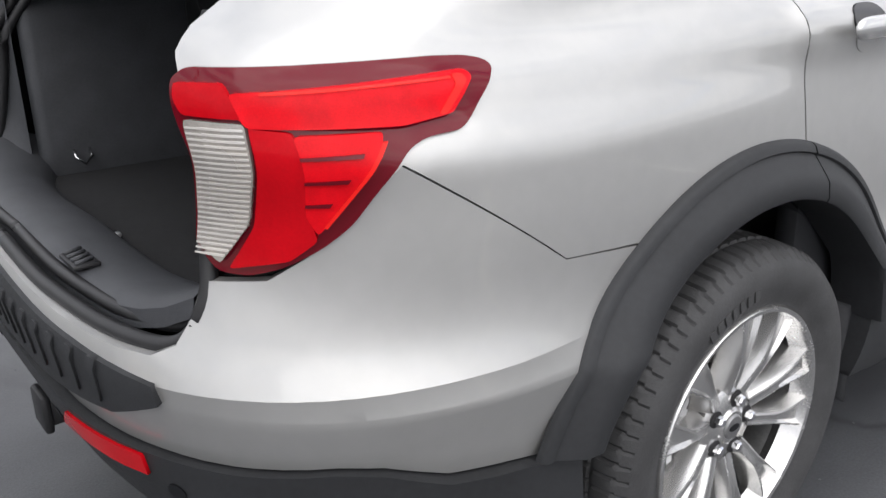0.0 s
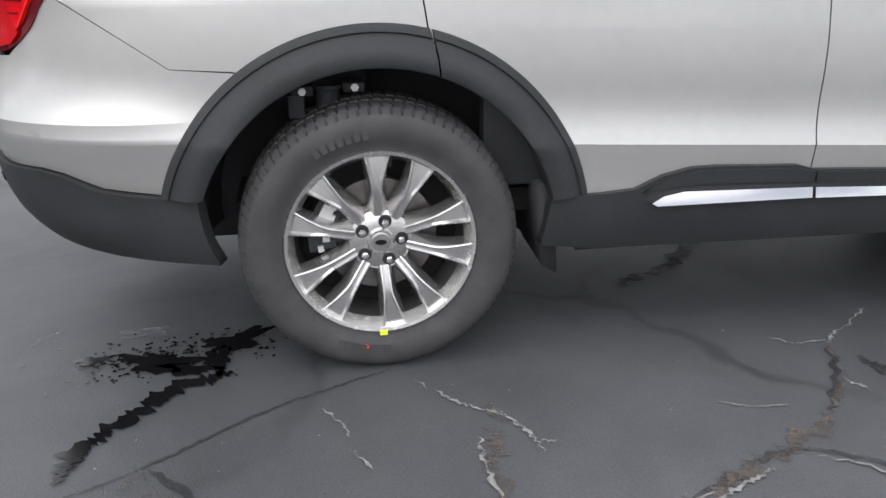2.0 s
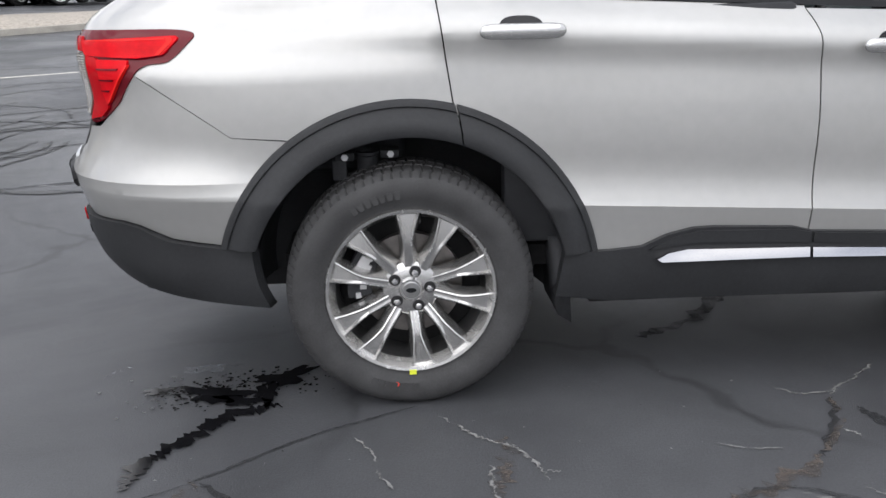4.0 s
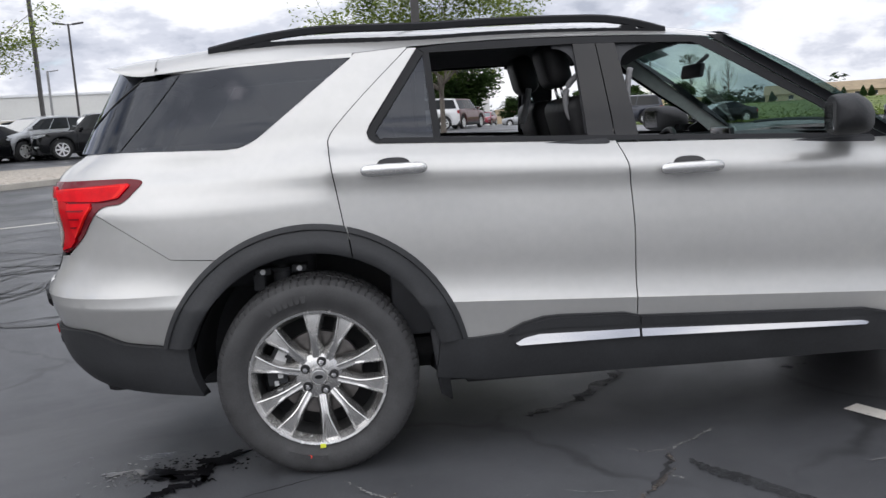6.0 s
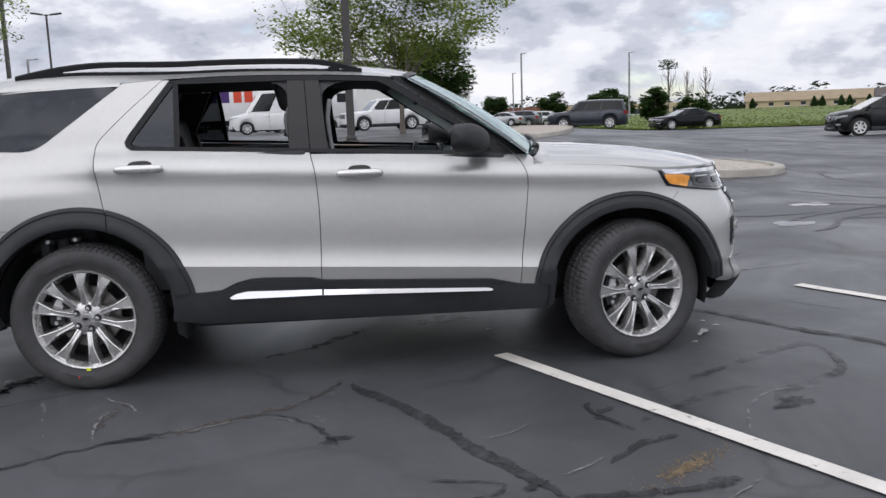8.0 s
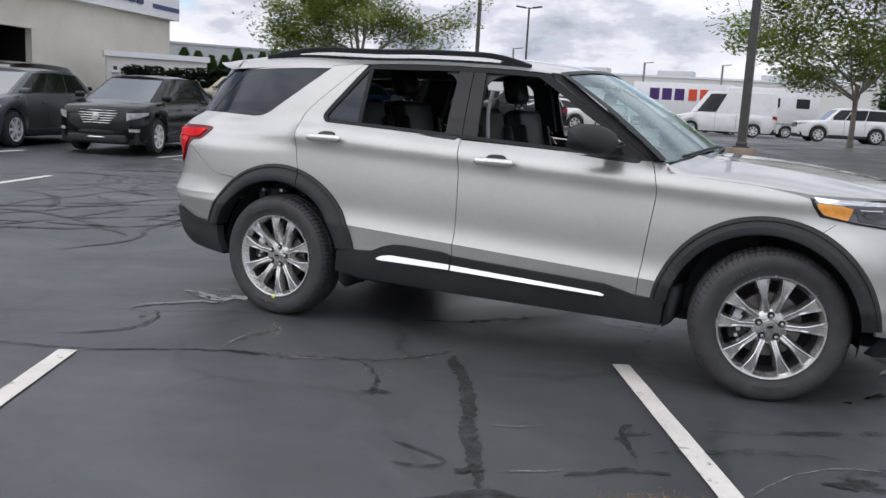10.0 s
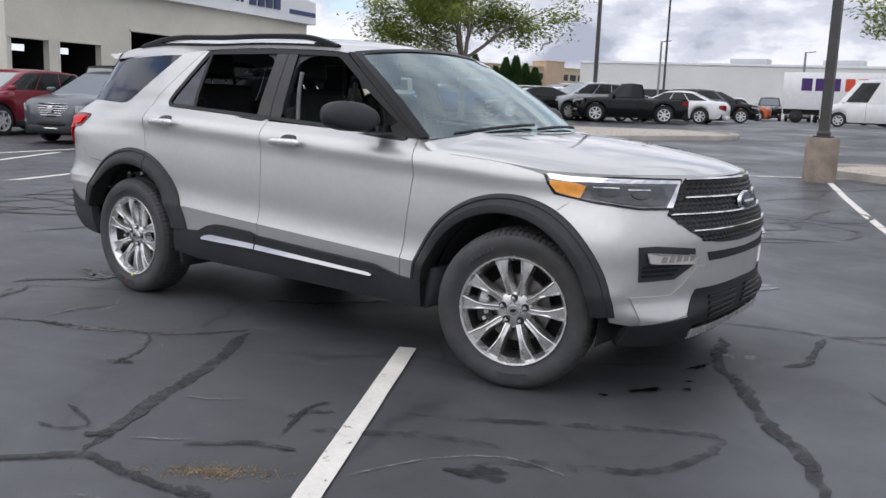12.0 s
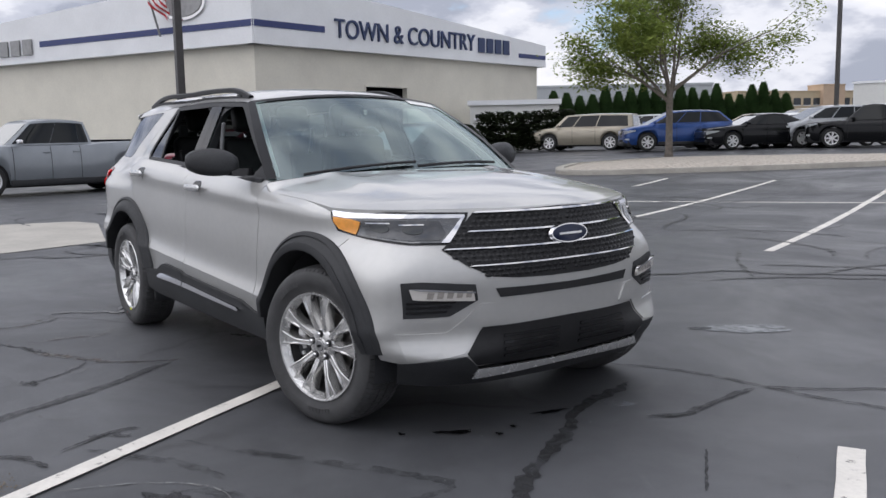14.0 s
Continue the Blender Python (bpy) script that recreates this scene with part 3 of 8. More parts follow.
# upper tailgate: rear window and its black edge
trim("rear_window", [(-1.108, 1.287), (-0.986, 1.401), (-0.866, 1.488), (-0.752, 1.582), (-0.80, 1.60), (-1.58518, 1.612), (-1.58518, 1.29)], 0.002, PRIVACY, "dark privacy glass rear window")

# windshield and cowl
def ws(u, v):
    c = 1 - u * u
    top = Vector((1.738 + 0.095 * c, 0.672 * u, 1.614 + 0.046 * c))
    bot = Vector((2.400 + 0.175 * c, 0.868 * u, 1.164 + 0.040 * c))
    p = top.lerp(bot, v)
    b = math.sin(math.pi * v) * 0.020
    return (p.x + b * 0.5, p.y * (1 + 0.02 * math.sin(math.pi * v)), p.z + b)


bm = bmesh.new()
grid(bm, lambda u, v: ws(2 * u - 1, v), 24, 16)
bmesh.ops.recalc_face_normals(bm, faces=bm.faces[:])
o = part("windshield", bm, WINDSHIELD, suv, "green-tinted windshield")
o.visible_shadow = False
for side in (-1, 1):
    bm = bmesh.new()
    grid(bm, lambda u, v: tuple(Vector(ws(side * (0.955 + 0.06 * u), 0.01 + 0.98 * v)) + Vector((0.004, 0, 0.006))), 2, 16)
    bmesh.ops.recalc_face_normals(bm, faces=bm.faces[:])
    part("windshield_edge", bm, TRIM, suv)
bm = bmesh.new()
grid(bm, lambda u, v: tuple(Vector(ws(2 * u - 1, 0.04 * v - 0.005)) + Vector((0.003, 0, 0.005))), 24, 2)
bmesh.ops.recalc_face_normals(bm, faces=bm.faces[:])
part("windshield_header", bm, TRIM, suv)


def hood_pt(u, v):
    w = 2 * u - 1
    a = abs(w)
    sg = 1 if w > 0 else -1
    side_x = 2.455 + (3.16 - 2.455) * v
    s_front = S_FRONT + (3.165 - S_FRONT) * (a ** 1.15)
    fp = skin(s_front, 1.062, -0.004)
    xb = 2.43 + 0.165 * (1 - a ** 2)
    x = xb + (fp[0] - xb) * v
    yside = half_width(side_x, hood_edge(side_x)) - 0.004
    yfront = -fp[1]
    yback = a * (half_width(2.455, hood_edge(2.455)) - 0.004)
    y = yback + (yfront - yback) * v
    if a > 0:
        y = y * (1 - a ** 8) + yside * a ** 8
    ze = hood_edge(2.455) + (1.064 - hood_edge(2.455)) * v ** 1.6 + 0.040 * max(0.0, 1 - v / 0.10) ** 2
    zc = tab(v, [0, 0.25, 0.5, 0.75, 0.9, 1.0], [1.205, 1.190, 1.165, 1.125, 1.092, 1.058])
    lift = (1 - a ** 3.2)
    crease = 0.012 * math.exp(-((a - 0.62) / 0.07) ** 2) * (1 - v)
    z = ze + (zc - ze) * lift + crease * (1 - v ** 3)
    return (x, sg * y, z)


bm = bmesh.new()
grid(bm, hood_pt, 60, 36)
bmesh.ops.recalc_face_normals(bm, faces=bm.faces[:])
if sum(f.normal.z for f in bm.faces) < 0:
    bmesh.ops.reverse_faces(bm, faces=bm.faces[:])
rim = [e for e in bm.edges if len(e.link_faces) == 1]
for e in rim:
    e.smooth = False
for g in bmesh.ops.extrude_edge_only(bm, edges=rim)["geom"]:
    if isinstance(g, bmesh.types.BMVert):
        g.co.z -= 0.02
part("hood", bm, SILVER, suv)
bm = bmesh.new()
grid(bm, lambda u, v: (2.34 + 0.17 * (1 - (2 * u - 1) ** 2) + 0.14 * v, (2 * u - 1) * 0.69, 1.152 + 0.022 * (1 - (2 * u - 1) ** 2)), 24, 2)
bmesh.ops.recalc_face_normals(bm, faces=bm.faces[:])
part("cowl", bm, PLASTIC, suv, "black plastic cowl below the windshield")
for y0, y1 in ((-0.62, -0.02), (-0.02, 0.58)):
    bm = bmesh.new()
    pts = []
    for i in range(9):
        y = y0 + (y1 - y0) * i / 8
        u = y / 0.775
        pts.append(tuple(Vector(ws(u, 0.992 - 0.045 * math.sin(i / 8 * 1.4))) + Vector((0.012, 0, 0.014))))
    tube(bm, pts, 0.009, 6)
    part("wiper", bm, PLASTIC, suv)

bm = bmesh.new()
grid(bm, lambda u, v: tuple(Vector(ws(0.58 + 0.36 * u, 0.025 + 0.075 * v)) + Vector((0.002, 0, 0.003))), 6, 3)
bmesh.ops.recalc_face_normals(bm, faces=bm.faces[:])
part("windshield_sticker", bm, PAPER, suv, "white sticker in the windshield's corner")

# roof rails
def rail(sign):
    bm = bmesh.new()
    n = 30
    pts = []
    for i in range(n + 1):
        t = i / n
        x = -0.36 + 1.88 * t
        y0 = half_width(x, gut(x)) - 0.075
        h = 0.048 * min(1, math.sin(min(t * 3.2, 1) * math.pi / 2)) * min(1, math.sin(min((1 - t) * 6, 1) * math.pi / 2))
        k = y0 / (y0 + 0.075)
        zr = roof_z(x, k)
        pts.append((x, y0, zr, h))
    ring = []
    for x, y, zr, h in pts:
        ring.append([bm.verts.new((x, sign * (y + dy), zr + h + dz)) for dy, dz in ((0.016, -0.012), (0.016, 0.010), (0.008, 0.017), (-0.008, 0.017), (-0.016, 0.010), (-0.016, -0.014), (0.010, -0.016))])
    for a, b in zip(ring, ring[1:]):
        for k in range(7):
            bm.faces.new((a[k], a[(k + 1) % 7], b[(k + 1) % 7], b[k]))
    bm.faces.new(ring[0])
    bm.faces.new(ring[-1])
    for (x, y, zr, h), (x2, y2, zr2, h2) in zip(pts, pts[1:]):
        box(bm, x, x2, sign * y - 0.014, sign * y + 0.014, min(zr, zr2) - 0.012, min(zr, zr2) + 0.010)
    for xa, xb in ((-0.34, -0.10), (1.36, 1.52)):
        sel = [p for p in pts if xa - 0.03 <= p[0] <= xb + 0.03]
        for (x, y, zr, h), (x2, y2, zr2, h2) in zip(sel, sel[1:]):
            box(bm, x, x2, sign * y - 0.016, sign * y + 0.016, min(zr, zr2) - 0.01, min(zr + h, zr2 + h2) - 0.006)
    bmesh.ops.recalc_face_normals(bm, faces=bm.faces[:])
    part("roof_rail", bm, TRIM, suv, "black roof rail", sharp=0.5)


rail(-1)
rail(1)

# wheel arch flares and wells
def flare(w, ro, ri, z0, z1, name, cut0=None, cut1=None):
    """A flare from its front foot at height z0 over the wheel to its rear foot at z1; a cut end slants along the door's edge."""
    bm = bmesh.new()
    n = 60
    prof = [(ro, 0.000), (ro - 0.002, 0.010), (ro - 0.008, 0.016), (ro - 0.020, 0.019), (ro - 0.024, 0.014), (ro - 0.029, 0.017), (ro - 0.056, 0.036), (ri + 0.040, 0.044), (ri + 0.010, 0.046), (ri + 0.002, 0.042), (ri, 0.030), (ri + 0.004, -0.08)]
    rows = []
    for i in range(n + 1):
        row = []
        for r, o in prof:
            k = (r - ri) / (ro - ri)
            a0 = math.degrees(math.asin((z0 - w[1]) / r)) if cut0 is None else cut0 + 5.6 * k
            a1 = 180 - math.degrees(math.asin((z1 - w[1]) / r)) if cut1 is None else cut1 + 5.6 * k
            a = radians(a0 + (a1 - a0) * i / n)
            if w is WF and o > 0:
                o *= 0.7 + 0.3 * sm(i / n, 0.0, 0.16)
            x, z = w[0] + r * math.cos(a), w[1] + r * math.sin(a)
            s = x if S_R <= x <= S_F else sx(min(x, 3.70), z)
            p = skin(s, z)
            row.append(bm.verts.new((x, p[1] - o, z)))
        rows.append(row)
    for a, b in zip(rows, rows[1:]):
        for j in range(len(prof) - 1):
            bm.faces.new((a[j], b[j], b[j + 1], a[j + 1]))
    for r in (rows[0], rows[-1]):
        bm.faces.new(r)
    bmesh.ops.recalc_face_normals(bm, faces=bm.faces[:])
    ob = part(name, bm, PLASTIC, suv, "black plastic wheel-arch flare", sharp=0.9)
    mirrored(ob)


flare(WR, 0.596, 0.487, 0.500, 0.0, "arch_flare", cut1=69.7)
flare(WR, 0.596, 0.487, 0.0, 0.548, "arch_flare", cut0=70.3)
flare(WF, 0.557, 0.466, 0.430, 0.455, "arch_flare")
for w in (WR, WF):
    bm = bmesh.new()
    k = 0.468 if w is WF else 0.487
    prof = [(k, -0.86), (k + 0.008, -0.60), (k - 0.02, -0.52), (0.02, -0.50)]
    rows = []
    for i in range(41):
        a = radians(-14 + 200 * i / 40)
        rows.append([bm.verts.new((w[0] + r * math.cos(a), y, w[1] + r * math.sin(a))) for r, y in prof])
    for a, b in zip(rows, rows[1:]):
        for j in range(3):
            bm.faces.new((a[j], b[j], b[j + 1], a[j + 1]))
    bmesh.ops.recalc_face_normals(bm, faces=bm.faces[:])
    ob = part("wheel_well", bm, LINER, suv, "black wheel-well liner")
    mirrored(ob)
# mud flaps behind and ahead of the wheels
for x, z0, dx in ((0.445, 0.245, 0.05), (2.55, 0.30, -0.05)):
    bm = bmesh.new()
    solid(bm, [(x, 0.52), (x + dx, 0.52), (x + dx * 1.4, z0), (x + dx * 0.5, z0 + 0.03)], -0.925, -0.68)
    ob = part("arch_liner_flap", bm, LINER, suv)
    mirrored(ob)

# rocker cladding and chrome strip
cl = [(0.455, 0.350), (0.62, 0.326), (1.45, 0.315), (2.475, 0.312), (2.490, 0.452), (2.33, 0.462), (2.29, 0.472), (2.17, 0.500), (1.2585, 0.540)]
cl2 = [(1.2585, 0.540), (1.2, 0.556), (0.95, 0.566), (0.88, 0.564), (0.80, 0.545), (0.72, 0.508), (0.62, 0.500), (0.478, 0.498)]
rocker = panel(cl + cl2, 0.020, 0.05, 0.05)
trim_ob = part("rocker_cladding", rocker, PLASTIC, suv, "black plastic rocker cladding")
mirrored(trim_ob)
trim("door_cladding", [(1.262, 0.536), (2.14, 0.500), (2.25, 0.478), (2.02, 0.470), (1.262, 0.505)], 0.028, PLASTIC)
trim("door_cladding", [(0.74, 0.500), (0.82, 0.538), (0.90, 0.556), (1.19, 0.550), (1.254, 0.538), (1.254, 0.506), (0.90, 0.518)], 0.028, PLASTIC)

def tilt(s, z, o):
    return skin(s, z, o + 0.030 - 0.28 * (z - (0.462 - 0.018 * (s - 0.8))))


def strip_part(outline):
    ob = part("chrome_strip", panel(outline, 0.012, 0.03, 0.02, tilt), CHROME, suv, "bright chrome rocker strip")
    mirrored(ob)


strip_part([(0.764, 0.470), (0.80, 0.488), (0.86, 0.498), (1.252, 0.490), (1.252, 0.460), (0.78, 0.461)])
strip_part([(1.262, 0.489), (2.150, 0.454), (2.180, 0.444), (2.165, 0.436), (1.262, 0.459)])


# rear bumper
def lip(s, z, o):
    k = sm(-s, 0.38, 0.62)
    b = 0.020 * max(0.0, (0.885 - z) / 0.137) ** 1.8 if z >= 0.74799 else 0.0195 - 0.18 * (0.748 - z)
    return skin(s, z, o + k * b)


rb = arc(*WR, 0.55, 121.5, 162, 14) + [(-0.545, 0.551), (-0.622, 0.561), (-0.693, 0.572), (-0.735, 0.592), (-0.776, 0.612), (-0.831, 0.622), (-0.952, 0.616), (-1.058, 0.613), (-1.284, 0.590), (-1.58518, 0.590), (-1.58518, 0.800), (-1.366, 0.793), (-1.23, 0.788), (-1.10, 0.784), (-1.040, 0.786), (-1.008, 0.806), (-0.998, 0.845), (-1.00, 0.895), (-0.92, 0.905), (-0.86, 0.955), (-0.7770, 1.0605), (-0.5125, 0.8792), (-0.36, 0.866)]
def clip_z(pts, z0, upper):
    """The part of an outline above or below a height."""
    out = []
    for p, q in zip(pts, pts[1:] + pts[:1]):
        a, b = (p[1] >= z0) == upper, (q[1] >= z0) == upper
        if a:
            out.append(p)
        if a != b:
            t = (z0 - p[1]) / (q[1] - p[1])
            out.append((p[0] + (q[0] - p[0]) * t, z0))
    return out


ob = part("rear_bumper", panel(clip_z(rb, 0.748, True), 0.0, 0.035, 0.016, lip), SILVER, suv)
mirrored(ob)
ob = part("bumper_lower_face", panel(clip_z(rb, 0.748, False), 0.0, 0.035, 0.014, lip), SILVER, suv)
mirrored(ob)
lb = [(-0.470, 0.537), (-0.545, 0.548), (-0.622, 0.557), (-0.693, 0.568), (-0.735, 0.588), (-0.776, 0.608), (-0.831, 0.618), (-0.952, 0.612), (-1.058, 0.609), (-1.284, 0.586), (-1.58518, 0.586), (-1.58518, 0.36), (-1.10, 0.40), (-0.95, 0.40), (-0.75, 0.375), (-0.478, 0.345)]
ob = part("lower_bumper", panel(lb, 0.010, 0.045, 0.05), PLASTIC, suv, "black plastic lower bumper")
mirrored(ob)
trim("bumper_reflector", [(-1.090, 0.602), (-1.086, 0.566), (-1.332, 0.531), (-1.300, 0.572)], 0.016, RED_LENS, "red rear reflector")
def shelf(s, z, o):
    b = 0.020 * max(0.0, (0.885 - z) / 0.137) ** 1.8 if z >= 0.748 else 0.0195 - 0.12 * (0.748 - z)
    return skin(s, z, o + 0.003 + b)


pad = part("step_pad", panel([(-1.58518, 0.615), (-1.32, 0.640), (-1.12, 0.672), (-1.03, 0.720), (-1.03, 0.752), (-1.098, 0.760), (-1.177, 0.768), (-1.269, 0.773), (-1.371, 0.779), (-1.58518, 0.788)], 0.006, 0.045, 0.03, shelf), PLASTIC, suv, "ribbed black bumper step pad")
pad_other = mirrored(pad)
for i in range(9):
    s0 = -1.55 + i * 0.05
    rib = part("step_rib", panel([(s0, 0.668 + 0.0024 * i), (s0 + 0.016, 0.668 + 0.0024 * i), (s0 + 0.03, 0.764), (s0 + 0.014, 0.764)], 0.010, 0.03, 0.01, shelf), PLASTIC, pad)
    mirrored(rib, pad_other)
bm = bmesh.new()
box(bm, -1.095, -0.80, -0.034, 0.034, 0.385, 0.450, 0.008)
hitch = part("hitch_receiver", bm, SEAL, suv, "black tow-hitch receiver")
bm = bmesh.new()
box(bm, -1.105, -1.085, -0.044, 0.044, 0.374, 0.461, 0.008)
part("receiver_collar", bm, SEAL, hitch)
for sg in (-1, 1):
    bm = bmesh.new()
    tube(bm, [(-1.00, sg * 0.05, 0.40), (-1.05, sg * 0.07, 0.385), (-1.05, sg * 0.10, 0.392), (-1.00, sg * 0.12, 0.405)], 0.008, 6)
    part("chain_loop", bm, SEAL, hitch)
bm = bmesh.new()
tube(bm, [(-0.98, -0.45, 0.40), (-0.98, 0.45, 0.40)], 0.035, 10)
part("hitch_bar", bm, SEAL, hitch)
for s0, z0 in ((-1.045, 0.549), (-1.38, 0.52)):
    ring = [(s0 + 0.014 * math.cos(radians(a)), z0 + 0.014 * math.sin(radians(a))) for a in range(0, 360, 24)]
    trim("parking_sensor", ring, 0.0125, TRIM, "round parking sensor")

# tail lamps
TL_RAW = [(-0.990, 1.188), (-0.85, 1.190), (-0.705, 1.190), (-0.655, 1.187), (-0.630, 1.181), (-0.620, 1.172), (-0.630, 1.156), (-0.6665, 1.114), (-0.688, 1.098), (-0.738, 1.094), (-0.765, 1.081), (-0.803, 1.028), (-0.830, 0.984), (-0.862, 0.953), (-0.900, 0.927), (-0.940, 0.912), (-0.982, 0.914), (-1.016, 0.950), (-1.013, 1.01), (-1.008, 1.085), (-1.012, 1.120), (-1.018, 1.150), (-1.014, 1.172)]
TL = rounded(TL_RAW, 0.014, 3)


def lamp(outline, off, mat, label, name):
    ob = part(name, panel(rounded(outline, 0.006, 2) if len(outline) > 4 else outline, off, 0.03, 0.012), mat, tail_parent, label)
    return ob


tail_parent = suv
tail = part("tail_lamp", panel(TL, 0.004, 0.03, 0.03), RED_DARK, suv, "dark red tail lamp body")
tail_parent = tail
lamp([(-1.006, 1.170), (-0.945, 1.172), (-0.925, 1.118), (-0.880, 1.112), (-0.878, 1.005), (-0.866, 0.966), (-0.895, 0.938), (-0.966, 0.922), (-0.938, 0.985), (-0.922, 1.128), (-1.000, 1.130), (-1.010, 1.150)], 0.010, RED_LENS, "red lens", "side_lens")
lamp([(-0.940, 1.160), (-0.668, 1.173), (-0.658, 1.164), (-0.694, 1.120), (-0.760, 1.111), (-0.926, 1.118)], 0.011, RED_GLOW, "bright red lens", "upper_lens")
lamp([(-0.880, 1.108), (-0.785, 1.106), (-0.800, 1.070), (-0.866, 0.974), (-0.880, 1.001)], 0.0105, RED_GLOW, "bright red ribbed lens", "lower_lens")
# thin orange-red strips paint the highlights along the lens edges
lamp([(-0.690, 1.169), (-0.672, 1.168), (-0.668, 1.160), (-0.702, 1.120), (-0.714, 1.120), (-0.684, 1.157)], 0.0128, RED_HIGHLIGHT, "orange-red bright edge", "lens_edge")
lamp([(-0.906, 1.162), (-0.690, 1.1665), (-0.690, 1.163), (-0.906, 1.158)], 0.0128, RED_HIGHLIGHT, "orange-red bright edge", "lens_edge")
lamp([(-0.790, 1.094), (-0.784, 1.094), (-0.856, 0.984), (-0.860, 0.986)], 0.0128, RED_HIGHLIGHT, "orange-red bright edge", "lens_edge")
for zz in (1.082, 1.050, 1.018):
    lamp([(-0.880, zz), (-0.812 - (1.082 - zz) * 0.6, zz + 0.001), (-0.815 - (1.082 - zz) * 0.6, zz - 0.004), (-0.880, zz - 0.004)], 0.0135, RED_DARK, "dark rib", "lens_rib")
lamp([(-0.998, 1.125), (-0.926, 1.123), (-0.943, 0.989), (-0.977, 0.928), (-1.010, 0.955), (-1.003, 1.06)], 0.011, LENS_WHITE, "clear ribbed reversing lens", "reversing_lens")
for i in range(25):
    zz = 1.117 - i * 0.0073
    sa = -0.997 - (1.117 - zz) * 0.075
    sb = -0.929 - (1.117 - zz) * 0.125 if zz > 0.985 else -0.946 - (0.985 - zz) * 0.60
    lamp([(sa, zz), (sb, zz), (sb, zz - 0.0028), (sa, zz - 0.0028)], 0.0130, LENS_RIB, "clear rib", "lens_rib")
for c in ((-0.968, 1.070), (-0.978, 0.985)):
    ell = [(c[0] + 0.020 * math.cos(radians(a)), c[1] + 0.024 * math.sin(radians(a))) for a in range(0, 360, 30)]
    lamp(ell, 0.0122, LENS_WHITE, "round bulb behind the clear lens", "bulb")
o = mirrored(tail, suv)
for c in tail.children:
    mirrored(c, o)

# front fascia
MESH_BLACK = material("grille_black", (0.011, 0.011, 0.012), 0.5, spec=0.3, vary=0.3, scale=30)
ff = [(3.149, 1.058), (3.242, 1.057), (3.491, 1.056), (4.008, 1.058), (4.48496, 1.060), (4.48496, 0.36), (3.854, 0.3664), (3.620, 0.384)]
ff += [(3.572, 0.3849)] + wrap(arc(*WF, 0.530, 2, 65.3, 14)) + [(3.2455, 0.9262), (3.181, 0.9606)]
fascia = part("front_bumper", panel(ff, 0.0, 0.04, 0.014), SILVER, suv, "silver front bumper")
mirrored(fascia)
sill = part("lower_valance", panel([(3.506, 0.3915), (3.813, 0.4189), (3.894, 0.3454), (4.48496, 0.335), (4.48496, 0.25), (3.856, 0.2672), (3.506, 0.2808)], 0.008, 0.05, 0.06), PLASTIC, suv, "black plastic front valance")
mirrored(sill)
trim("lower_ledge", [(3.552, 0.3976), (3.500, 0.525), (3.728, 0.5239), (3.792, 0.5715), (3.883, 0.6469), (3.977, 0.6439), (4.045, 0.5575), (3.899, 0.547), (3.802, 0.4344)], 0.008, SILVER)
trim("lower_grille", [(3.817, 0.4285), (3.906, 0.5369), (4.48496, 0.543), (4.48496, 0.350), (3.869, 0.3699)], 0.004, MESH_BLACK, "black lower grille")
for zz in (0.395, 0.425, 0.455, 0.485):
    trim("grille_slat", [(4.02, zz), (4.40, zz), (4.40, zz + 0.012), (4.02, zz + 0.012)], 0.012, GLOSS)
skid = part("skid_strip", panel([(3.878, 0.3511), (4.48496, 0.338), (4.48496, 0.310), (3.856, 0.3064)], 0.012, 0.03, 0.02, lambda s, z, o: skin(s, z, o + 0.6 * (0.352 - z))), ALLOY, suv, "silver skid strip")
mirrored(skid)
trim("fog_pocket", [(3.511, 0.7513), (3.602, 0.7546), (3.858, 0.7334), (3.869, 0.6622), (3.729, 0.5963), (3.523, 0.5938)], 0.003, PLASTIC, "black fog-lamp pocket")
for zz in (0.617, 0.637, 0.657):
    trim("pocket_slat", [(3.535, zz), (3.715 + (zz - 0.615) * 1.0, zz), (3.715 + (zz - 0.615) * 1.0, zz + 0.008), (3.535, zz + 0.008)], 0.009, GLOSS)
trim("running_lamp", [(3.551, 0.7266), (3.602, 0.7224), (3.845, 0.6994), (3.852, 0.6626), (3.600, 0.6764), (3.565, 0.6815)], 0.020, LENS_RIB, "clear daytime running lamp")
trim("running_lamp_trim", [(3.551, 0.7304), (3.602, 0.728), (3.853, 0.7049), (3.852, 0.6982), (3.602, 0.7195)], 0.024, CHROME)
for i in range(5):
    sa = 3.63 + i * 0.045
    trim("running_lamp_cell", [(sa, 0.711), (sa + 0.03, 0.709), (sa + 0.022, 0.681), (sa - 0.006, 0.682)], 0.0225, LENS_WHITE)
trim("bumper_slot", [(3.965, 0.7096), (4.48496, 0.703), (4.48496, 0.668), (3.992, 0.6675)], 0.004, DARK, "black air slot")
trim("grille", [(3.907, 1.044), (4.48496, 1.055), (4.48496, 0.742), (4.334, 0.7418), (4.097, 0.7491), (3.953, 0.7622), (3.826, 0.8131), (3.702, 0.8865)], 0.004, MESH_BLACK, "black mesh grille")
for (sa, sb, z0, z1) in ((3.901, 4.48496, 1.039, 1.048), (3.845, 4.48496, 0.957, 0.965), (3.713, 4.48496, 0.885, 0.892), (3.830, 4.48496, 0.812, 0.819)):
    trim("grille_bar", [(sa, z0 + 0.002), (sa + 0.02, z1), (sb, z1 + 0.002), (sb, z0 + 0.002)], 0.016, CHROME, "chrome grille bar")


STUD = material("grille_stud", (0.014, 0.014, 0.015), 0.32, spec=0.35)


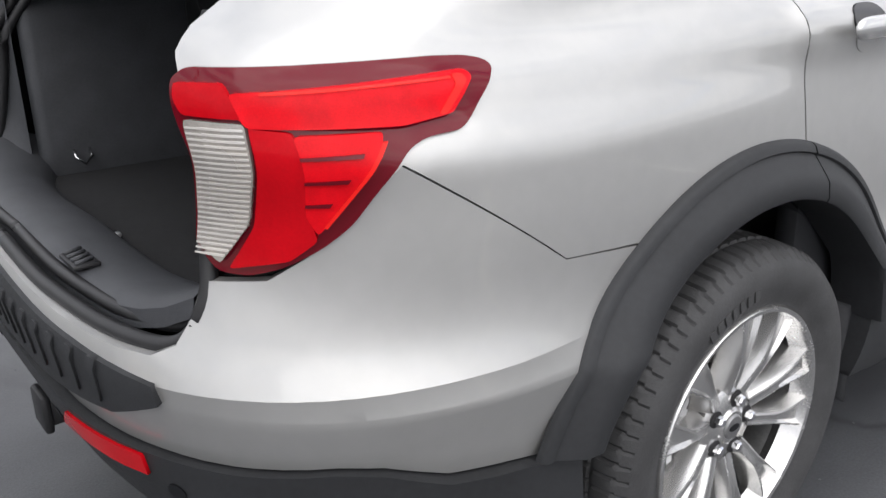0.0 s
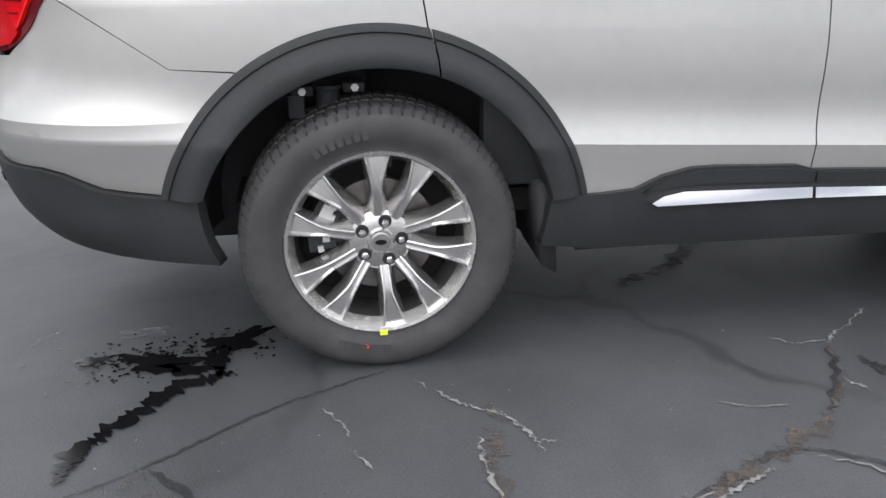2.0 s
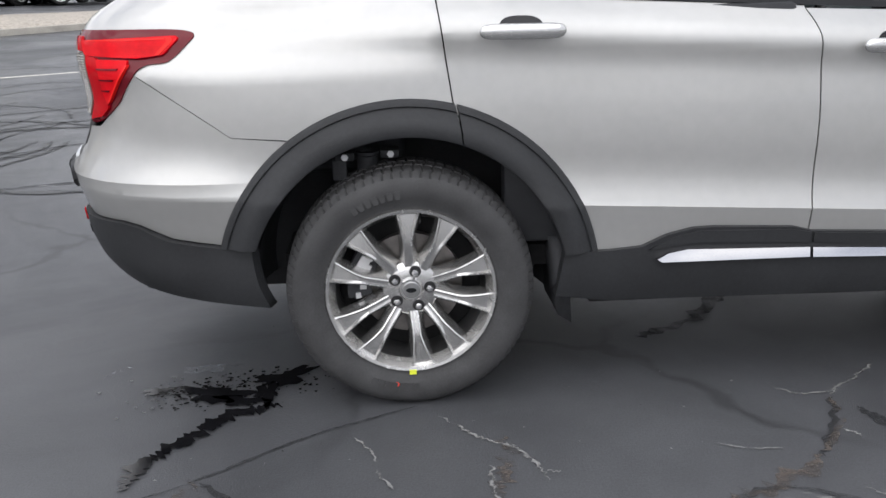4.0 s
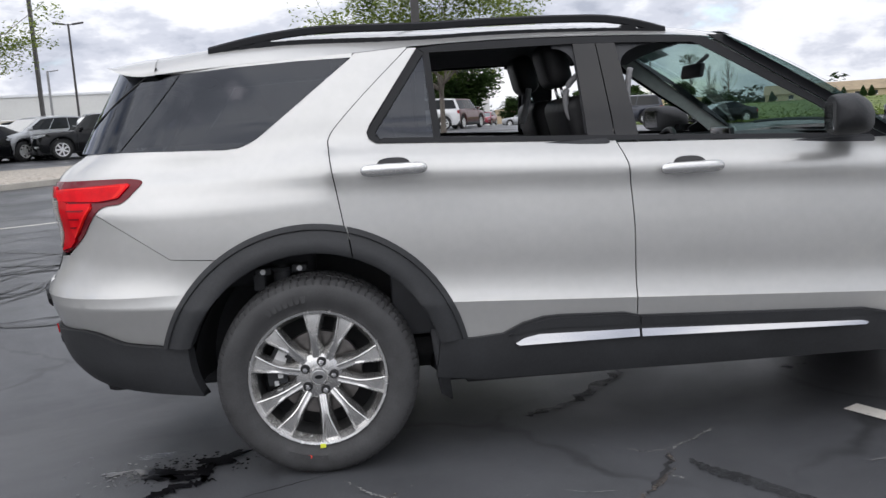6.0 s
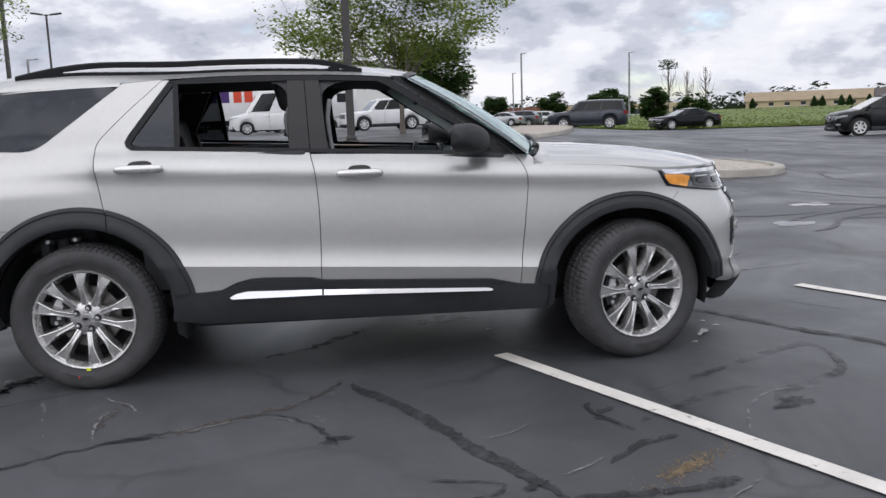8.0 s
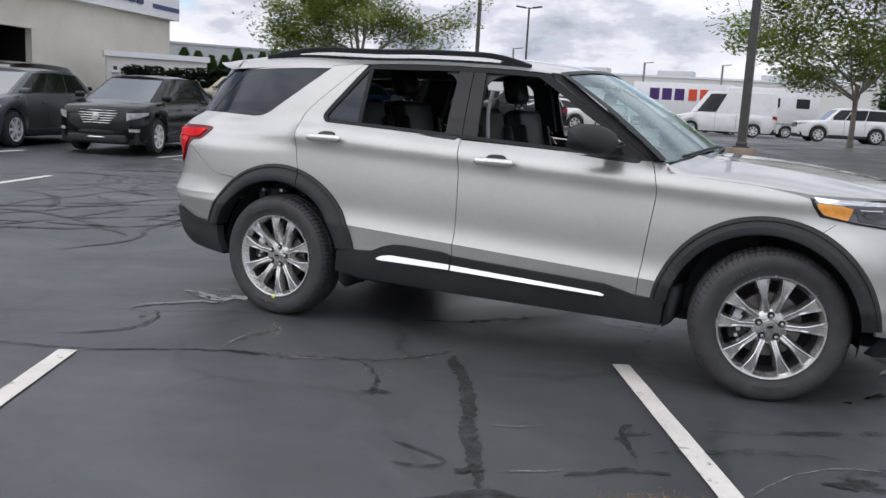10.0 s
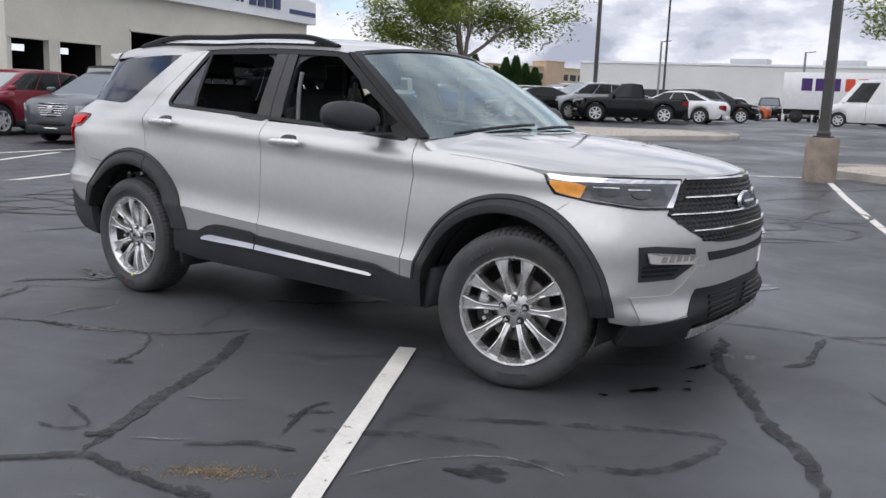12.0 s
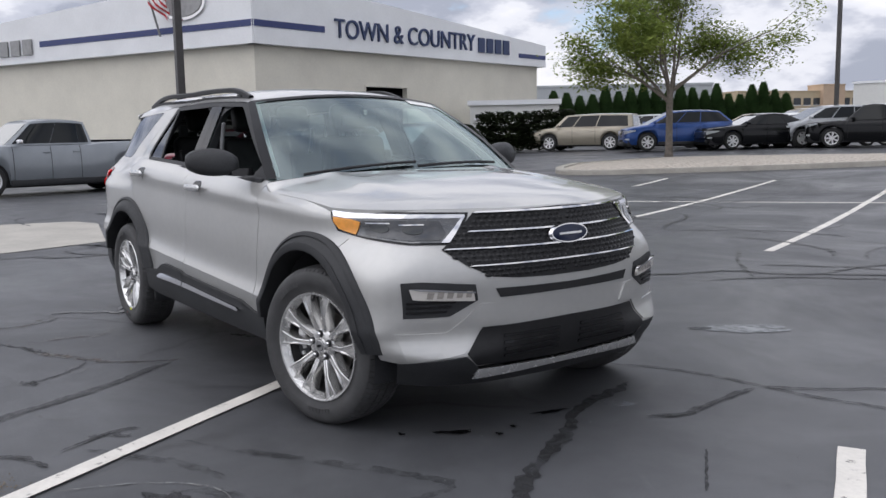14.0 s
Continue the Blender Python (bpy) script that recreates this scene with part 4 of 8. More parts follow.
def studs(sign):
    bm = bmesh.new()
    for z0, rows in ((0.980, 3), (0.907, 3), (0.833, 3), (0.770, 2)):
        for r in range(rows):
            for i in range(18):
                s0 = 3.70 + i * 0.046 + (0.023 if r % 2 else 0)
                z = z0 + r * 0.021
                left = tab(z, [0.748, 0.759, 0.809, 0.888, 1.046], [4.10, 3.955, 3.826, 3.702, 3.907])
                if s0 < left + 0.030 or s0 > 4.47 or z < 0.765:
                    continue
                ring = []
                for ds, dz in ((-0.021, 0), (-0.013, 0.008), (0.013, 0.008), (0.021, 0), (0.013, -0.008), (-0.013, -0.008)):
                    p = skin(s0 + ds, z + dz, 0.005)
                    ring.append(bm.verts.new((p[0], sign * -p[1], p[2])))
                p = skin(s0, z + 0.002, 0.013)
                c = bm.verts.new((p[0], sign * -p[1], p[2]))
                for k in range(6):
                    bm.faces.new((ring[k], ring[(k + 1) % 6], c))
    bmesh.ops.recalc_face_normals(bm, faces=bm.faces[:])
    o = part("grille_mesh", bm, STUD, suv, "black honeycomb grille relief", smooth=False)
    o["kind"] = "stuff"


studs(-1)
studs(1)
# oval badge as a plain shape
def oval(bm, a, b, x, d, n=40):
    ring0 = [bm.verts.new((x, a * math.cos(2 * math.pi * i / n), b * math.sin(2 * math.pi * i / n))) for i in range(n)]
    ring1 = [bm.verts.new((x + d, 0.93 * a * math.cos(2 * math.pi * i / n), 0.90 * b * math.sin(2 * math.pi * i / n))) for i in range(n)]
    for i in range(n):
        bm.faces.new((ring0[i], ring0[(i + 1) % n], ring1[(i + 1) % n], ring1[i]))
    bm.faces.new(ring1)


def badge(m, k=1.0):
    out = []
    for a, b, x, d, mat, nm in ((0.122, 0.050, 0.0, 0.014, CHROME, "badge_ring"), (0.108, 0.040, 0.0145, 0.003, BADGE_BLUE, "badge_field")):
        bm = bmesh.new()
        oval(bm, a * k, b * k, x * k, d * k)
        bmesh.ops.transform(bm, matrix=m, verts=bm.verts[:])
        bmesh.ops.recalc_face_normals(bm, faces=bm.faces[:])
        out.append(part(nm, bm, mat, suv))
    bm = bmesh.new()
    for y0, y1, z0, z1 in ((-0.070, 0.070, -0.006, 0.004),):
        box(bm, 0.018 * k, 0.0195 * k, y0 * k, y1 * k, z0 * k, z1 * k)
    bmesh.ops.transform(bm, matrix=m, verts=bm.verts[:])
    out.append(part("badge_mark", bm, WHITE, suv, "pale bars on the oval badge"))
    return out


badge(pose(3.783, 0, 0.928, 0, -8, 0))

# headlamps
HL = [(3.139, 1.064), (3.243, 1.055), (3.400, 1.053), (3.599, 1.05), (3.877, 1.043), (3.870, 1.023), (3.759, 0.9073), (3.552, 0.9095), (3.332, 0.9329), (3.176, 0.9587), (3.153, 1.007)]
head = part("headlamp", panel(HL, 0.005, 0.035, 0.01), GLOSS, suv, "clear headlamp with amber marker")
tail_parent = head
lamp([(3.155, 1.056), (3.253, 1.047), (3.598, 1.042), (3.858, 1.036), (3.854, 1.023), (3.749, 0.9168), (3.552, 0.9169), (3.338, 0.9406), (3.187, 0.9664), (3.166, 1.007)], 0.009, LAMP_GREY, "grey lamp housing", "housing")
lamp([(3.156, 1.054), (3.253, 1.047), (3.598, 1.042), (3.858, 1.036), (3.850, 1.021), (3.598, 1.024), (3.343, 1.024), (3.252, 1.022), (3.172, 1.029)], 0.013, CHROME, "bright upper lamp strip", "lamp_strip")
lamp([(3.861, 1.033), (3.850, 1.021), (3.746, 0.9168), (3.704, 0.9173), (3.715, 0.9272), (3.836, 1.023)], 0.013, CHROME, "bright inner lamp edge", "lamp_edge")
lamp([(3.169, 1.025), (3.281, 1.018), (3.328, 1.006), (3.291, 0.9487), (3.190, 0.9702), (3.169, 1.002)], 0.0135, AMBER, "amber marker", "amber_marker")
lamp([(3.333, 1.014), (3.535, 1.015), (3.718, 1.011), (3.735, 0.9557), (3.703, 0.9282), (3.559, 0.9274), (3.345, 0.9485)], 0.0125, LAMP_BOWL, "grey projector bowl", "projector_bowl")
for c in ((3.417, 0.9799), (3.577, 0.9727)):
    ell = [(c[0] + 0.050 * math.cos(radians(a)), c[1] + 0.018 * math.sin(radians(a))) for a in range(0, 360, 24)]
    lamp(ell, 0.0175, LENS_GREY, "clear projector lens", "projector")
    lamp([(c[0] - 0.06, c[1] + 0.026), (c[0] + 0.06, c[1] + 0.026), (c[0] + 0.06, c[1] + 0.021), (c[0] - 0.06, c[1] + 0.021)], 0.0175, CHROME, "", "lamp_rim")
o = mirrored(head, suv)
for c in head.children:
    mirrored(c, o)

# door mirrors
bm = bmesh.new()


def mirror_pt(u, v):
    a = 2 * math.pi * u
    # front-to-back shell, rounded, seen from the side as a soft wedge
    t = v
    r = math.sin(math.pi * min(max(t, 0.0), 1.0)) ** 0.42 if 0 < t < 1 else 0.0
    y = -0.915 - 0.270 * t
    cx, cz = 2.105 - 0.09 * t, 1.258 + 0.012 * t
    ca, sa = math.cos(a), math.sin(a)
    ex = (abs(ca) ** 0.55) * (1 if ca > 0 else -1)
    ez = (abs(sa) ** 0.50) * (1 if sa > 0 else -1)
    return (max(2.020 - 0.075 * t, cx + ex * r * (0.132 - 0.07 * t - 0.06 * max(ez, 0.0) ** 2 if ca > 0 else 0.112)), y, cz + ez * r * (0.080 if ez > 0 else 0.074))


grid(bm, mirror_pt, 28, 14, True)
bmesh.ops.remove_doubles(bm, verts=bm.verts[:], dist=0.0005)
bmesh.ops.recalc_face_normals(bm, faces=bm.faces[:])
mir = part("door_mirror", bm, PLASTIC, suv, "black plastic door mirror", sharp=1.2)
bm = bmesh.new()
solid(bm, [(2.08, 1.192), (2.19, 1.190), (2.17, 1.230), (2.09, 1.230)], -0.985, -0.86)
bmesh.ops.recalc_face_normals(bm, faces=bm.faces[:])
stalk = part("mirror_stalk", bm, GLOSS, mir)
bm = bmesh.new()
box(bm, -0.004, 0.004, -0.065, 0.065, 1.215, 1.315, 0.0, 1, pose(1.980, -1.05, 0, 0, 0, -15))
gl_ob = part("mirror_glass", bm, CHROME, mir)
o = mirrored(mir, suv)
mirrored(stalk, o)
mirrored(gl_ob, o)

# underbody
bm = bmesh.new()
box(bm, -0.95, 3.55, -0.50, 0.50, 0.26, 0.36, 0.03)
box(bm, 0.50, 2.50, -0.86, 0.86, 0.30, 0.37, 0.02)
box(bm, -0.9, -0.5, -0.70, 0.70, 0.36, 0.44, 0.02)
box(bm, 0.75, 1.4, -0.78, -0.62, 0.272, 0.33, 0.02)
part("underbody", bm, DARK, suv)
for x in (0.0, 3.025):
    bm = bmesh.new()
    tube(bm, [(x, -0.75, 0.385), (x, 0.75, 0.385)], 0.045, 10)
    box(bm, x - 0.12, x + 0.12, -0.2, 0.2, 0.28, 0.46, 0.03)
    for sg in (-1, 1):
        tube(bm, [(x - 0.05, sg * 0.62, 0.42), (x - 0.08, sg * 0.56, 0.80)], 0.05, 10)
    part("axle", bm, DARK, suv)
# shock mount up in the rear wheel well: a cup between two bolted ears
for sg in (-1, 1):
    bm = bmesh.new()
    lathe(bm, [(0.0, 0.795), (0.030, 0.795), (0.034, 0.802), (0.032, 0.845), (0.040, 0.850), (0.040, 0.86)], 20, "Z", centre=(-0.12, sg * 0.80, -0.055))
    box(bm, -0.220, -0.160, sg * 0.80 - 0.04, sg * 0.80 + 0.04, 0.780, 0.807, 0.006)
    box(bm, -0.080, -0.020, sg * 0.80 - 0.04, sg * 0.80 + 0.04, 0.787, 0.813, 0.006)
    box(bm, -0.230, -0.185, sg * 0.82 - 0.02, sg * 0.82 + 0.02, 0.720, 0.785, 0.006)
    bmesh.ops.recalc_face_normals(bm, faces=bm.faces[:])
    mount = part("shock_mount", bm, LINER, suv, "dark shock-absorber mount in the wheel well")
    for x, z in ((-0.190, 0.793), (-0.048, 0.800)):
        bm = bmesh.new()
        lathe(bm, [(0.0, -0.002), (0.011, -0.002), (0.012, 0.010)], 6, centre=(x, sg * 0.845 if sg < 0 else 0.845, z))
        bmesh.ops.recalc_face_normals(bm, faces=bm.faces[:])
        part("mount_bolt", bm, WHITE_ALLOY, mount, "bright bolt head")

# ---- wheels ----
R_T, R_RIM = 0.392, 0.268


def make_wheel(name):
    """A wheel round its own y axis; the face looks to -y."""
    hub = new(name)
    prof = [(R_RIM - 0.004, 0.010), (R_RIM + 0.004, 0.004), (R_RIM + 0.012, 0.003), (R_RIM + 0.03, -0.008), (0.325, -0.014), (0.350, -0.012), (0.366, -0.004), (0.374, 0.006), (0.381, 0.014), (0.386, 0.022), (0.389, 0.040), (0.391, 0.060), (0.386, 0.063), (0.386, 0.070), (0.392, 0.073), (0.393, 0.110), (0.387, 0.113), (0.387, 0.121), (0.393, 0.124), (0.392, 0.165), (0.386, 0.168), (0.386, 0.176), (0.390, 0.18), (0.386, 0.212), (0.372, 0.234), (0.33, 0.246), (R_RIM, 0.235)]

    def tread(i, j, r):
        if 7 <= j <= 11 or 14 <= j <= 15 or 18 <= j <= 19 or 22 <= j <= 23:
            k = (i + j // 3) % 6
            return r - (0.0060 if k == 0 else 0.0)
        return r
    bm = bmesh.new()
    lathe(bm, prof, 480, wob=tread)
    bmesh.ops.recalc_face_normals(bm, faces=bm.faces[:])
    part("tyre", bm, RUBBER, hub, "black rubber tyre", sharp=0.5)
    for a0 in (66, 96):
        for i in range(7):
            bm = bmesh.new()
            a = radians(a0 + i * 4.2 if a0 == 96 else 246 + i * 4.2)
            m = pose(0.315 * math.cos(a), -0.0145, 0.315 * math.sin(a), 0, 90 - math.degrees(a), 0)
            box(bm, -0.008, 0.008, -0.001, 0.001, -0.012, 0.012, 0, 2, m)
            part("sidewall_mark", bm, RUBBER, hub, "raised bar on the sidewall")
    bm = bmesh.new()
    lathe(bm, [(R_RIM + 0.001, 0.020), (R_RIM + 0.0005, 0.004), (R_RIM - 0.003, -0.001), (R_RIM - 0.012, 0.001), (R_RIM - 0.0145, 0.006), (R_RIM - 0.028, 0.034), (R_RIM - 0.031, 0.040)], 96)
    bmesh.ops.recalc_face_normals(bm, faces=bm.faces[:])
    part("rim", bm, ALLOY, hub, "machined alloy rim")
    # inner barrel, its shade painted in by a darker metal
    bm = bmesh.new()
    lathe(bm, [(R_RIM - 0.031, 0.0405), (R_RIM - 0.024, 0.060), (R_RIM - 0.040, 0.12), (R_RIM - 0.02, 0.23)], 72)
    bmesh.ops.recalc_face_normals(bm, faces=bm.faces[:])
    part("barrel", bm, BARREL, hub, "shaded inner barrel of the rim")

    # ten spokes: two machined ridges that part towards the rim, a flat facet sunk between them
    def spoke(a, k):
        bm = bmesh.new()
        rows = []
        n = 12
        for i in range(n + 1):
            t = i / n
            r = 0.074 + (R_RIM - 0.009 - 0.074) * t
            y = 0.034 - 0.031 * math.sin(min(1, t * 1.15) * math.pi / 2) + 0.003 * t
            f = max(0.0, (t - 0.42) / 0.58)
            wa, wb = 0.0125 + 0.002 * t + 0.031 * f ** 1.25, 0.0125 + 0.002 * t + 0.014 * f ** 1.25
            d = 0.0015 + 0.0125 * f ** 0.7
            slope = 0.012 * (1 - t) + 0.003
            row = []
            for w, sg in ((wa, 1), (wb, -1)):
                fl = max(0.0008, w - 0.0100)
                side = [(w + slope + 0.004, 0.050), (w + slope * 0.5, 0.012), (w, 0.0012), (w - 0.0038, 0.0), (fl, d)]
                row.append([(sg * u, dy) for u, dy in side])
            pts = row[0] + row[1][::-1]
            rows.append([bm.verts.new((r, y + dy, k * u)) for u, dy in pts])
        for p, q in zip(rows, rows[1:]):
            for j in range(len(p) - 1):
                fc = bm.faces.new((p[j], q[j], q[j + 1], p[j + 1]))
                fc.material_index = 1 if j in (2, 6) else 0
        bmesh.ops.recalc_face_normals(bm, faces=bm.faces[:])
        if sum(g.normal.y for g in bm.faces) > 0:
            bmesh.ops.reverse_faces(bm, faces=bm.faces[:])
        bmesh.ops.transform(bm, matrix=Matrix.Rotation(-a, 4, "Y"), verts=bm.verts[:])
        part("spoke", bm, [ALLOY_PAINT, ALLOY], hub, "silver spoke with two machined ridges", sharp=0.30)
    for i in range(10):
        spoke(radians(22 + 36 * i + (1.5 if i % 2 else -1.5)), 1 if i % 2 else -1)
    bm = bmesh.new()
    lathe(bm, [(0.0, 0.026), (0.034, 0.026), (0.040, 0.033), (0.078, 0.036), (0.088, 0.044), (0.092, 0.08)], 60)
    bmesh.ops.recalc_face_normals(bm, faces=bm.faces[:])
    part("hub_face", bm, ALLOY_PAINT, hub)
    bm = bmesh.new()
    lathe(bm, [(0.0, 0.0215), (0.024, 0.022), (0.0275, 0.0245), (0.028, 0.032)], 40)
    bmesh.ops.recalc_face_normals(bm, faces=bm.faces[:])
    part("hub_cap", bm, ALLOY_DARK, hub)
    bm = bmesh.new()
    lathe(bm, [(0.0, 0.0200), (0.012, 0.0203), (0.0125, 0.0225)], 24)
    bmesh.ops.scale(bm, vec=(1.35, 1, 0.62), verts=bm.verts[:])
    bmesh.ops.recalc_face_normals(bm, faces=bm.faces[:])
    part("cap_badge", bm, TRIM, hub, "dark oval on the hub cap")
    for i in range(5):
        a = radians(4 + 72 * i)
        bm = bmesh.new()
        lathe(bm, [(0.0, 0.014), (0.008, 0.015), (0.0115, 0.019), (0.012, 0.040)], 6, centre=(0.059 * math.cos(a), 0, 0.059 * math.sin(a)))
        bmesh.ops.recalc_face_normals(bm, faces=bm.faces[:])
        nut = part("lug_nut", bm, CHROME, hub)
        # dark ring on the hub face paints the shade of the nut's recess
        bm = bmesh.new()
        lathe(bm, [(0.008, 0.0335), (0.0185, 0.0330), (0.0195, 0.040)], 20, centre=(0.059 * math.cos(a), 0, 0.059 * math.sin(a)))
        bmesh.ops.recalc_face_normals(bm, faces=bm.faces[:])
        part("nut_pocket", bm, DARK, nut)
    bm = bmesh.new()
    lathe(bm, [(0.03, 0.085), (0.09, 0.085), (0.095, 0.095), (0.165, 0.095), (0.168, 0.115), (0.05, 0.118)], 64)
    bmesh.ops.recalc_face_normals(bm, faces=bm.faces[:])
    part("brake_disc", bm, STEEL, hub, "grey steel brake disc")
    bm = bmesh.new()
    solid(bm, arc(0, 0, 0.20, 138, 190, 10) + arc(0, 0, 0.125, 190, 138, 10), 0.065, 0.13)
    bmesh.ops.recalc_face_normals(bm, faces=bm.faces[:])
    caliper = part("brake_caliper", bm, LINER, hub, "dark brake caliper with a pale bracket")
    for r0, a0, dr, da, y0 in ((0.168, 150, 0.016, 7, 0.052), (0.150, 158, 0.010, 9, 0.054), (0.186, 160, 0.012, 4, 0.056), (0.160, 141, 0.012, 3, 0.056), (0.150, 178, 0.010, 3, 0.056), (0.168, 188, 0.008, 3, 0.056)):
        bm = bmesh.new()
        solid(bm, arc(0, 0, r0 + dr, a0 - da, a0 + da, 5) + arc(0, 0, r0 - dr, a0 + da, a0 - da, 5), y0, y0 + 0.03)
        bmesh.ops.recalc_face_normals(bm, faces=bm.faces[:])
        part("caliper_bracket", bm, WHITE_ALLOY, caliper, "pale cast bracket")
    bm = bmesh.new()
    lathe(bm, [(0.0, 0.16), (0.25, 0.16)], 32)
    part("wheel_back", bm, DARK, hub)
    bm = bmesh.new()
    a = radians(82)
    tube(bm, [(0.242 * math.cos(a), 0.03, 0.242 * math.sin(a)), (0.222 * math.cos(a), 0.012, 0.222 * math.sin(a))], 0.004, 8)
    part("valve_stem", bm, DARK, hub)
    return hub


wheel = make_wheel("wheel")
wheel.parent = suv
wheel.matrix_basis = pose(0, -0.965, R_T - 0.006, 0, 0, 0)
for x, y, rz in ((3.025, -0.945, 15), (0.0, 0.965, 180), (3.025, 0.945, 195)):
    w = copy_thing(wheel, pose(x, y, R_T - 0.006, 0, 0, rz) @ Matrix.Rotation(radians(-14), 4, "Y"))
    w.parent = suv
bm = bmesh.new()
box(bm, -0.014, 0.008, -0.0035, 0.0, -0.277, -0.262)
part("weight_mark", bm, YELLOW_MARK, wheel, "yellow paint dot by the rim")
bm = bmesh.new()
lathe(bm, [(0.0, -0.0155), (0.007, -0.015), (0.008, -0.013)], 12, centre=(-0.055, 0, -0.305))
part("paint_dot", bm, RED_MARK, wheel, "red paint dot on the sidewall")

# ---- the SUV's cabin and cargo bay ----
def seat(x, y, z, w=0.50, head=True, tall=0.62, lean=-14):
    root = new("seat")
    root.parent = suv
    bm = bmesh.new()
    box(bm, -0.05, 0.48, -w / 2, w / 2, -0.10, 0.06, 0.05, 3)
    part("cushion", bm, LEATHER, root)
    bm = bmesh.new()
    box(bm, -0.07, 0.06, -w / 2 + 0.01, w / 2 - 0.01, 0.0, tall, 0.05, 3, pose(0, 0, 0.02, 0, lean, 0))
    part("backrest", bm, LEATHER, root)
    for s in (-1, 1):
        bm = bmesh.new()
        box(bm, -0.02, 0.10, s * w / 2 - 0.05 * (s > 0) - 0.0, s * w / 2 + 0.05 * (s < 0), 0.08, tall - 0.12, 0.022, 2, pose(0, 0, 0.02, 0, lean, 0))
        part("side_bolster", bm, LEATHER, root)
    if head:
        bm = bmesh.new()
        box(bm, -0.075, 0.035, -0.135, 0.135, tall + 0.05, tall + 0.25, 0.045, 3, pose(0, 0, 0.02, 0, lean, 0))
        part("headrest", bm, LEATHER, root)
        for s in (-0.06, 0.06):
            bm = bmesh.new()
            tube(bm, [tuple(pose(0, 0, 0.02, 0, lean, 0) @ Vector((-0.02, s, tall - 0.03))), tuple(pose(0, 0, 0.02, 0, lean, 0) @ Vector((-0.02, s, tall + 0.08)))], 0.007, 6)
            part("headrest_post", bm, CHROME, root)
    root.matrix_basis = pose(x, y, z)
    return root


for y in (-0.38, 0.38):
    seat(1.28, y, 0.78, 0.52)
for y in (-0.38, 0.38):
    seat(0.38, y, 0.80, 0.54)
for y in (-0.26, 0.26):
    seat(-0.32, y, 0.82, 0.42, tall=0.44, head=False)

bm = bmesh.new()
n = 20
prof = [(1.96, 0.72), (1.92, 0.96), (1.96, 1.08), (2.06, 1.155), (2.30, 1.160), (2.62, 1.155), (2.62, 0.72)]
rows = []
for i in range(n + 1):
    y = -0.80 + 1.6 * i / n
    hump = 0.025 * math.exp(-((y - 0.38) / 0.16) ** 2)
    rows.append([bm.verts.new((x - 0.30 * (abs(y) / 0.8) ** 2 * (1 if x > 2.5 else 0), y, z + (hump if 1.0 < z else 0))) for x, z in prof])
for a, b in zip(rows, rows[1:]):
    for j in range(len(prof) - 1):
        bm.faces.new((a[j], b[j], b[j + 1], a[j + 1]))
bmesh.ops.recalc_face_normals(bm, faces=bm.faces[:])
part("dashboard", bm, CABIN, suv, "black dashboard", sharp=0.8)
bm = bmesh.new()
lathe(bm, [(0.165 + 0.016 * math.cos(2 * math.pi * k / 8), 0.016 * math.sin(2 * math.pi * k / 8)) for k in range(8)], 40, "X", True)
for a in (90, 210, 330):
    tube(bm, [(0.015, 0, 0), (0.0, 0.16 * math.cos(radians(a - 90)), 0.16 * math.sin(radians(a - 90)))], 0.014, 6)
box(bm, 0.0, 0.05, -0.06, 0.06, -0.05, 0.05, 0.02)
bmesh.ops.transform(bm, matrix=pose(1.80, 0.38, 1.06, 0, 22, 0), verts=bm.verts[:])
part("steering_wheel", bm, LEATHER, suv, "black steering wheel")
bm = bmesh.new()
box(bm, -0.015, 0.012, -0.13, 0.13, -0.035, 0.035, 0.012, 2, pose(1.86, 0.02, 1.50, 0, 12, 0))
tube(bm, [(1.87, 0.02, 1.52), (1.93, 0.0, 1.575)], 0.012, 6)
part("inside_mirror", bm, CABIN, suv)
bm = bmesh.new()
box(bm, 1.98, 2.01, -0.12, 0.12, 1.08, 1.22, 0.008)
part("dash_screen", bm, GLOSS, suv)
bm = bmesh.new()
box(bm, 1.10, 1.98, -0.13, 0.13, 0.62, 0.88, 0.03)
part("centre_console", bm, CABIN, suv)
bm = bmesh.new()
box(bm, -0.40, 2.4, -0.78, 0.78, 0.40, 0.47, 0.0)
part("cabin_floor", bm, CARPET, suv)
# inner door trims and pillar trims
for xa, xb, y in ((0.30, 1.20, 0.86), (1.26, 2.28, 0.86)):
    bm = bmesh.new()
    box(bm, xa, xb, -y, -y + 0.06, 0.50, belt((xa + xb) / 2) - 0.01, 0.02)
    ob = part("door_trim", bm, CABIN, suv)
    mirrored(ob)
for x0, x1, xt0, xt1 in ((1.12, 1.27, 1.12, 1.25), (0.06, 0.28, 0.28, 0.46)):
    bm = bmesh.new()
    vs = []
    for z, a, b in ((1.26, x0, x1), (1.43, (x0 + xt0) / 2, (x1 + xt1) / 2), (1.60, xt0, xt1)):
        w0 = min(half_width(a, z), half_width(b, z))
        vs.append([bm.verts.new((a, -w0 + 0.02, z)), bm.verts.new((a, -w0 + 0.075, z)), bm.verts.new((b, -w0 + 0.075, z)), bm.verts.new((b, -w0 + 0.02, z))])
    for a, b in zip(vs, vs[1:]):
        for k in range(4):
            bm.faces.new((a[k], a[(k + 1) % 4], b[(k + 1) % 4], b[k]))
    bmesh.ops.recalc_face_normals(bm, faces=bm.faces[:])
    ob = part("pillar_trim", bm, CABIN, suv)
    mirrored(ob)
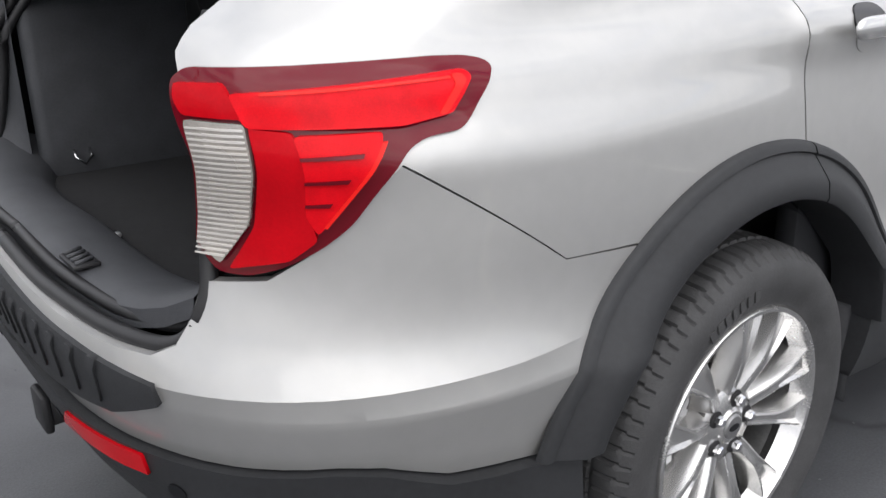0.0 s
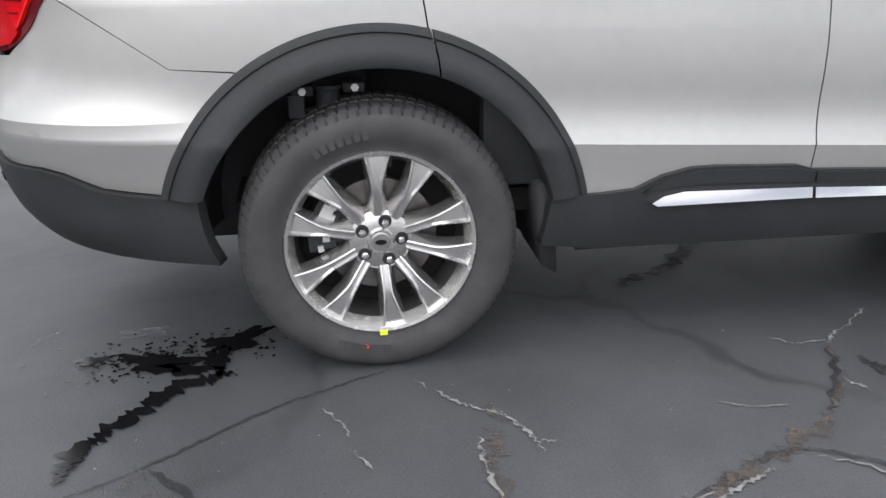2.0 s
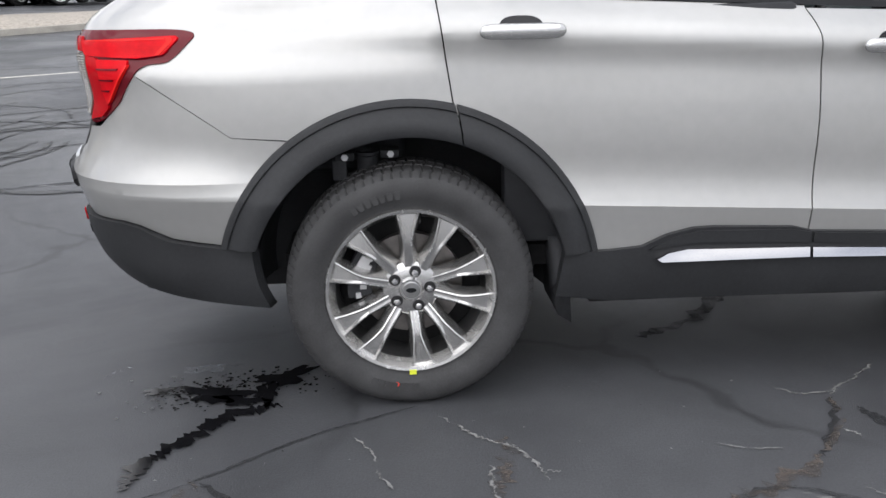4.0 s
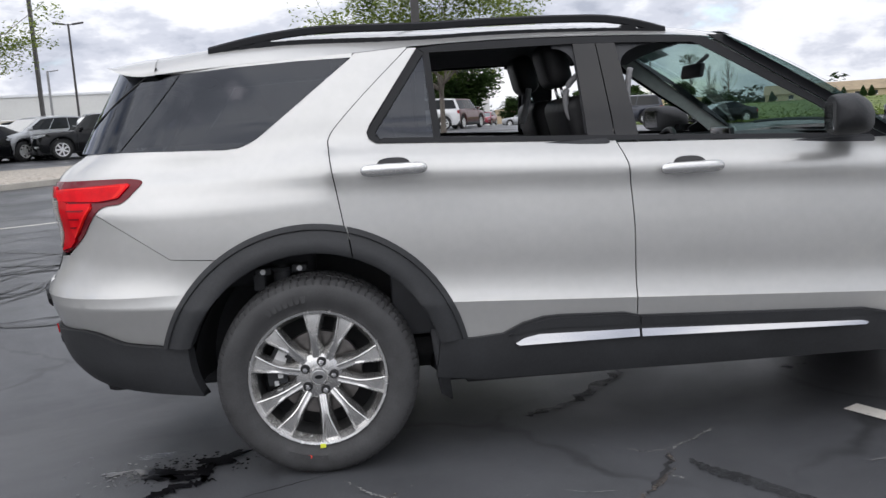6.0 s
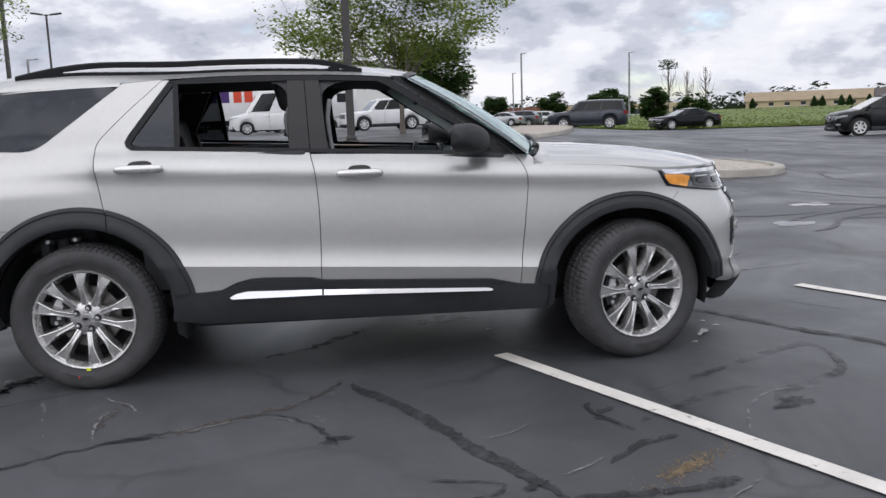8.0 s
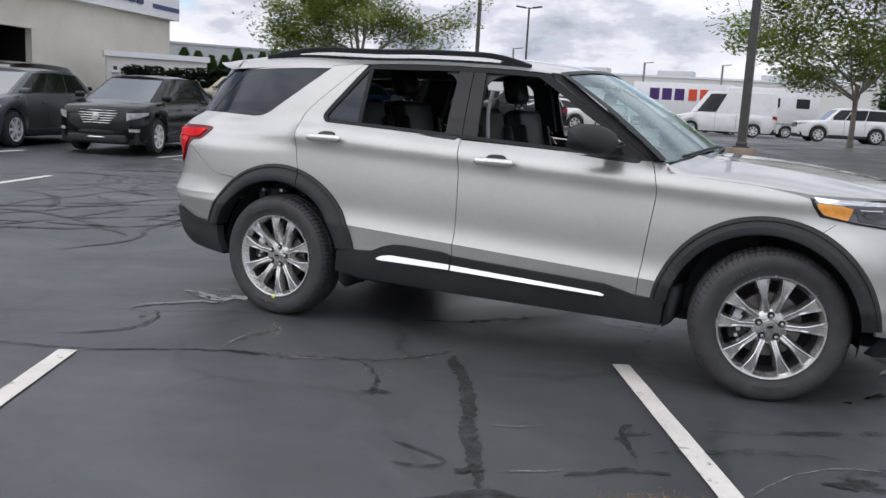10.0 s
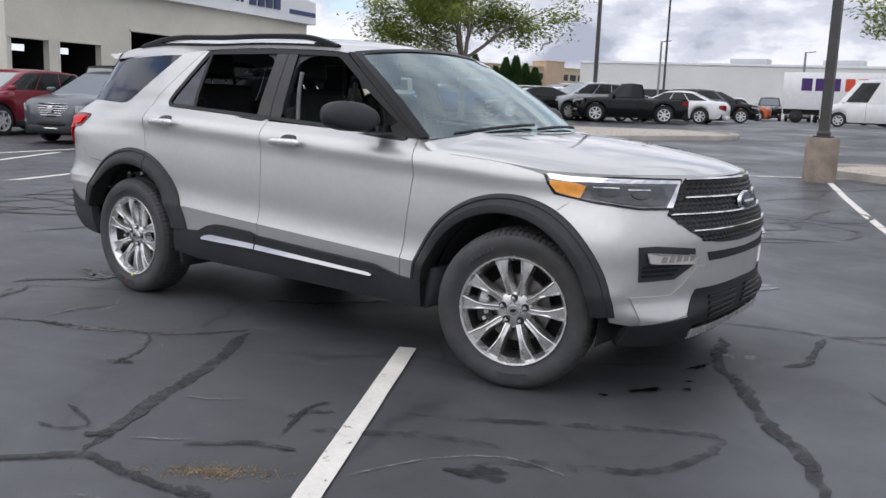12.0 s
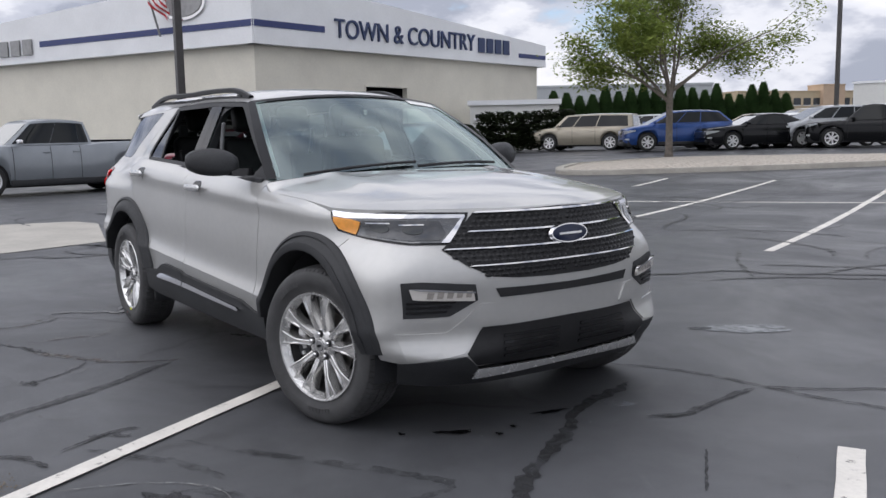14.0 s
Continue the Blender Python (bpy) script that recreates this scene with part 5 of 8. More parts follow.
# pale grey seat edges and belt, and the rounded linings of the door openings
for name, pts, rad, lb in (("seat_piping", [(1.132, -0.60, 1.485), (1.093, -0.60, 1.442), (1.082, -0.60, 1.379), (1.098, -0.60, 1.314), (1.14, -0.60, 1.247)], 0.013, "pale grey seat edging"), ("seat_piping", [(1.055, 0.10, 1.466), (1.038, 0.10, 1.381), (1.012, 0.10, 1.293)], 0.015, "pale grey seat edging"), ("seat_belt", [(1.335, -0.68, 1.50), (1.318, -0.69, 1.38), (1.34, -0.72, 1.20)], 0.013, "grey seat belt")):
    bm = bmesh.new()
    tube(bm, spline(pts, 5), rad, 8)
    part(name, bm, GREY_CLOTH, suv, lb)
for x0, x1 in ((1.02, 1.104), (1.44, 1.293)):
    cx, cz, rx, rz = x0, 1.515, x1 - x0, 0.080
    arc_ = [(cx + rx * math.cos(radians(a)), cz + rz * math.sin(radians(a))) for a in range(0, 91, 9)]
    side = 1.116 if x1 < 1.2 else 1.26
    trim("opening_lining", [(side, 1.25), (side, 1.612), (cx, 1.612)] + arc_[::-1] + [(x1 + (0.004 if x1 < 1.2 else 0.012), 1.25)], -0.012, CABIN, "black lining of the door opening")

# cargo bay
bm = bmesh.new()
box(bm, -1.02, -0.20, -0.60, 0.60, 0.70, 0.765, 0.01)
part("cargo_floor", bm, CARPET, suv, "black carpeted cargo floor")
for s in (-1, 1):
    bm = bmesh.new()
    box(bm, -0.88, 0.0, min(s * 0.57, s * 0.63), max(s * 0.57, s * 0.63), 0.70, 1.21, 0.03, 3)
    part("cargo_side_trim", bm, CARGO, suv, "black plastic cargo side trim")
    bm = bmesh.new()
    tube(bm, [(-0.80, s * 0.575, 0.83), (-0.80, s * 0.556, 0.81), (-0.78, s * 0.550, 0.792), (-0.76, s * 0.556, 0.81), (-0.76, s * 0.575, 0.83)], 0.005, 6)
    part("tie_down_ring", bm, CHROME, suv, "chrome tie-down ring")
bm = bmesh.new()
box(bm, -0.46, -0.40, -0.58, 0.58, 0.76, 1.22, 0.04, 3, None)
part("third_row_back", bm, LEATHER, suv, "black third-row backrests")
# opening: scuff plate, latch, seal
bm = bmesh.new()


def scuff(u, v):
    y = -0.672 + 1.344 * u
    k = abs(y) / 0.672
    x = skin(sr(max(abs(y), 0.01), 0.80), 0.80)[0] + tab(v, [0, 0.12, 0.3, 0.55, 0.8, 1.0], [0.036, 0.040, 0.065, 0.12, 0.19, 0.22])
    z = 0.806 - 0.014 * min(1.0, k * 1.6) + tab(v, [0, 0.12, 0.3, 0.55, 0.8, 1.0], [-0.02, 0.010, 0.024, 0.026, 0.002, -0.045]) + 0.06 * k ** 7
    return (x, y, z)


grid(bm, scuff, 24, 8)
bmesh.ops.recalc_face_normals(bm, faces=bm.faces[:])
part("scuff_plate", bm, CARGO, suv, "black plastic cargo scuff plate")
bm = bmesh.new()
box(bm, -1.068, -1.022, -0.345, -0.255, 0.823, 0.831, 0.003)
recess = part("latch_recess", bm, SEAL, suv, "black latch slot in the sill plate")
for i in range(4):
    bm = bmesh.new()
    tube(bm, [(-1.062, -0.335 + 0.022 * i, 0.833), (-1.030, -0.325 + 0.022 * i, 0.835)], 0.004, 6)
    part("latch_bar", bm, CARGO, recess)
bm = bmesh.new()
tube(bm, [(-0.93, -0.13, 0.768), (-0.925, -0.10, 0.775), (-0.90, -0.05, 0.775), (-0.895, -0.02, 0.768)], 0.006, 6)
part("floor_pull", bm, WHITE_ALLOY, suv, "small pull loop on the cargo floor")
bm = bmesh.new()
loop = [(-1.095, 0.0, 0.806), (-1.097, -0.19, 0.801), (-1.092, -0.32, 0.798), (-1.071, -0.49, 0.794), (-1.045, -0.59, 0.793), (-1.020, -0.645, 0.797), (-1.000, -0.675, 0.815), (-0.984, -0.688, 0.850), (-0.966, -0.685, 0.90), (-0.945, -0.655, 1.02), (-0.93, -0.625, 1.12), (-0.865, -0.59, 1.22), (-0.775, -0.56, 1.35), (-0.715, -0.53, 1.46), (-0.67, -0.42, 1.53), (-0.65, 0.0, 1.55)]
for inset, rad in ((-0.010, 0.014), (0.022, 0.012)):
    full = spline([(x + inset, y * (1 - 0.04 * inset / 0.026), z + inset * 0.35) for x, y, z in loop], 5)
    full = full + [(x, -y, z) for x, y, z in full[::-1][1:]]
    bm = bmesh.new()
    tube(bm, full, rad, 8)
    part("opening_seal", bm, SEAL, suv, "black rubber tailgate seal")

# dark jambs of the tailgate opening
def jamb(u, v):
    z = 0.80 + 0.42 * v
    s0 = tab(z, [0.80, 0.85, 0.90, 1.0, 1.1, 1.28], [-1.020, -1.000, -0.992, -0.998, -0.998, -0.975])
    a = Vector(skin(s0, z, -0.010))
    b = Vector((-0.90, -0.585, z))
    p = a.lerp(b, u)
    return (p.x + 0.02 * math.sin(u * math.pi), p.y + 0.012 * math.sin(u * math.pi), z)


bm = bmesh.new()
grid(bm, jamb, 8, 14)
bmesh.ops.recalc_face_normals(bm, faces=bm.faces[:])
mirrored(part("tailgate_jamb", bm, CARGO, suv, "dark tailgate jamb"))

# ---- the lot ----
def hill(x, y):
    """Height of the field, which rises beyond the lot."""
    d, a = math.hypot(x - 1, y + 5), math.degrees(math.atan2(y + 5, x - 1))
    return 0.06 + 1.1 * sm(d, 62.0, 185.0) * sm(a, 18.0, 35.0) * (1 - sm(a, 68.0, 77.0))


def gz(x, y):
    """Height of the lot, which rises gently to the far side."""
    return 0.80 * sm(y, 7.0, 32.0) * (1 - 0.93 * sm(x, 8.0, 22.0)) + 0.13 * sm(-x, 6.0, 14.0) * (1 - sm(y, 7, 32))


def asphalt(name):
    """Sealed asphalt: mottled, with faint darker sealed veins, scuffs and damp gloss."""
    m = material(name, (0.060, 0.062, 0.066), 0.46, bump=0.6, bump_scale=160)
    nt = m.node_tree
    b = nt.nodes["Principled BSDF"]
    tc = nt.nodes.new("ShaderNodeTexCoord")

    def noise(scale, detail, rough=0.55, warp=0.0):
        n = nt.nodes.new("ShaderNodeTexNoise")
        n.inputs["Scale"].default_value, n.inputs["Detail"].default_value, n.inputs["Roughness"].default_value, n.inputs["Distortion"].default_value = scale, detail, rough, warp
        nt.links.new(tc.outputs["Object"], n.inputs[0])
        return n

    def span(src, a, b_, c, d):
        r = nt.nodes.new("ShaderNodeMapRange")
        for k, v in enumerate((a, b_, c, d)):
            r.inputs[k + 1].default_value = v
        nt.links.new(src, r.inputs[0])
        return r.outputs[0]

    def calc(op, p, q):
        n = nt.nodes.new("ShaderNodeMath")
        n.operation = op
        for k, v in enumerate((p, q)):
            if isinstance(v, float):
                n.inputs[k].default_value = v
            else:
                nt.links.new(v, n.inputs[k])
        return n.outputs[0]
    broad = span(noise(0.32, 5, 0.6, 0.6).outputs[0], 0.32, 0.68, 0.74, 1.26)
    mid = span(noise(3.2, 6, 0.65, 0.4).outputs[0], 0.3, 0.7, 0.86, 1.14)
    grain = span(noise(140.0, 2).outputs[0], 0.3, 0.7, 0.84, 1.16)
    # sealed cracks: the edges of warped cells, here and there
    warp = nt.nodes.new("ShaderNodeVectorMath")
    warp.operation = "MULTIPLY_ADD"
    nt.links.new(noise(1.1, 5).outputs[1], warp.inputs[0])
    warp.inputs[1].default_value = (0.9, 0.9, 0.0)
    nt.links.new(tc.outputs["Object"], warp.inputs[2])
    cells = nt.nodes.new("ShaderNodeTexVoronoi")
    cells.voronoi_dimensions, cells.feature = "2D", "DISTANCE_TO_EDGE"
    cells.inputs["Scale"].default_value = 0.75
    nt.links.new(warp.outputs[0], cells.inputs[0])
    vein = span(cells.outputs["Distance"], 0.006, 0.030, 1.0, 0.0)
    where = span(noise(0.55, 3).outputs[0], 0.44, 0.58, 0.0, 1.0)
    dark = calc("SUBTRACT", 1.0, calc("MULTIPLY", calc("MULTIPLY", vein, where), 0.42))
    scuff_ = span(noise(0.9, 8, 0.72, 1.6).outputs[0], 0.60, 0.74, 1.0, 1.35)
    tone = calc("MULTIPLY", calc("MULTIPLY", calc("MULTIPLY", broad, mid), calc("MULTIPLY", grain, dark)), scuff_)
    mul = nt.nodes.new("ShaderNodeVectorMath")
    mul.operation = "SCALE"
    mul.inputs[0].default_value = (0.060, 0.062, 0.0665)
    nt.links.new(tone, mul.inputs["Scale"])
    nt.links.new(mul.outputs[0], b.inputs["Base Color"])
    nt.links.new(span(noise(0.45, 5, 0.6, 0.8).outputs[0], 0.33, 0.67, 0.30, 0.62), b.inputs["Roughness"])
    return m


ASPHALT = asphalt("sealed_asphalt")
bm = bmesh.new()
xs = [-2500, -900, -300, -120, -70] + [-50 + 2.0 * i for i in range(51)] + [70, 120, 300, 900, 2500]
ys = [-2500, -900, -300, -100, -40] + [-20 + 2.0 * i for i in range(41)] + [70, 90, 130, 300, 900, 2500]
gv = [[bm.verts.new((x, y, gz(x, y))) for y in ys] for x in xs]
for i in range(len(xs) - 1):
    for j in range(len(ys) - 1):
        bm.faces.new((gv[i][j], gv[i + 1][j], gv[i + 1][j + 1], gv[i][j + 1]))
tagged(part("ground", bm, ASPHALT), "dark sealed asphalt parking lot", "ground", kind="structure")

# ---- paint, cracks, sealant and stains on the lot ----
LINE_PAINT = material("worn_white_paint", (0.67, 0.64, 0.585), 0.65, vary=0.12, scale=3.5, bump=0.4, bump_scale=150)
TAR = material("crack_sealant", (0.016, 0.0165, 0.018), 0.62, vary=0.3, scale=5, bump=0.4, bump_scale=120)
CRACK_PALE = material("pale_crack_edge", (0.20, 0.20, 0.195), 0.8, vary=0.35, scale=30)
CRACK_DARK = material("faded_sealant", (0.028, 0.029, 0.031), 0.55, vary=0.4, scale=8)
WET = material("wet_oily_stain", (0.006, 0.006, 0.007), 0.13, vary=0.3, scale=12, rough_vary=0.10)
BROWN = material("brown_worn_patch", (0.088, 0.073, 0.063), 0.7, vary=0.3, scale=12)
SAND = material("spilled_sand", (0.20, 0.15, 0.09), 0.9, vary=0.5, scale=25, bump=0.9, bump_scale=90)
WATER = material("shallow_puddle", (0.05, 0.052, 0.056), 0.05, vary=0.2, scale=6)
# puddle colour made pale to paint in the reflected sky
SKY_SHEEN = material("pale_splash", (0.26, 0.28, 0.31), 0.25, vary=0.3, scale=16)
DAMP = material("pale_dried_puddle", (0.17, 0.18, 0.19), 0.35, vary=0.35, scale=10)
worn(LINE_PAINT, 14.0, 0.30, 0.40)
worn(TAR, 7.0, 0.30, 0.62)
worn(CRACK_DARK, 6.0, 0.30, 0.60)
worn(CRACK_PALE, 16.0, 0.38, 0.52)
worn(BROWN, 9.0, 0.40, 0.62)
worn(SKY_SHEEN, 12.0, 0.48, 0.72)
worn(DAMP, 5.0, 0.25, 0.55)
rng = random.Random(4)


def ribbon(bm, pts, width, rough=0.35, n=8, lift=0.004, taper=True):
    """A ragged band along a line on the ground."""
    line = spline([Vector((*p, 0)) for p in pts], n) if len(pts) > 2 else [tuple(Vector((*pts[0], 0)).lerp(Vector((*pts[1], 0)), i / n)) for i in range(n + 1)]
    line = [Vector(p) for p in line]
    prev = None
    amp = width * 1.2
    for i, p in enumerate(line):
        d = (line[min(i + 1, len(line) - 1)] - line[max(i - 1, 0)])
        if d.length < 1e-6:
            continue
        d.normalize()
        nrm = Vector((-d.y, d.x, 0))
        k = i / (len(line) - 1)
        end = min(1, k * 6 + 0.15, (1 - k) * 6 + 0.15) if taper else 1
        if taper:
            end *= 0.78 + 0.22 * math.sin(k * 17 + p.x * 5) * math.sin(k * 7 + p.y * 3)
        a = width * 0.5 * end * (1 + rng.uniform(-rough, rough))
        b = width * 0.5 * end * (1 + rng.uniform(-rough, rough))
        sh = nrm * rng.uniform(-amp, amp) * rough * 0.6
        q0, q1 = p + sh + nrm * a, p + sh - nrm * b
        row = [bm.verts.new((q.x, q.y, gz(q.x, q.y) + lift)) for q in (q0, q1)]
        if prev:
            bm.faces.new((prev[0], prev[1], row[1], row[0]))
        prev = row


def marks(name, label, mat, lines, lift=0.004, rough=0.35, n=8, category="ground mark", kind="structure", taper=True):
    for pts, w in lines:
        bm = bmesh.new()
        ribbon(bm, pts, w, rough, n, lift, taper)
        bmesh.ops.recalc_face_normals(bm, faces=bm.faces[:])
        if bm.faces and sum(f.normal.z for f in bm.faces) < 0:
            bmesh.ops.reverse_faces(bm, faces=bm.faces[:])
        tagged(part(name, bm, mat, smooth=False), label, category, kind=kind)


def patch(name, label, mat, x, y, rx, ry, turn=0.0, lift=0.005, rough=0.3, n=40, category="ground mark"):
    bm = bmesh.new()
    c = bm.verts.new((x, y, gz(x, y) + lift))
    ring = []
    ph = [rng.uniform(0, 6.28) for _ in range(6)]
    for i in range(n):
        a = 2 * math.pi * i / n
        f = 1 + rough * (0.5 * math.sin(3 * a + ph[0]) + 0.35 * math.sin(5 * a + ph[1]) + 0.3 * math.sin(9 * a + ph[2]) + 0.2 * rng.uniform(-1, 1))
        px, py = rx * f * math.cos(a), ry * f * math.sin(a)
        qx, qy = x + px * math.cos(turn) - py * math.sin(turn), y + px * math.sin(turn) + py * math.cos(turn)
        ring.append(bm.verts.new((qx, qy, gz(qx, qy) + lift)))
    for i in range(n):
        bm.faces.new((c, ring[i], ring[(i + 1) % n]))
    return tagged(part(name, bm, mat, smooth=False), label, category, kind="structure")


# stall lines, all in one direction
LD = Vector((0.47, -0.883, 0)).normalized()


def stall_line(x, y, length, w=0.10):
    n = 14
    pts = [(x + LD.x * length * i / n, y + LD.y * length * i / n) for i in range(n + 1)]
    marks("stall_line", "worn white painted stall line on the asphalt", LINE_PAINT, [(pts, w)], 0.0085, 0.018, 2, "road marking", taper=False)


stall_line(2.245, -0.745, 5.6)
stall_line(-0.355, -2.285, 5.2)
stall_line(4.80, 0.72, 5.6, 0.11)
marks("stall_line", "long white line across the aisle", LINE_PAINT, [([(-9.5, 8.3), (-5.2, 10.5), (-1.2, 12.5), (2.6, 14.4)], 0.11)], 0.005, 0.05, 8, "road marking", taper=False)
marks("stall_line", "white line across the stalls", LINE_PAINT, [([(-2.6, 16.1), (-0.6, 10.3), (0.85, 6.1)], 0.11), ([(-5.5, 16.0), (-3.1, 8.2)], 0.11), ([(-8.3, 15.4), (-5.6, 7.6)], 0.11), ([(0.7, 15.2), (3.6, 6.4)], 0.11), ([(-10.5, 12.3), (-9.9, 8.3)], 0.11), ([(-4.5, 3.3), (-5.4, 5.5)], 0.12), ([(-6.9, 6.4), (-6.2, 6.75)], 0.12), ([(-11.3, 3.5), (-12.0, 6.75)], 0.12), ([(-9.3, 1.9), (-11.2, 4.9)], 0.12), ([(-7.0, 1.2), (-8.1, 4.1)], 0.12)], 0.004, 0.05, 8, "road marking", taper=False)
# pale concrete slab by the pickups
SLAB = material("pale_concrete", (0.38, 0.36, 0.32), 0.8, vary=0.15, scale=1.5, bump=0.5, bump_scale=90)
bm = bmesh.new()
vs = [bm.verts.new((x, y, gz(x, y) + 0.008)) for x, y in ((-5.4, -1.4), (-4.9, -2.4), (-16, -4.2), (-17.0, -1.7), (-8.6, 0.95), (-6.0, 0.40))]
bm.faces.new(vs)
tagged(part("concrete_slab", bm, SLAB, smooth=False), "pale concrete slab set in the asphalt", "pavement", kind="structure")

# wet stain by the rear wheel
marks("wet_stain", "black wet trickle along a crack", WET, [([(-0.81, -1.39), (-0.805, -1.28), (-0.76, -1.21), (-0.715, -1.145), (-0.655, -1.07), (-0.59, -0.99), (-0.51, -0.95), (-0.43, -0.93)], 0.065)], 0.006, 0.40, 10)
for x, y, rx, ry, a in ((-0.66, -0.83, 0.105, 0.055, -0.3), (-0.86, -0.785, 0.05, 0.022, 0.1), (-0.44, -0.72, 0.10, 0.050, 0.6), (-0.49, -0.84, 0.035, 0.08, 0.1), (-0.57, -0.885, 0.08, 0.03, -0.3)):
    patch("wet_stain", "black wet stain on the asphalt", WET, x, y, rx, ry, a, 0.006, 0.55)
bm = bmesh.new()
for i in range(420):
    a, r = rng.uniform(0, 6.28), abs(rng.gauss(0, 1))
    cx, cy = ((-0.70, -0.81) if i % 3 else (-0.46, -0.74))
    x, y, s = cx + 0.14 * r * math.cos(a), cy + 0.075 * r * math.sin(a), rng.uniform(0.002, 0.008)
    bm.faces.new([bm.verts.new((x + s * math.cos(k * 1.05 + a) * rng.uniform(0.6, 1.2), y + s * math.sin(k * 1.05 + a), 0.0055)) for k in range(6)])
tagged(part("stain_specks", bm, WET, smooth=False), "black wet specks round the stain", "ground mark", kind="stuff")

marks("pale_crack", "thin pale crack in the asphalt", CRACK_PALE, [
    ([(0.07, -1.05), (0.15, -1.16), (0.21, -1.22), (0.285, -1.275), (0.33, -1.37), (0.35, -1.45)], 0.011), ([(0.285, -1.275), (0.27, -1.23), (0.255, -1.25)], 0.007),
    ([(0.20, -1.36), (0.195, -1.44), (0.20, -1.53), (0.22, -1.67), (0.265, -1.78)], 0.012), ([(0.35, -1.40), (0.39, -1.41)], 0.006),
    ([(1.18, -0.97), (1.25, -1.03), (1.355, -1.026)], 0.009), ([(1.34, -1.05), (1.40, -0.99), (1.48, -0.94), (1.60, -0.84)], 0.014),
    ([(1.27, -1.25), (1.31, -1.315)], 0.012), ([(0.99, -1.565), (1.08, -1.62), (1.145, -1.69), (1.20, -1.705), (1.265, -1.67), (1.255, -1.63), (1.17, -1.565)], 0.009),
    ([(0.66, -1.715), (0.73, -1.67), (0.79, -1.64), (0.87, -1.60)], 0.012), ([(-0.19, -1.16), (-0.145, -1.245), (-0.12, -1.31)], 0.008), ([(-0.12, -1.35), (-0.115, -1.385), (-0.075, -1.45)], 0.008),
    ([(1.98, -2.03), (2.09, -1.985), (2.20, -1.885)], 0.009), ([(2.22, -2.46), (2.31, -2.405), (2.43, -2.305)], 0.011), ([(2.0, -1.30), (2.2, -1.25)], 0.006),
    ([(0.86, -1.30), (0.95, -1.34), (1.05, -1.35)], 0.005), ([(3.10, -2.18), (3.17, -1.99), (3.26, -1.82), (3.48, -1.64), (3.77, -1.65)], 0.009), ([(0.58, -1.70), (0.70, -1.66)], 0.006),
    ([(2.45, -2.90), (2.72, -2.78), (2.95, -2.60)], 0.007)], 0.005, 0.9, 9)
marks("faded_seam", "faded dark seam in the asphalt", CRACK_DARK, [
    ([(-0.92, -1.50), (-0.735, -1.42), (-0.63, -1.36), (-0.50, -1.265), (-0.325, -1.14), (-0.15, -1.05), (0.01, -0.98)], 0.010), ([(-0.27, -2.20), (0.03, -1.97), (0.32, -1.79), (0.60, -1.70), (0.81, -1.585), (1.0, -1.53)], 0.034),
    ([(0.99, -1.55), (1.12, -1.61), (1.26, -1.80), (1.35, -2.0)], 0.026), ([(0.87, -0.53), (1.07, -0.39), (1.30, -0.16), (1.46, 0.05)], 0.07), ([(1.14, -1.40), (1.27, -1.22), (1.335, -1.06)], 0.03),
    ([(2.52, -1.90), (2.55, -1.80), (2.62, -1.72)], 0.05)], 0.004, 0.5)
marks("faded_seam", "broad dark seam in the asphalt", CRACK_DARK, [([(2.20, -2.66), (2.06, -2.40), (1.915, -2.13), (1.835, -1.94), (1.69, -1.65), (1.54, -1.39), (1.43, -1.25), (1.39, -1.13)], 0.080)], 0.0042, 0.16, 12)
FAINT = material("faint_old_sealant", (0.028, 0.029, 0.031), 0.50, vary=0.4, scale=7)
worn(FAINT, 6.0, 0.40, 0.78)
marks("faded_seam", "faint looping sealant band on the asphalt", FAINT, [
    ([(2.84, -1.56), (3.12, -1.40), (3.42, -1.21), (3.74, -1.02), (4.0, -0.88), (4.065, -1.05), (3.95, -1.38), (3.75, -1.53), (3.50, -1.67), (3.39, -1.81)], 0.070),
    ([(2.68, -1.95), (2.95, -1.765), (3.16, -1.645), (3.42, -1.56)], 0.070)], 0.0044, 0.2, 10)
marks("brown_patch", "brownish worn seam in the asphalt", BROWN, [
    ([(-0.63, -1.35), (-0.65, -1.43), (-0.60, -1.48), (-0.52, -1.52), (-0.46, -1.61), (-0.435, -1.74)], 0.060), ([(0.26, -1.20), (0.245, -1.36), (0.21, -1.48), (0.225, -1.62)], 0.048),
    ([(0.50, -1.76), (0.60, -1.72), (0.73, -1.645), (0.865, -1.575), (1.0, -1.50), (1.14, -1.40)], 0.062), ([(1.16, -1.38), (1.28, -1.22), (1.335, -1.06)], 0.028)], 0.0045, 0.6)
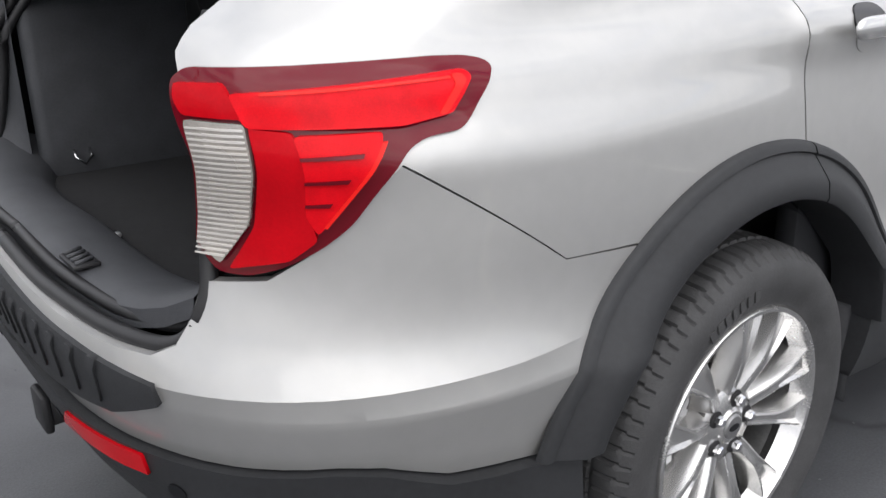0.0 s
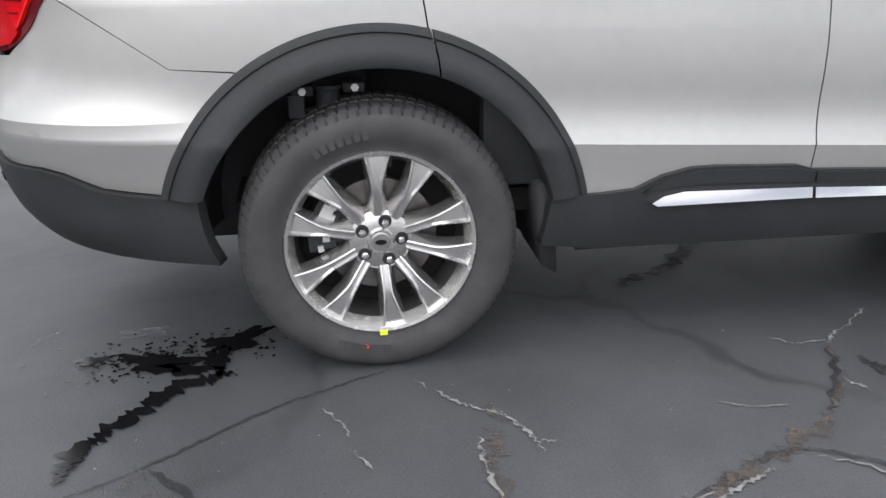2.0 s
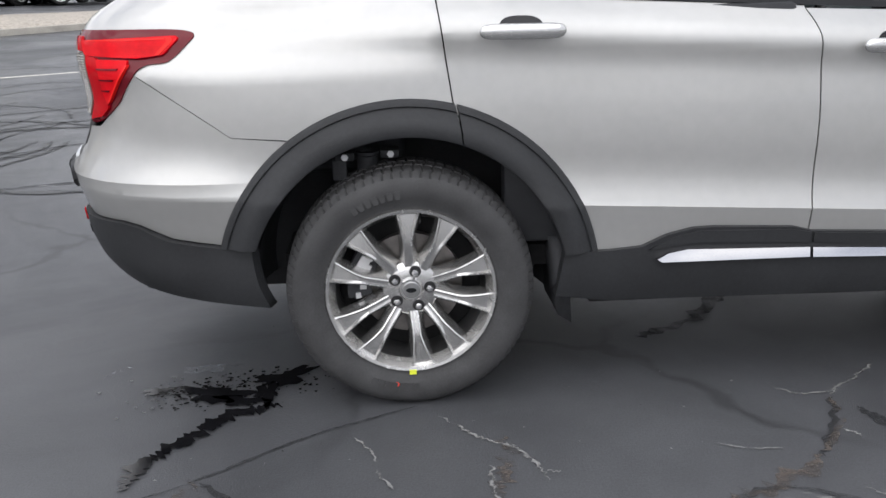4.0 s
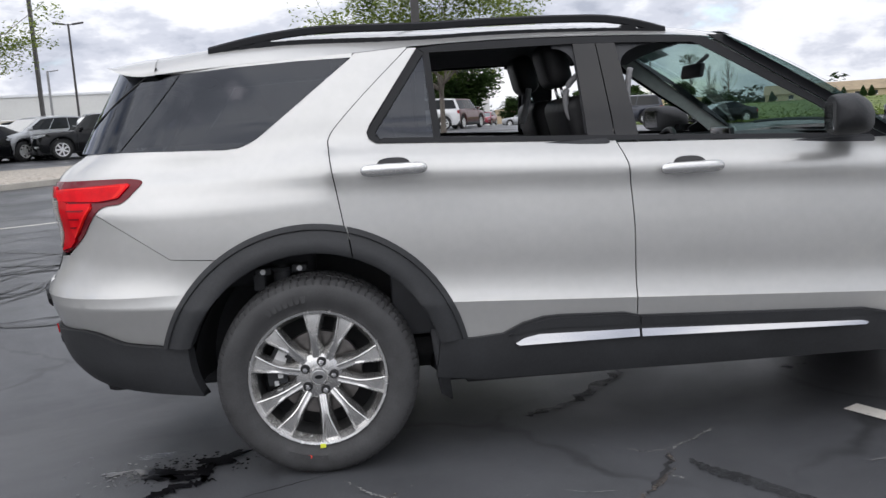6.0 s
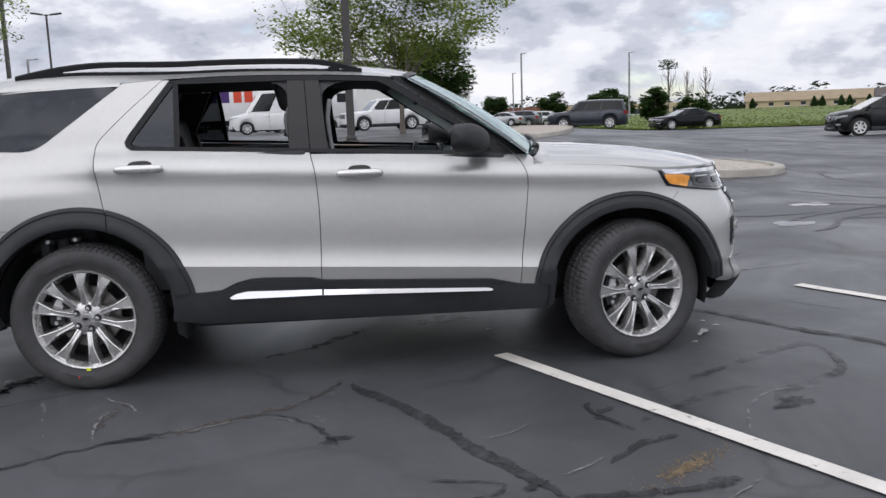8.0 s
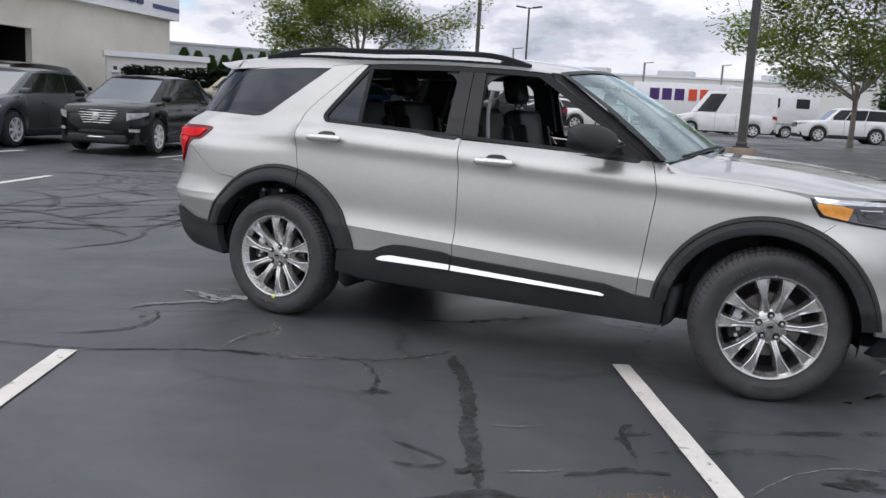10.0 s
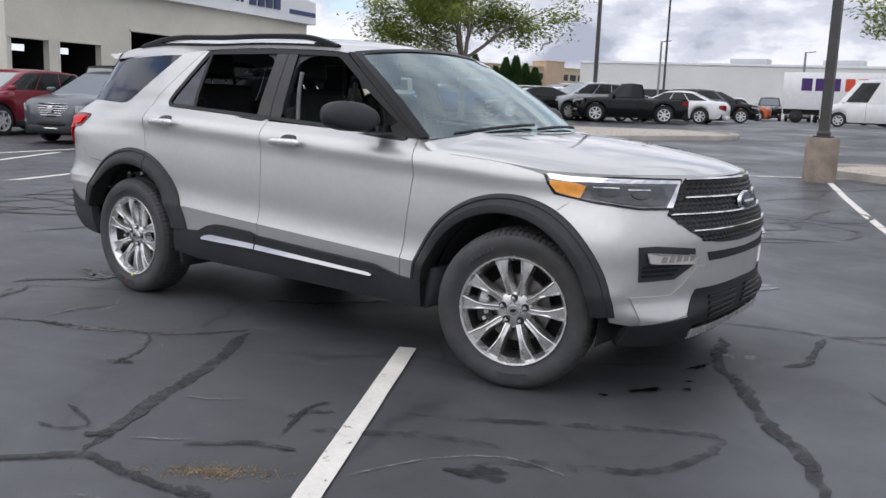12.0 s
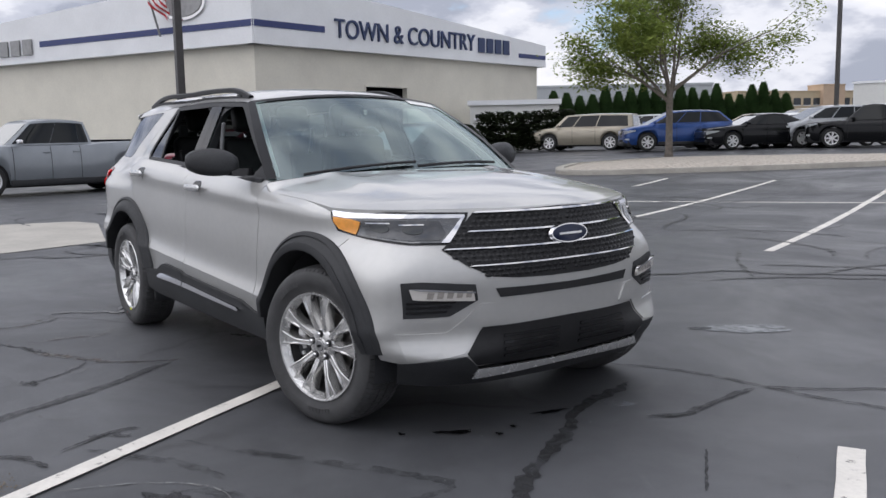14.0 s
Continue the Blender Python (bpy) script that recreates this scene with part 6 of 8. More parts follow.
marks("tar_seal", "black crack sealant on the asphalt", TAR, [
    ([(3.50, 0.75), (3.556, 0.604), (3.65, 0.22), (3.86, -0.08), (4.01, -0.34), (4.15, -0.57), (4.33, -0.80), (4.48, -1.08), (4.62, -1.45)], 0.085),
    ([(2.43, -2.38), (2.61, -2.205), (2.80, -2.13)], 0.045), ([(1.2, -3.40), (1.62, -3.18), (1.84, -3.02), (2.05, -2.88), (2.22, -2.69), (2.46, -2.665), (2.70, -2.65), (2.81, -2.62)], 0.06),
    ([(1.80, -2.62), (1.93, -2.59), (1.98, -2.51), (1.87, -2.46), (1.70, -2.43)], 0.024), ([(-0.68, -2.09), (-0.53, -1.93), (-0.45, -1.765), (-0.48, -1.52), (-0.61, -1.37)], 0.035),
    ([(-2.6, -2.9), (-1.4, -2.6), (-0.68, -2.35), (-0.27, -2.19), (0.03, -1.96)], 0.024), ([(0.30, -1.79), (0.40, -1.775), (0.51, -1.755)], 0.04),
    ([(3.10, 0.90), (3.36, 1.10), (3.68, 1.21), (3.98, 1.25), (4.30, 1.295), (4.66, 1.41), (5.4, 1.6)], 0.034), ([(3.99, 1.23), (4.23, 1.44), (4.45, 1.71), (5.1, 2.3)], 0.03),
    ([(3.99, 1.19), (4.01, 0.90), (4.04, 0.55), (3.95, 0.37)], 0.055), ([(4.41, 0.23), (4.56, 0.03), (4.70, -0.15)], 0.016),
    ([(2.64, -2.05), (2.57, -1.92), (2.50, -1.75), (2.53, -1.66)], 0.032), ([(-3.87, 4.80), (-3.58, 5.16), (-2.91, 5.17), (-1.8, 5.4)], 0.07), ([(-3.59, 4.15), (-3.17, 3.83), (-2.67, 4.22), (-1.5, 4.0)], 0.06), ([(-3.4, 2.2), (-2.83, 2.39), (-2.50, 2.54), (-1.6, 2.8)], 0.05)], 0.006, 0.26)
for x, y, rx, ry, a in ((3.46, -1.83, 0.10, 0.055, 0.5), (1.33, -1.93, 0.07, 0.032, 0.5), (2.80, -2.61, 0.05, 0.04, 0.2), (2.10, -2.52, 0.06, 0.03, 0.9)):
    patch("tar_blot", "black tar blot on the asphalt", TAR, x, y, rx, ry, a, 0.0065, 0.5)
for x, y, rx, ry, a in ((3.55, -0.51, 0.085, 0.020, 0.95), (3.61, 0.05, 0.085, 0.018, 1.3), (3.42, -0.72, 0.02, 0.012, 0.2), (3.70, -0.36, 0.02, 0.014, 0.2), (3.66, -0.24, 0.016, 0.01, 0.4)):
    patch("wet_stain", "small black wet drip under the bumper", WET, x, y, rx, ry, a, 0.0095, 0.5)
far = []
for i in range(175):
    x, y = rng.uniform(-9, 12), rng.uniform(3.4, 17)
    if rng.random() < 0.35:
        x, y = rng.uniform(-8, -1.5), rng.uniform(-2, 6)
    if (x + 9.5) ** 2 + (y - 18) ** 2 < 12:
        continue
    a = rng.choice((0.2, 1.1, 2.6)) + rng.uniform(-0.5, 0.5)
    pts = [(x, y)]
    for k in range(rng.randint(2, 5)):
        a += rng.uniform(-0.7, 0.7)
        pts.append((pts[-1][0] + math.cos(a) * rng.uniform(0.4, 0.9), pts[-1][1] + math.sin(a) * rng.uniform(0.4, 0.9)))
    if not any(px_ > -2.6 and py_ < 2.2 for px_, py_ in pts):
        far.append((pts, rng.uniform(0.045, 0.11)))
TAR_FAR = material("thick_crack_sealant", (0.013, 0.0135, 0.015), 0.42, vary=0.3, scale=5, bump=0.4, bump_scale=120)
worn(TAR_FAR, 4.0, 0.34, 0.48)
marks("tar_seal", "black crack sealant on the asphalt", TAR_FAR, far, 0.006, 0.35, 5)
patch("dried_puddle", "pale drying puddle on the asphalt", DAMP, 3.10, 2.40, 0.32, 0.13, 0.866, 0.004, 0.15)
patch("dried_puddle", "small dark puddle on the asphalt", TAR, 2.90, 2.17, 0.08, 0.03, 0.866, 0.007, 0.2)
# pale puddles carry the sky's reflection in their colour; WATER ones mirror it
patch("puddle", "shallow puddle reflecting the sky", SKY_SHEEN, -0.72, -0.62, 0.10, 0.035, 0.1, 0.004, 0.4)
patch("puddle", "shallow puddle reflecting the sky", SKY_SHEEN, -1.02, -0.62, 0.06, 0.03, 0.4, 0.004, 0.5)
patch("puddle", "shallow puddle under the car", SKY_SHEEN, 2.02, 0.20, 0.24, 0.10, 0.1, 0.004, 0.5)
patch("puddle", "small puddle under the car", SKY_SHEEN, 2.30, -0.12, 0.07, 0.04, 0.2, 0.004, 0.4)
patch("puddle", "small puddle by the front wheel", SKY_SHEEN, 3.72, 0.42, 0.10, 0.05, 0.6, 0.004, 0.4)
patch("puddle", "shallow puddle reflecting the sky", WATER, 6.5, 4.12, 0.25, 0.20, 0.1, 0.004, 0.3)
patch("puddle", "shallow puddle reflecting the sky", WATER, 7.7, 5.95, 0.30, 0.20, 0.1, 0.004, 0.3)
patch("puddle", "dark wet strip beside the stalls", WET, -9.6, 1.9, 0.9, 0.14, 0.55, 0.010, 0.3)
patch("puddle", "dark wet strip on the lot", WET, -4.7, 0.5, 0.28, 0.07, 0.5, 0.005, 0.3)
bm = bmesh.new()
for i in range(700):
    a, r = rng.uniform(0, 6.28), abs(rng.gauss(0, 0.62))
    x, y, s = 2.71 + 0.17 * r * math.cos(a) * 1.1 + 0.07 * r * math.sin(a), -2.46 + 0.13 * r * math.sin(a) + 0.10 * r * math.cos(a), rng.uniform(0.002, 0.006)
    c = [bm.verts.new((x + s * math.cos(k * 2.1 + a), y + s * math.sin(k * 2.1 + a), 0.003)) for k in range(3)] + [bm.verts.new((x, y, 0.003 + s))]
    for k in range(3):
        bm.faces.new((c[k], c[(k + 1) % 3], c[3]))
tagged(part("sand_grains", bm, SAND, smooth=False), "loose tan sand grains on the asphalt", "sand", kind="stuff")
bm = bmesh.new()
for i in range(500):
    x, y, s = rng.uniform(-2.5, 6), rng.uniform(-3.5, 2.5), rng.uniform(0.0015, 0.005)
    a = rng.uniform(0, 6.28)
    c = [bm.verts.new((x + s * math.cos(k * 2.1 + a), y + s * math.sin(k * 2.1 + a), 0.001)) for k in range(3)] + [bm.verts.new((x, y, s))]
    for k in range(3):
        bm.faces.new((c[k], c[(k + 1) % 3], c[3]))
tagged(part("grit", bm, CRACK_PALE, smooth=False), "scattered pale grit on the asphalt", "grit", kind="stuff")

# ---- parked vehicles ----
def paint(name, col, metal=0.35):
    return material(name, col, 0.30, metal, coat=0.55, vary=0.06, scale=3.0)


P_GREY = paint("grey_blue_paint", (0.070, 0.077, 0.087))
P_STONE = paint("pale_grey_paint", (0.24, 0.26, 0.28))
P_RED = paint("red_paint", (0.21, 0.005, 0.022), 0.2)
P_MAROON = paint("maroon_paint", (0.07, 0.012, 0.014))
P_BLUE = paint("blue_paint", (0.012, 0.055, 0.22))
P_BLACK = material("black_paint", (0.004, 0.0045, 0.0055), 0.13, spec=0.32, vary=0.06, scale=3.0)
P_NAVY = paint("dark_navy_paint", (0.014, 0.018, 0.03))
P_WHITE = paint("white_paint", (0.72, 0.72, 0.72), 0.0)
P_SILVER = paint("pale_silver_paint", (0.42, 0.43, 0.44), 0.6)
P_TAN = paint("champagne_paint", (0.30, 0.27, 0.21), 0.5)
P_ORANGE = paint("orange_paint", (0.55, 0.10, 0.02), 0.0)
CAR_GLASS = material("car_window_glass", (0.008, 0.010, 0.011), 0.05, spec=0.28)
# front and rear glass: base colour lightened to add reflected sky
CAR_SKY_GLASS = material("car_windshield_glass", (0.085, 0.10, 0.10), 0.05, spec=1.0, coat=1.0)
CAR_TYRE = material("old_tyre", (0.02, 0.02, 0.02), 0.75, vary=0.3, scale=6)
CAR_RIM = material("car_rim", (0.74, 0.74, 0.74), 0.30, 0.35, vary=0.2, scale=15)
LAMP_CLEAR = material("clear_lamp", (0.74, 0.76, 0.78), 0.18, 0.2, vary=0.3, scale=14)
LAMP_RED = material("red_lamp", (0.45, 0.01, 0.012), 0.12, coat=1.0)


def lerp(a, b, t):
    return a + (b - a) * t


# each kind: length, width, height, wheel radius, axles from the middle, low body top line, roof line and pillars
KINDS = {
    "suv": dict(L=4.7, W=1.9, H=1.70, r=0.365, ax=(1.42, -1.36), deck=[(2.35, 0.64), (2.32, 0.82), (2.22, 0.93), (1.95, 1.00), (1.40, 1.08), (1.0, 1.12), (-2.05, 1.17), (-2.30, 1.10), (-2.35, 0.75)], base=(1.42, -2.26), roof=(0.38, -1.66), cuts=(0.22, -0.78)),
    "big_suv": dict(L=5.1, W=2.0, H=1.88, r=0.39, ax=(1.52, -1.42), deck=[(2.55, 0.85), (2.45, 1.05), (1.40, 1.14), (1.10, 1.17), (-2.35, 1.20), (-2.52, 1.15), (-2.55, 0.75)], base=(1.22, -2.48), roof=(0.55, -2.30), cuts=(0.25, -0.80)),
    "wagon": dict(L=5.1, W=1.95, H=1.72, r=0.37, ax=(1.50, -1.45), deck=[(2.55, 0.80), (2.48, 0.98), (1.55, 1.06), (1.25, 1.08), (-2.40, 1.08), (-2.52, 1.05), (-2.55, 0.75)], base=(1.32, -2.48), roof=(0.75, -2.38), cuts=(0.35, -0.75)),
    "sedan": dict(L=4.9, W=1.85, H=1.45, r=0.335, ax=(1.45, -1.38), deck=[(2.45, 0.68), (2.30, 0.84), (1.25, 0.95), (1.0, 0.97), (-1.55, 1.0), (-2.25, 0.99), (-2.45, 0.80)], base=(1.12, -1.85), roof=(0.25, -0.95), cuts=(0.02, -0.85)),
    "pickup": dict(L=4.75, W=1.78, H=1.66, r=0.36, ax=(1.42, -1.38), deck=[(2.36, 0.78), (2.28, 0.96), (1.15, 1.02), (0.9, 1.04), (-0.62, 1.04), (-0.64, 1.00), (-2.34, 1.00), (-2.37, 0.70)], base=(0.98, -0.58), roof=(0.42, -0.45), cuts=(-0.30,)),
    "crew_pickup": dict(L=5.9, W=2.03, H=1.95, r=0.41, ax=(1.85, -1.83), deck=[(2.95, 0.98), (2.85, 1.18), (1.60, 1.26), (1.30, 1.28), (-0.92, 1.30), (-0.95, 1.33), (-2.88, 1.36), (-2.95, 0.85)], base=(1.38, -0.86), roof=(0.70, -0.72), cuts=(0.32, -0.45)),
    "van": dict(L=5.6, W=2.05, H=2.55, r=0.36, ax=(1.85, -1.55), deck=[(2.80, 0.80), (2.70, 1.05), (2.05, 1.20), (1.85, 1.25), (-2.72, 1.28), (-2.78, 1.20), (-2.80, 0.60)], base=(1.95, -2.76), roof=(1.05, -2.72), cuts=(0.55, -0.6)),
}


def vehicle(kind, mat, x, y, heading, label, category="car", group="parked vehicles", rim=None, windows=True, roof_mat=None):
    k = KINDS[kind]
    L, W, H, r = k["L"], k["W"], k["H"], k["r"]
    hw = W / 2
    car = thing("parked_" + {"suv": "suv", "big_suv": "suv", "wagon": "wagon", "sedan": "sedan", "pickup": "pickup", "crew_pickup": "pickup", "van": "van"}[kind], label, category, pose(x, y, gz(x, y), 0, 0, heading), group)
    deck = k["deck"]
    zb = r * 0.72
    def side_w(xx):
        t = min(1.0, abs(xx) / (L / 2))
        return hw * (1 - 0.02 * t ** 2 - 0.09 * t ** 7 - 0.27 * t ** 24)
    # low body, with the wheel arches cut out
    bm = bmesh.new()
    xs_ = [p[0] for p in deck][::-1]
    zs_ = [p[1] for p in deck][::-1]
    st = sorted(set([lerp(-L / 2, L / 2, i / 44) for i in range(45)] + [sg * L / 2 * f for sg in (-1, 1) for f in (0.93, 0.965, 0.98, 0.992)] + [a + d * r for a in k["ax"] for d in (-1.22, -1.1, -0.8, -0.4, 0, 0.4, 0.8, 1.1, 1.22)]))
    rows = []
    for xx in st:
        t = abs(xx) / (L / 2)
        w = side_w(xx)
        top = float(np.interp(xx, xs_, zs_))
        low = zb + 0.10 * max(0, t - 0.86) / 0.14
        for a in k["ax"]:
            d = abs(xx - a)
            if d < r * 1.2:
                low = max(low, r + math.sqrt(max(0.0, (r * 1.2) ** 2 - d * d)))
        low = min(low, top - 0.08)
        mid = low + (top - low) * 0.45
        rows.append([bm.verts.new(p) for p in ((xx, -w * 0.93, low), (xx, -w, lerp(low, top, 0.25)), (xx, -w * 1.0, mid), (xx, -w * 0.985, lerp(low, top, 0.78)), (xx, -w * 0.93, lerp(low, top, 0.96)), (xx, -w * 0.86, top), (xx, 0, top + 0.025), (xx, w * 0.86, top), (xx, w * 0.93, lerp(low, top, 0.96)), (xx, w * 0.985, lerp(low, top, 0.78)), (xx, w, mid), (xx, w, lerp(low, top, 0.25)), (xx, w * 0.93, low))])
    for a, b in zip(rows, rows[1:]):
        for j in range(12):
            bm.faces.new((a[j], a[j + 1], b[j + 1], b[j]))
    bm.faces.new(rows[0])
    bm.faces.new(rows[-1])
    bmesh.ops.recalc_face_normals(bm, faces=bm.faces[:])
    part("body", bm, mat, car, sharp=0.7)
    bm = bmesh.new()
    box(bm, -L / 2 + 0.12, L / 2 - 0.12, -hw * 0.86, hw * 0.86, zb * 0.75, zb + 0.25, 0.03)
    for a in k["ax"]:
        box(bm, a - r * 1.15, a + r * 1.15, -hw * 0.90, hw * 0.90, r, r * 2.1)
    part("underside", bm, DARK, car)
    # cabin
    b0, b1 = k["base"]
    r0, r1 = k["roof"]

    def cab(u, v):
        """u runs front to back over the cabin's length, v from belt to roof."""
        xb, xr = lerp(b0, b1, u), lerp(r0, r1, u)
        zb_ = float(np.interp(xb, xs_, zs_)) - 0.01
        zr_ = H - 0.05 - 0.05 * (2 * u - 1) ** 2
        wb, wr = hw * 0.90, hw * 0.73
        taper = 1 - 0.10 * (abs(2 * u - 1) ** 6)
        return (lerp(xb, xr, v), lerp(wb, wr, v) * taper, lerp(zb_, zr_, v))
    bm = bmesh.new()
    nu = 16
    rows = []
    for i in range(nu + 1):
        u = i / nu
        p0, p1, p2 = cab(u, 0), cab(u, 0.5), cab(u, 1)
        top = (p2[0], p2[1] * 0.55, p2[2] + 0.035)
        rows.append([bm.verts.new(q) for q in ((p0[0], -p0[1], p0[2]), (p1[0], -p1[1], p1[2]), (p2[0], -p2[1], p2[2]), (top[0], -top[1], top[2]), (top[0], 0, top[2] + 0.015), (top[0], top[1], top[2]), p2, p1, p0)])
    for a, b in zip(rows, rows[1:]):
        for j in range(8):
            bm.faces.new((a[j], a[j + 1], b[j + 1], b[j]))
    for q in (rows[0], rows[-1]):
        bm.faces.new((q[0], q[1], q[7], q[8]))
        bm.faces.new((q[1], q[2], q[6], q[7]))
        bm.faces.new(q[2:7])
    bmesh.ops.recalc_face_normals(bm, faces=bm.faces[:])
    part("cab", bm, roof_mat or mat, car, sharp=0.7)
    # panes, standing just proud of the cabin
    def side_pane(ua, ub, name):
        for s in (-1, 1):
            bm2 = bmesh.new()
            grid(bm2, lambda u, v: (lambda p: (p[0], s * (p[1] + 0.006), p[2]))(cab(lerp(ua, ub, u), 0.06 + 0.84 * v)), 6, 3)
            bmesh.ops.recalc_face_normals(bm2, faces=bm2.faces[:])
            part(name, bm2, CAR_GLASS, car)
    if windows:
        us = [0.05] + [(b0 - c) / (b0 - b1) for c in k["cuts"]] + [0.95]
        for i, (ua, ub) in enumerate(zip(us, us[1:])):
            side_pane(ua + (0.002 if kind == "crew_pickup" else 0.007), ub - (0.002 if kind == "crew_pickup" else 0.007), "side_window")
    else:
        side_pane(0.07, (b0 - k["cuts"][0]) / (b0 - b1), "side_window")
    for u, sg, nm in ((0.0, 1, "windshield"), (1.0, -1, "rear_window")):
        bm2 = bmesh.new()

        def wp(a, v):
            p = cab(u, 0.04 + 0.90 * v)
            return (p[0] + sg * 0.014, p[1] * (2 * a - 1) * 0.93, p[2])
        grid(bm2, wp, 6, 4)
        bmesh.ops.recalc_face_normals(bm2, faces=bm2.faces[:])
        part(nm, bm2, CAR_SKY_GLASS, car)
    # wheels
    for a in k["ax"]:
        for s in (-1, 1):
            bm2 = bmesh.new()
            lathe(bm2, [(r * 0.66, s * 0.03), (r * 0.70, 0.0), (r * 0.93, s * 0.01), (r, s * 0.05), (r, s * 0.19), (r * 0.8, s * 0.23)], 36, centre=(a, -s * (hw - 0.02), r))
            bmesh.ops.recalc_face_normals(bm2, faces=bm2.faces[:])
            w = part("wheel", bm2, CAR_TYRE, car, "black tyre on an alloy rim")
            bm2 = bmesh.new()
            c = (a, -s * (hw - 0.02), r)
            lathe(bm2, [(r * 0.70, s * 0.002), (r * 0.62, s * 0.008), (r * 0.60, s * 0.06)], 30, centre=c)
            lathe(bm2, [(0.001, s * 0.015), (r * 0.2, s * 0.02), (r * 0.22, s * 0.05)], 20, centre=c)
            for i in range(7):
                an = 2 * math.pi * i / 7
                m = Matrix.Translation(c) @ Matrix.Rotation(an, 4, "Y")
                box(bm2, r * 0.1, r * 0.64, min(s * 0.008, s * 0.05), max(s * 0.008, s * 0.05), -r * 0.085, r * 0.085, 0, 1, m)
            bmesh.ops.recalc_face_normals(bm2, faces=bm2.faces[:])
            part("rim", bm2, rim or CAR_RIM, w, smooth=False)
            bm2 = bmesh.new()
            lathe(bm2, [(0.001, s * 0.09), (r * 0.66, s * 0.09)], 24, centre=c)
            part("wheel_dark", bm2, DARK, w)
    # lamps, grille, bumpers, mirrors
    zf = float(np.interp(L / 2 - 0.10, xs_, zs_))
    for s in (-1, 1):
        bm2 = bmesh.new()

        def lamp_pt(u, v):
            xx = L / 2 - 0.012 - 0.42 * (1 - u) ** 1.6
            tall = 0.055 + 0.10 * u
            return (xx + 0.010 * u, s * (side_w(xx) * 0.985 + 0.022), zf - 0.055 + 0.035 * (1 - u) - tall * v)
        grid(bm2, lamp_pt, 12, 3)
        bmesh.ops.solidify(bm2, geom=bm2.faces[:], thickness=0.012)
        bmesh.ops.recalc_face_normals(bm2, faces=bm2.faces[:])
        part("headlamp", bm2, LAMP_CLEAR, car)
        bm2 = bmesh.new()
        grid(bm2, lambda u, v: (L / 2 - 0.03 - 0.14 * (1 - u), s * (side_w(L / 2 - 0.03 - 0.14 * (1 - u)) + 0.008), zb + 0.26 - 0.06 * v), 5, 2)
        bmesh.ops.solidify(bm2, geom=bm2.faces[:], thickness=0.012)
        bmesh.ops.recalc_face_normals(bm2, faces=bm2.faces[:])
        part("fog_lamp", bm2, LAMP_CLEAR, car)
        zr = float(np.interp(-L / 2 + 0.08, xs_, zs_))
        bm2 = bmesh.new()

        def tail_pt(u, v):
            xx = -L / 2 + 0.012 + 0.26 * (1 - u) ** 1.5
            return (xx - 0.008 * u, s * (side_w(xx) * 0.985 + 0.008), zr - 0.04 - (0.16 + 0.10 * u) * v)
        grid(bm2, tail_pt, 10, 3)
        bmesh.ops.solidify(bm2, geom=bm2.faces[:], thickness=0.012)
        bmesh.ops.recalc_face_normals(bm2, faces=bm2.faces[:])
        part("tail_lamp", bm2, LAMP_RED, car)
        bm2 = bmesh.new()
        xm = b0 - 0.30
        zm = float(np.interp(xm, xs_, zs_))
        box(bm2, xm - 0.04, xm + 0.08, min(s * hw * 0.93, s * (hw + 0.13)), max(s * hw * 0.93, s * (hw + 0.13)), zm + 0.01, zm + 0.13, 0.035, 3)
        part("door_mirror", bm2, CHROME if kind == "crew_pickup" else mat, car)
    if kind == "suv":
        # hexagonal chrome-edged grille, bowed with the nose
        hexa = [(-0.46, 0.10), (-0.54, -0.04), (-0.42, -0.20), (0.42, -0.20), (0.54, -0.04), (0.46, 0.10)]
        zg = zf - 0.12

        def nose(y, z, out):
            return (L / 2 - 0.035 - 0.16 * (y / hw) ** 2 * 1.6 - 0.25 * max(0.0, z) + out, y, zg + z)
        for grow, name, m_, out in ((1.10, "grille_surround", CHROME, 0.030), (1.0, "grille", DARK, 0.042)):
            bm2 = bmesh.new()
            ring = [Vector((y * hw * (1 + (grow - 1) * 0.8), z * grow)) for y, z in hexa]
            ring = [ring[i].lerp(ring[(i + 1) % 6], f / 4) for i in range(6) for f in range(4)]
            front = [bm2.verts.new(nose(q.x, q.y, out)) for q in ring]
            rear = [bm2.verts.new(nose(q.x, q.y, out - 0.07)) for q in ring]
            mid = bm2.verts.new(nose(0, -0.05, out))
            for i in range(len(ring)):
                j = (i + 1) % len(ring)
                bm2.faces.new((front[i], front[j], mid))
                bm2.faces.new((front[i], rear[i], rear[j], front[j]))
            bmesh.ops.recalc_face_normals(bm2, faces=bm2.faces[:])
            part(name, bm2, m_, car)
        for z in (0.05, 0.0, -0.05, -0.10, -0.15):
            wz = hw * tab(z, [-0.20, -0.04, 0.10], [0.40, 0.52, 0.44])
            bm2 = bmesh.new()
            tube(bm2, [nose(wz * q, z, 0.050) for q in (-1, -0.6, -0.3, 0, 0.3, 0.6, 1)], 0.011, 6)
            part("grille_bar", bm2, CHROME, car)
        bm2 = bmesh.new()
        lathe(bm2, [(0.001, -0.012), (0.075, -0.010), (0.085, 0.006)], 24, centre=nose(0, -0.02, 0.07))
        bmesh.ops.transform(bm2, matrix=Matrix.Translation(nose(0, -0.02, 0.07)) @ Matrix.Rotation(radians(90), 4, "Z") @ Matrix.Translation(-Vector(nose(0, -0.02, 0.07))), verts=bm2.verts[:])
        part("badge", bm2, CHROME, car)
        bm2 = bmesh.new()
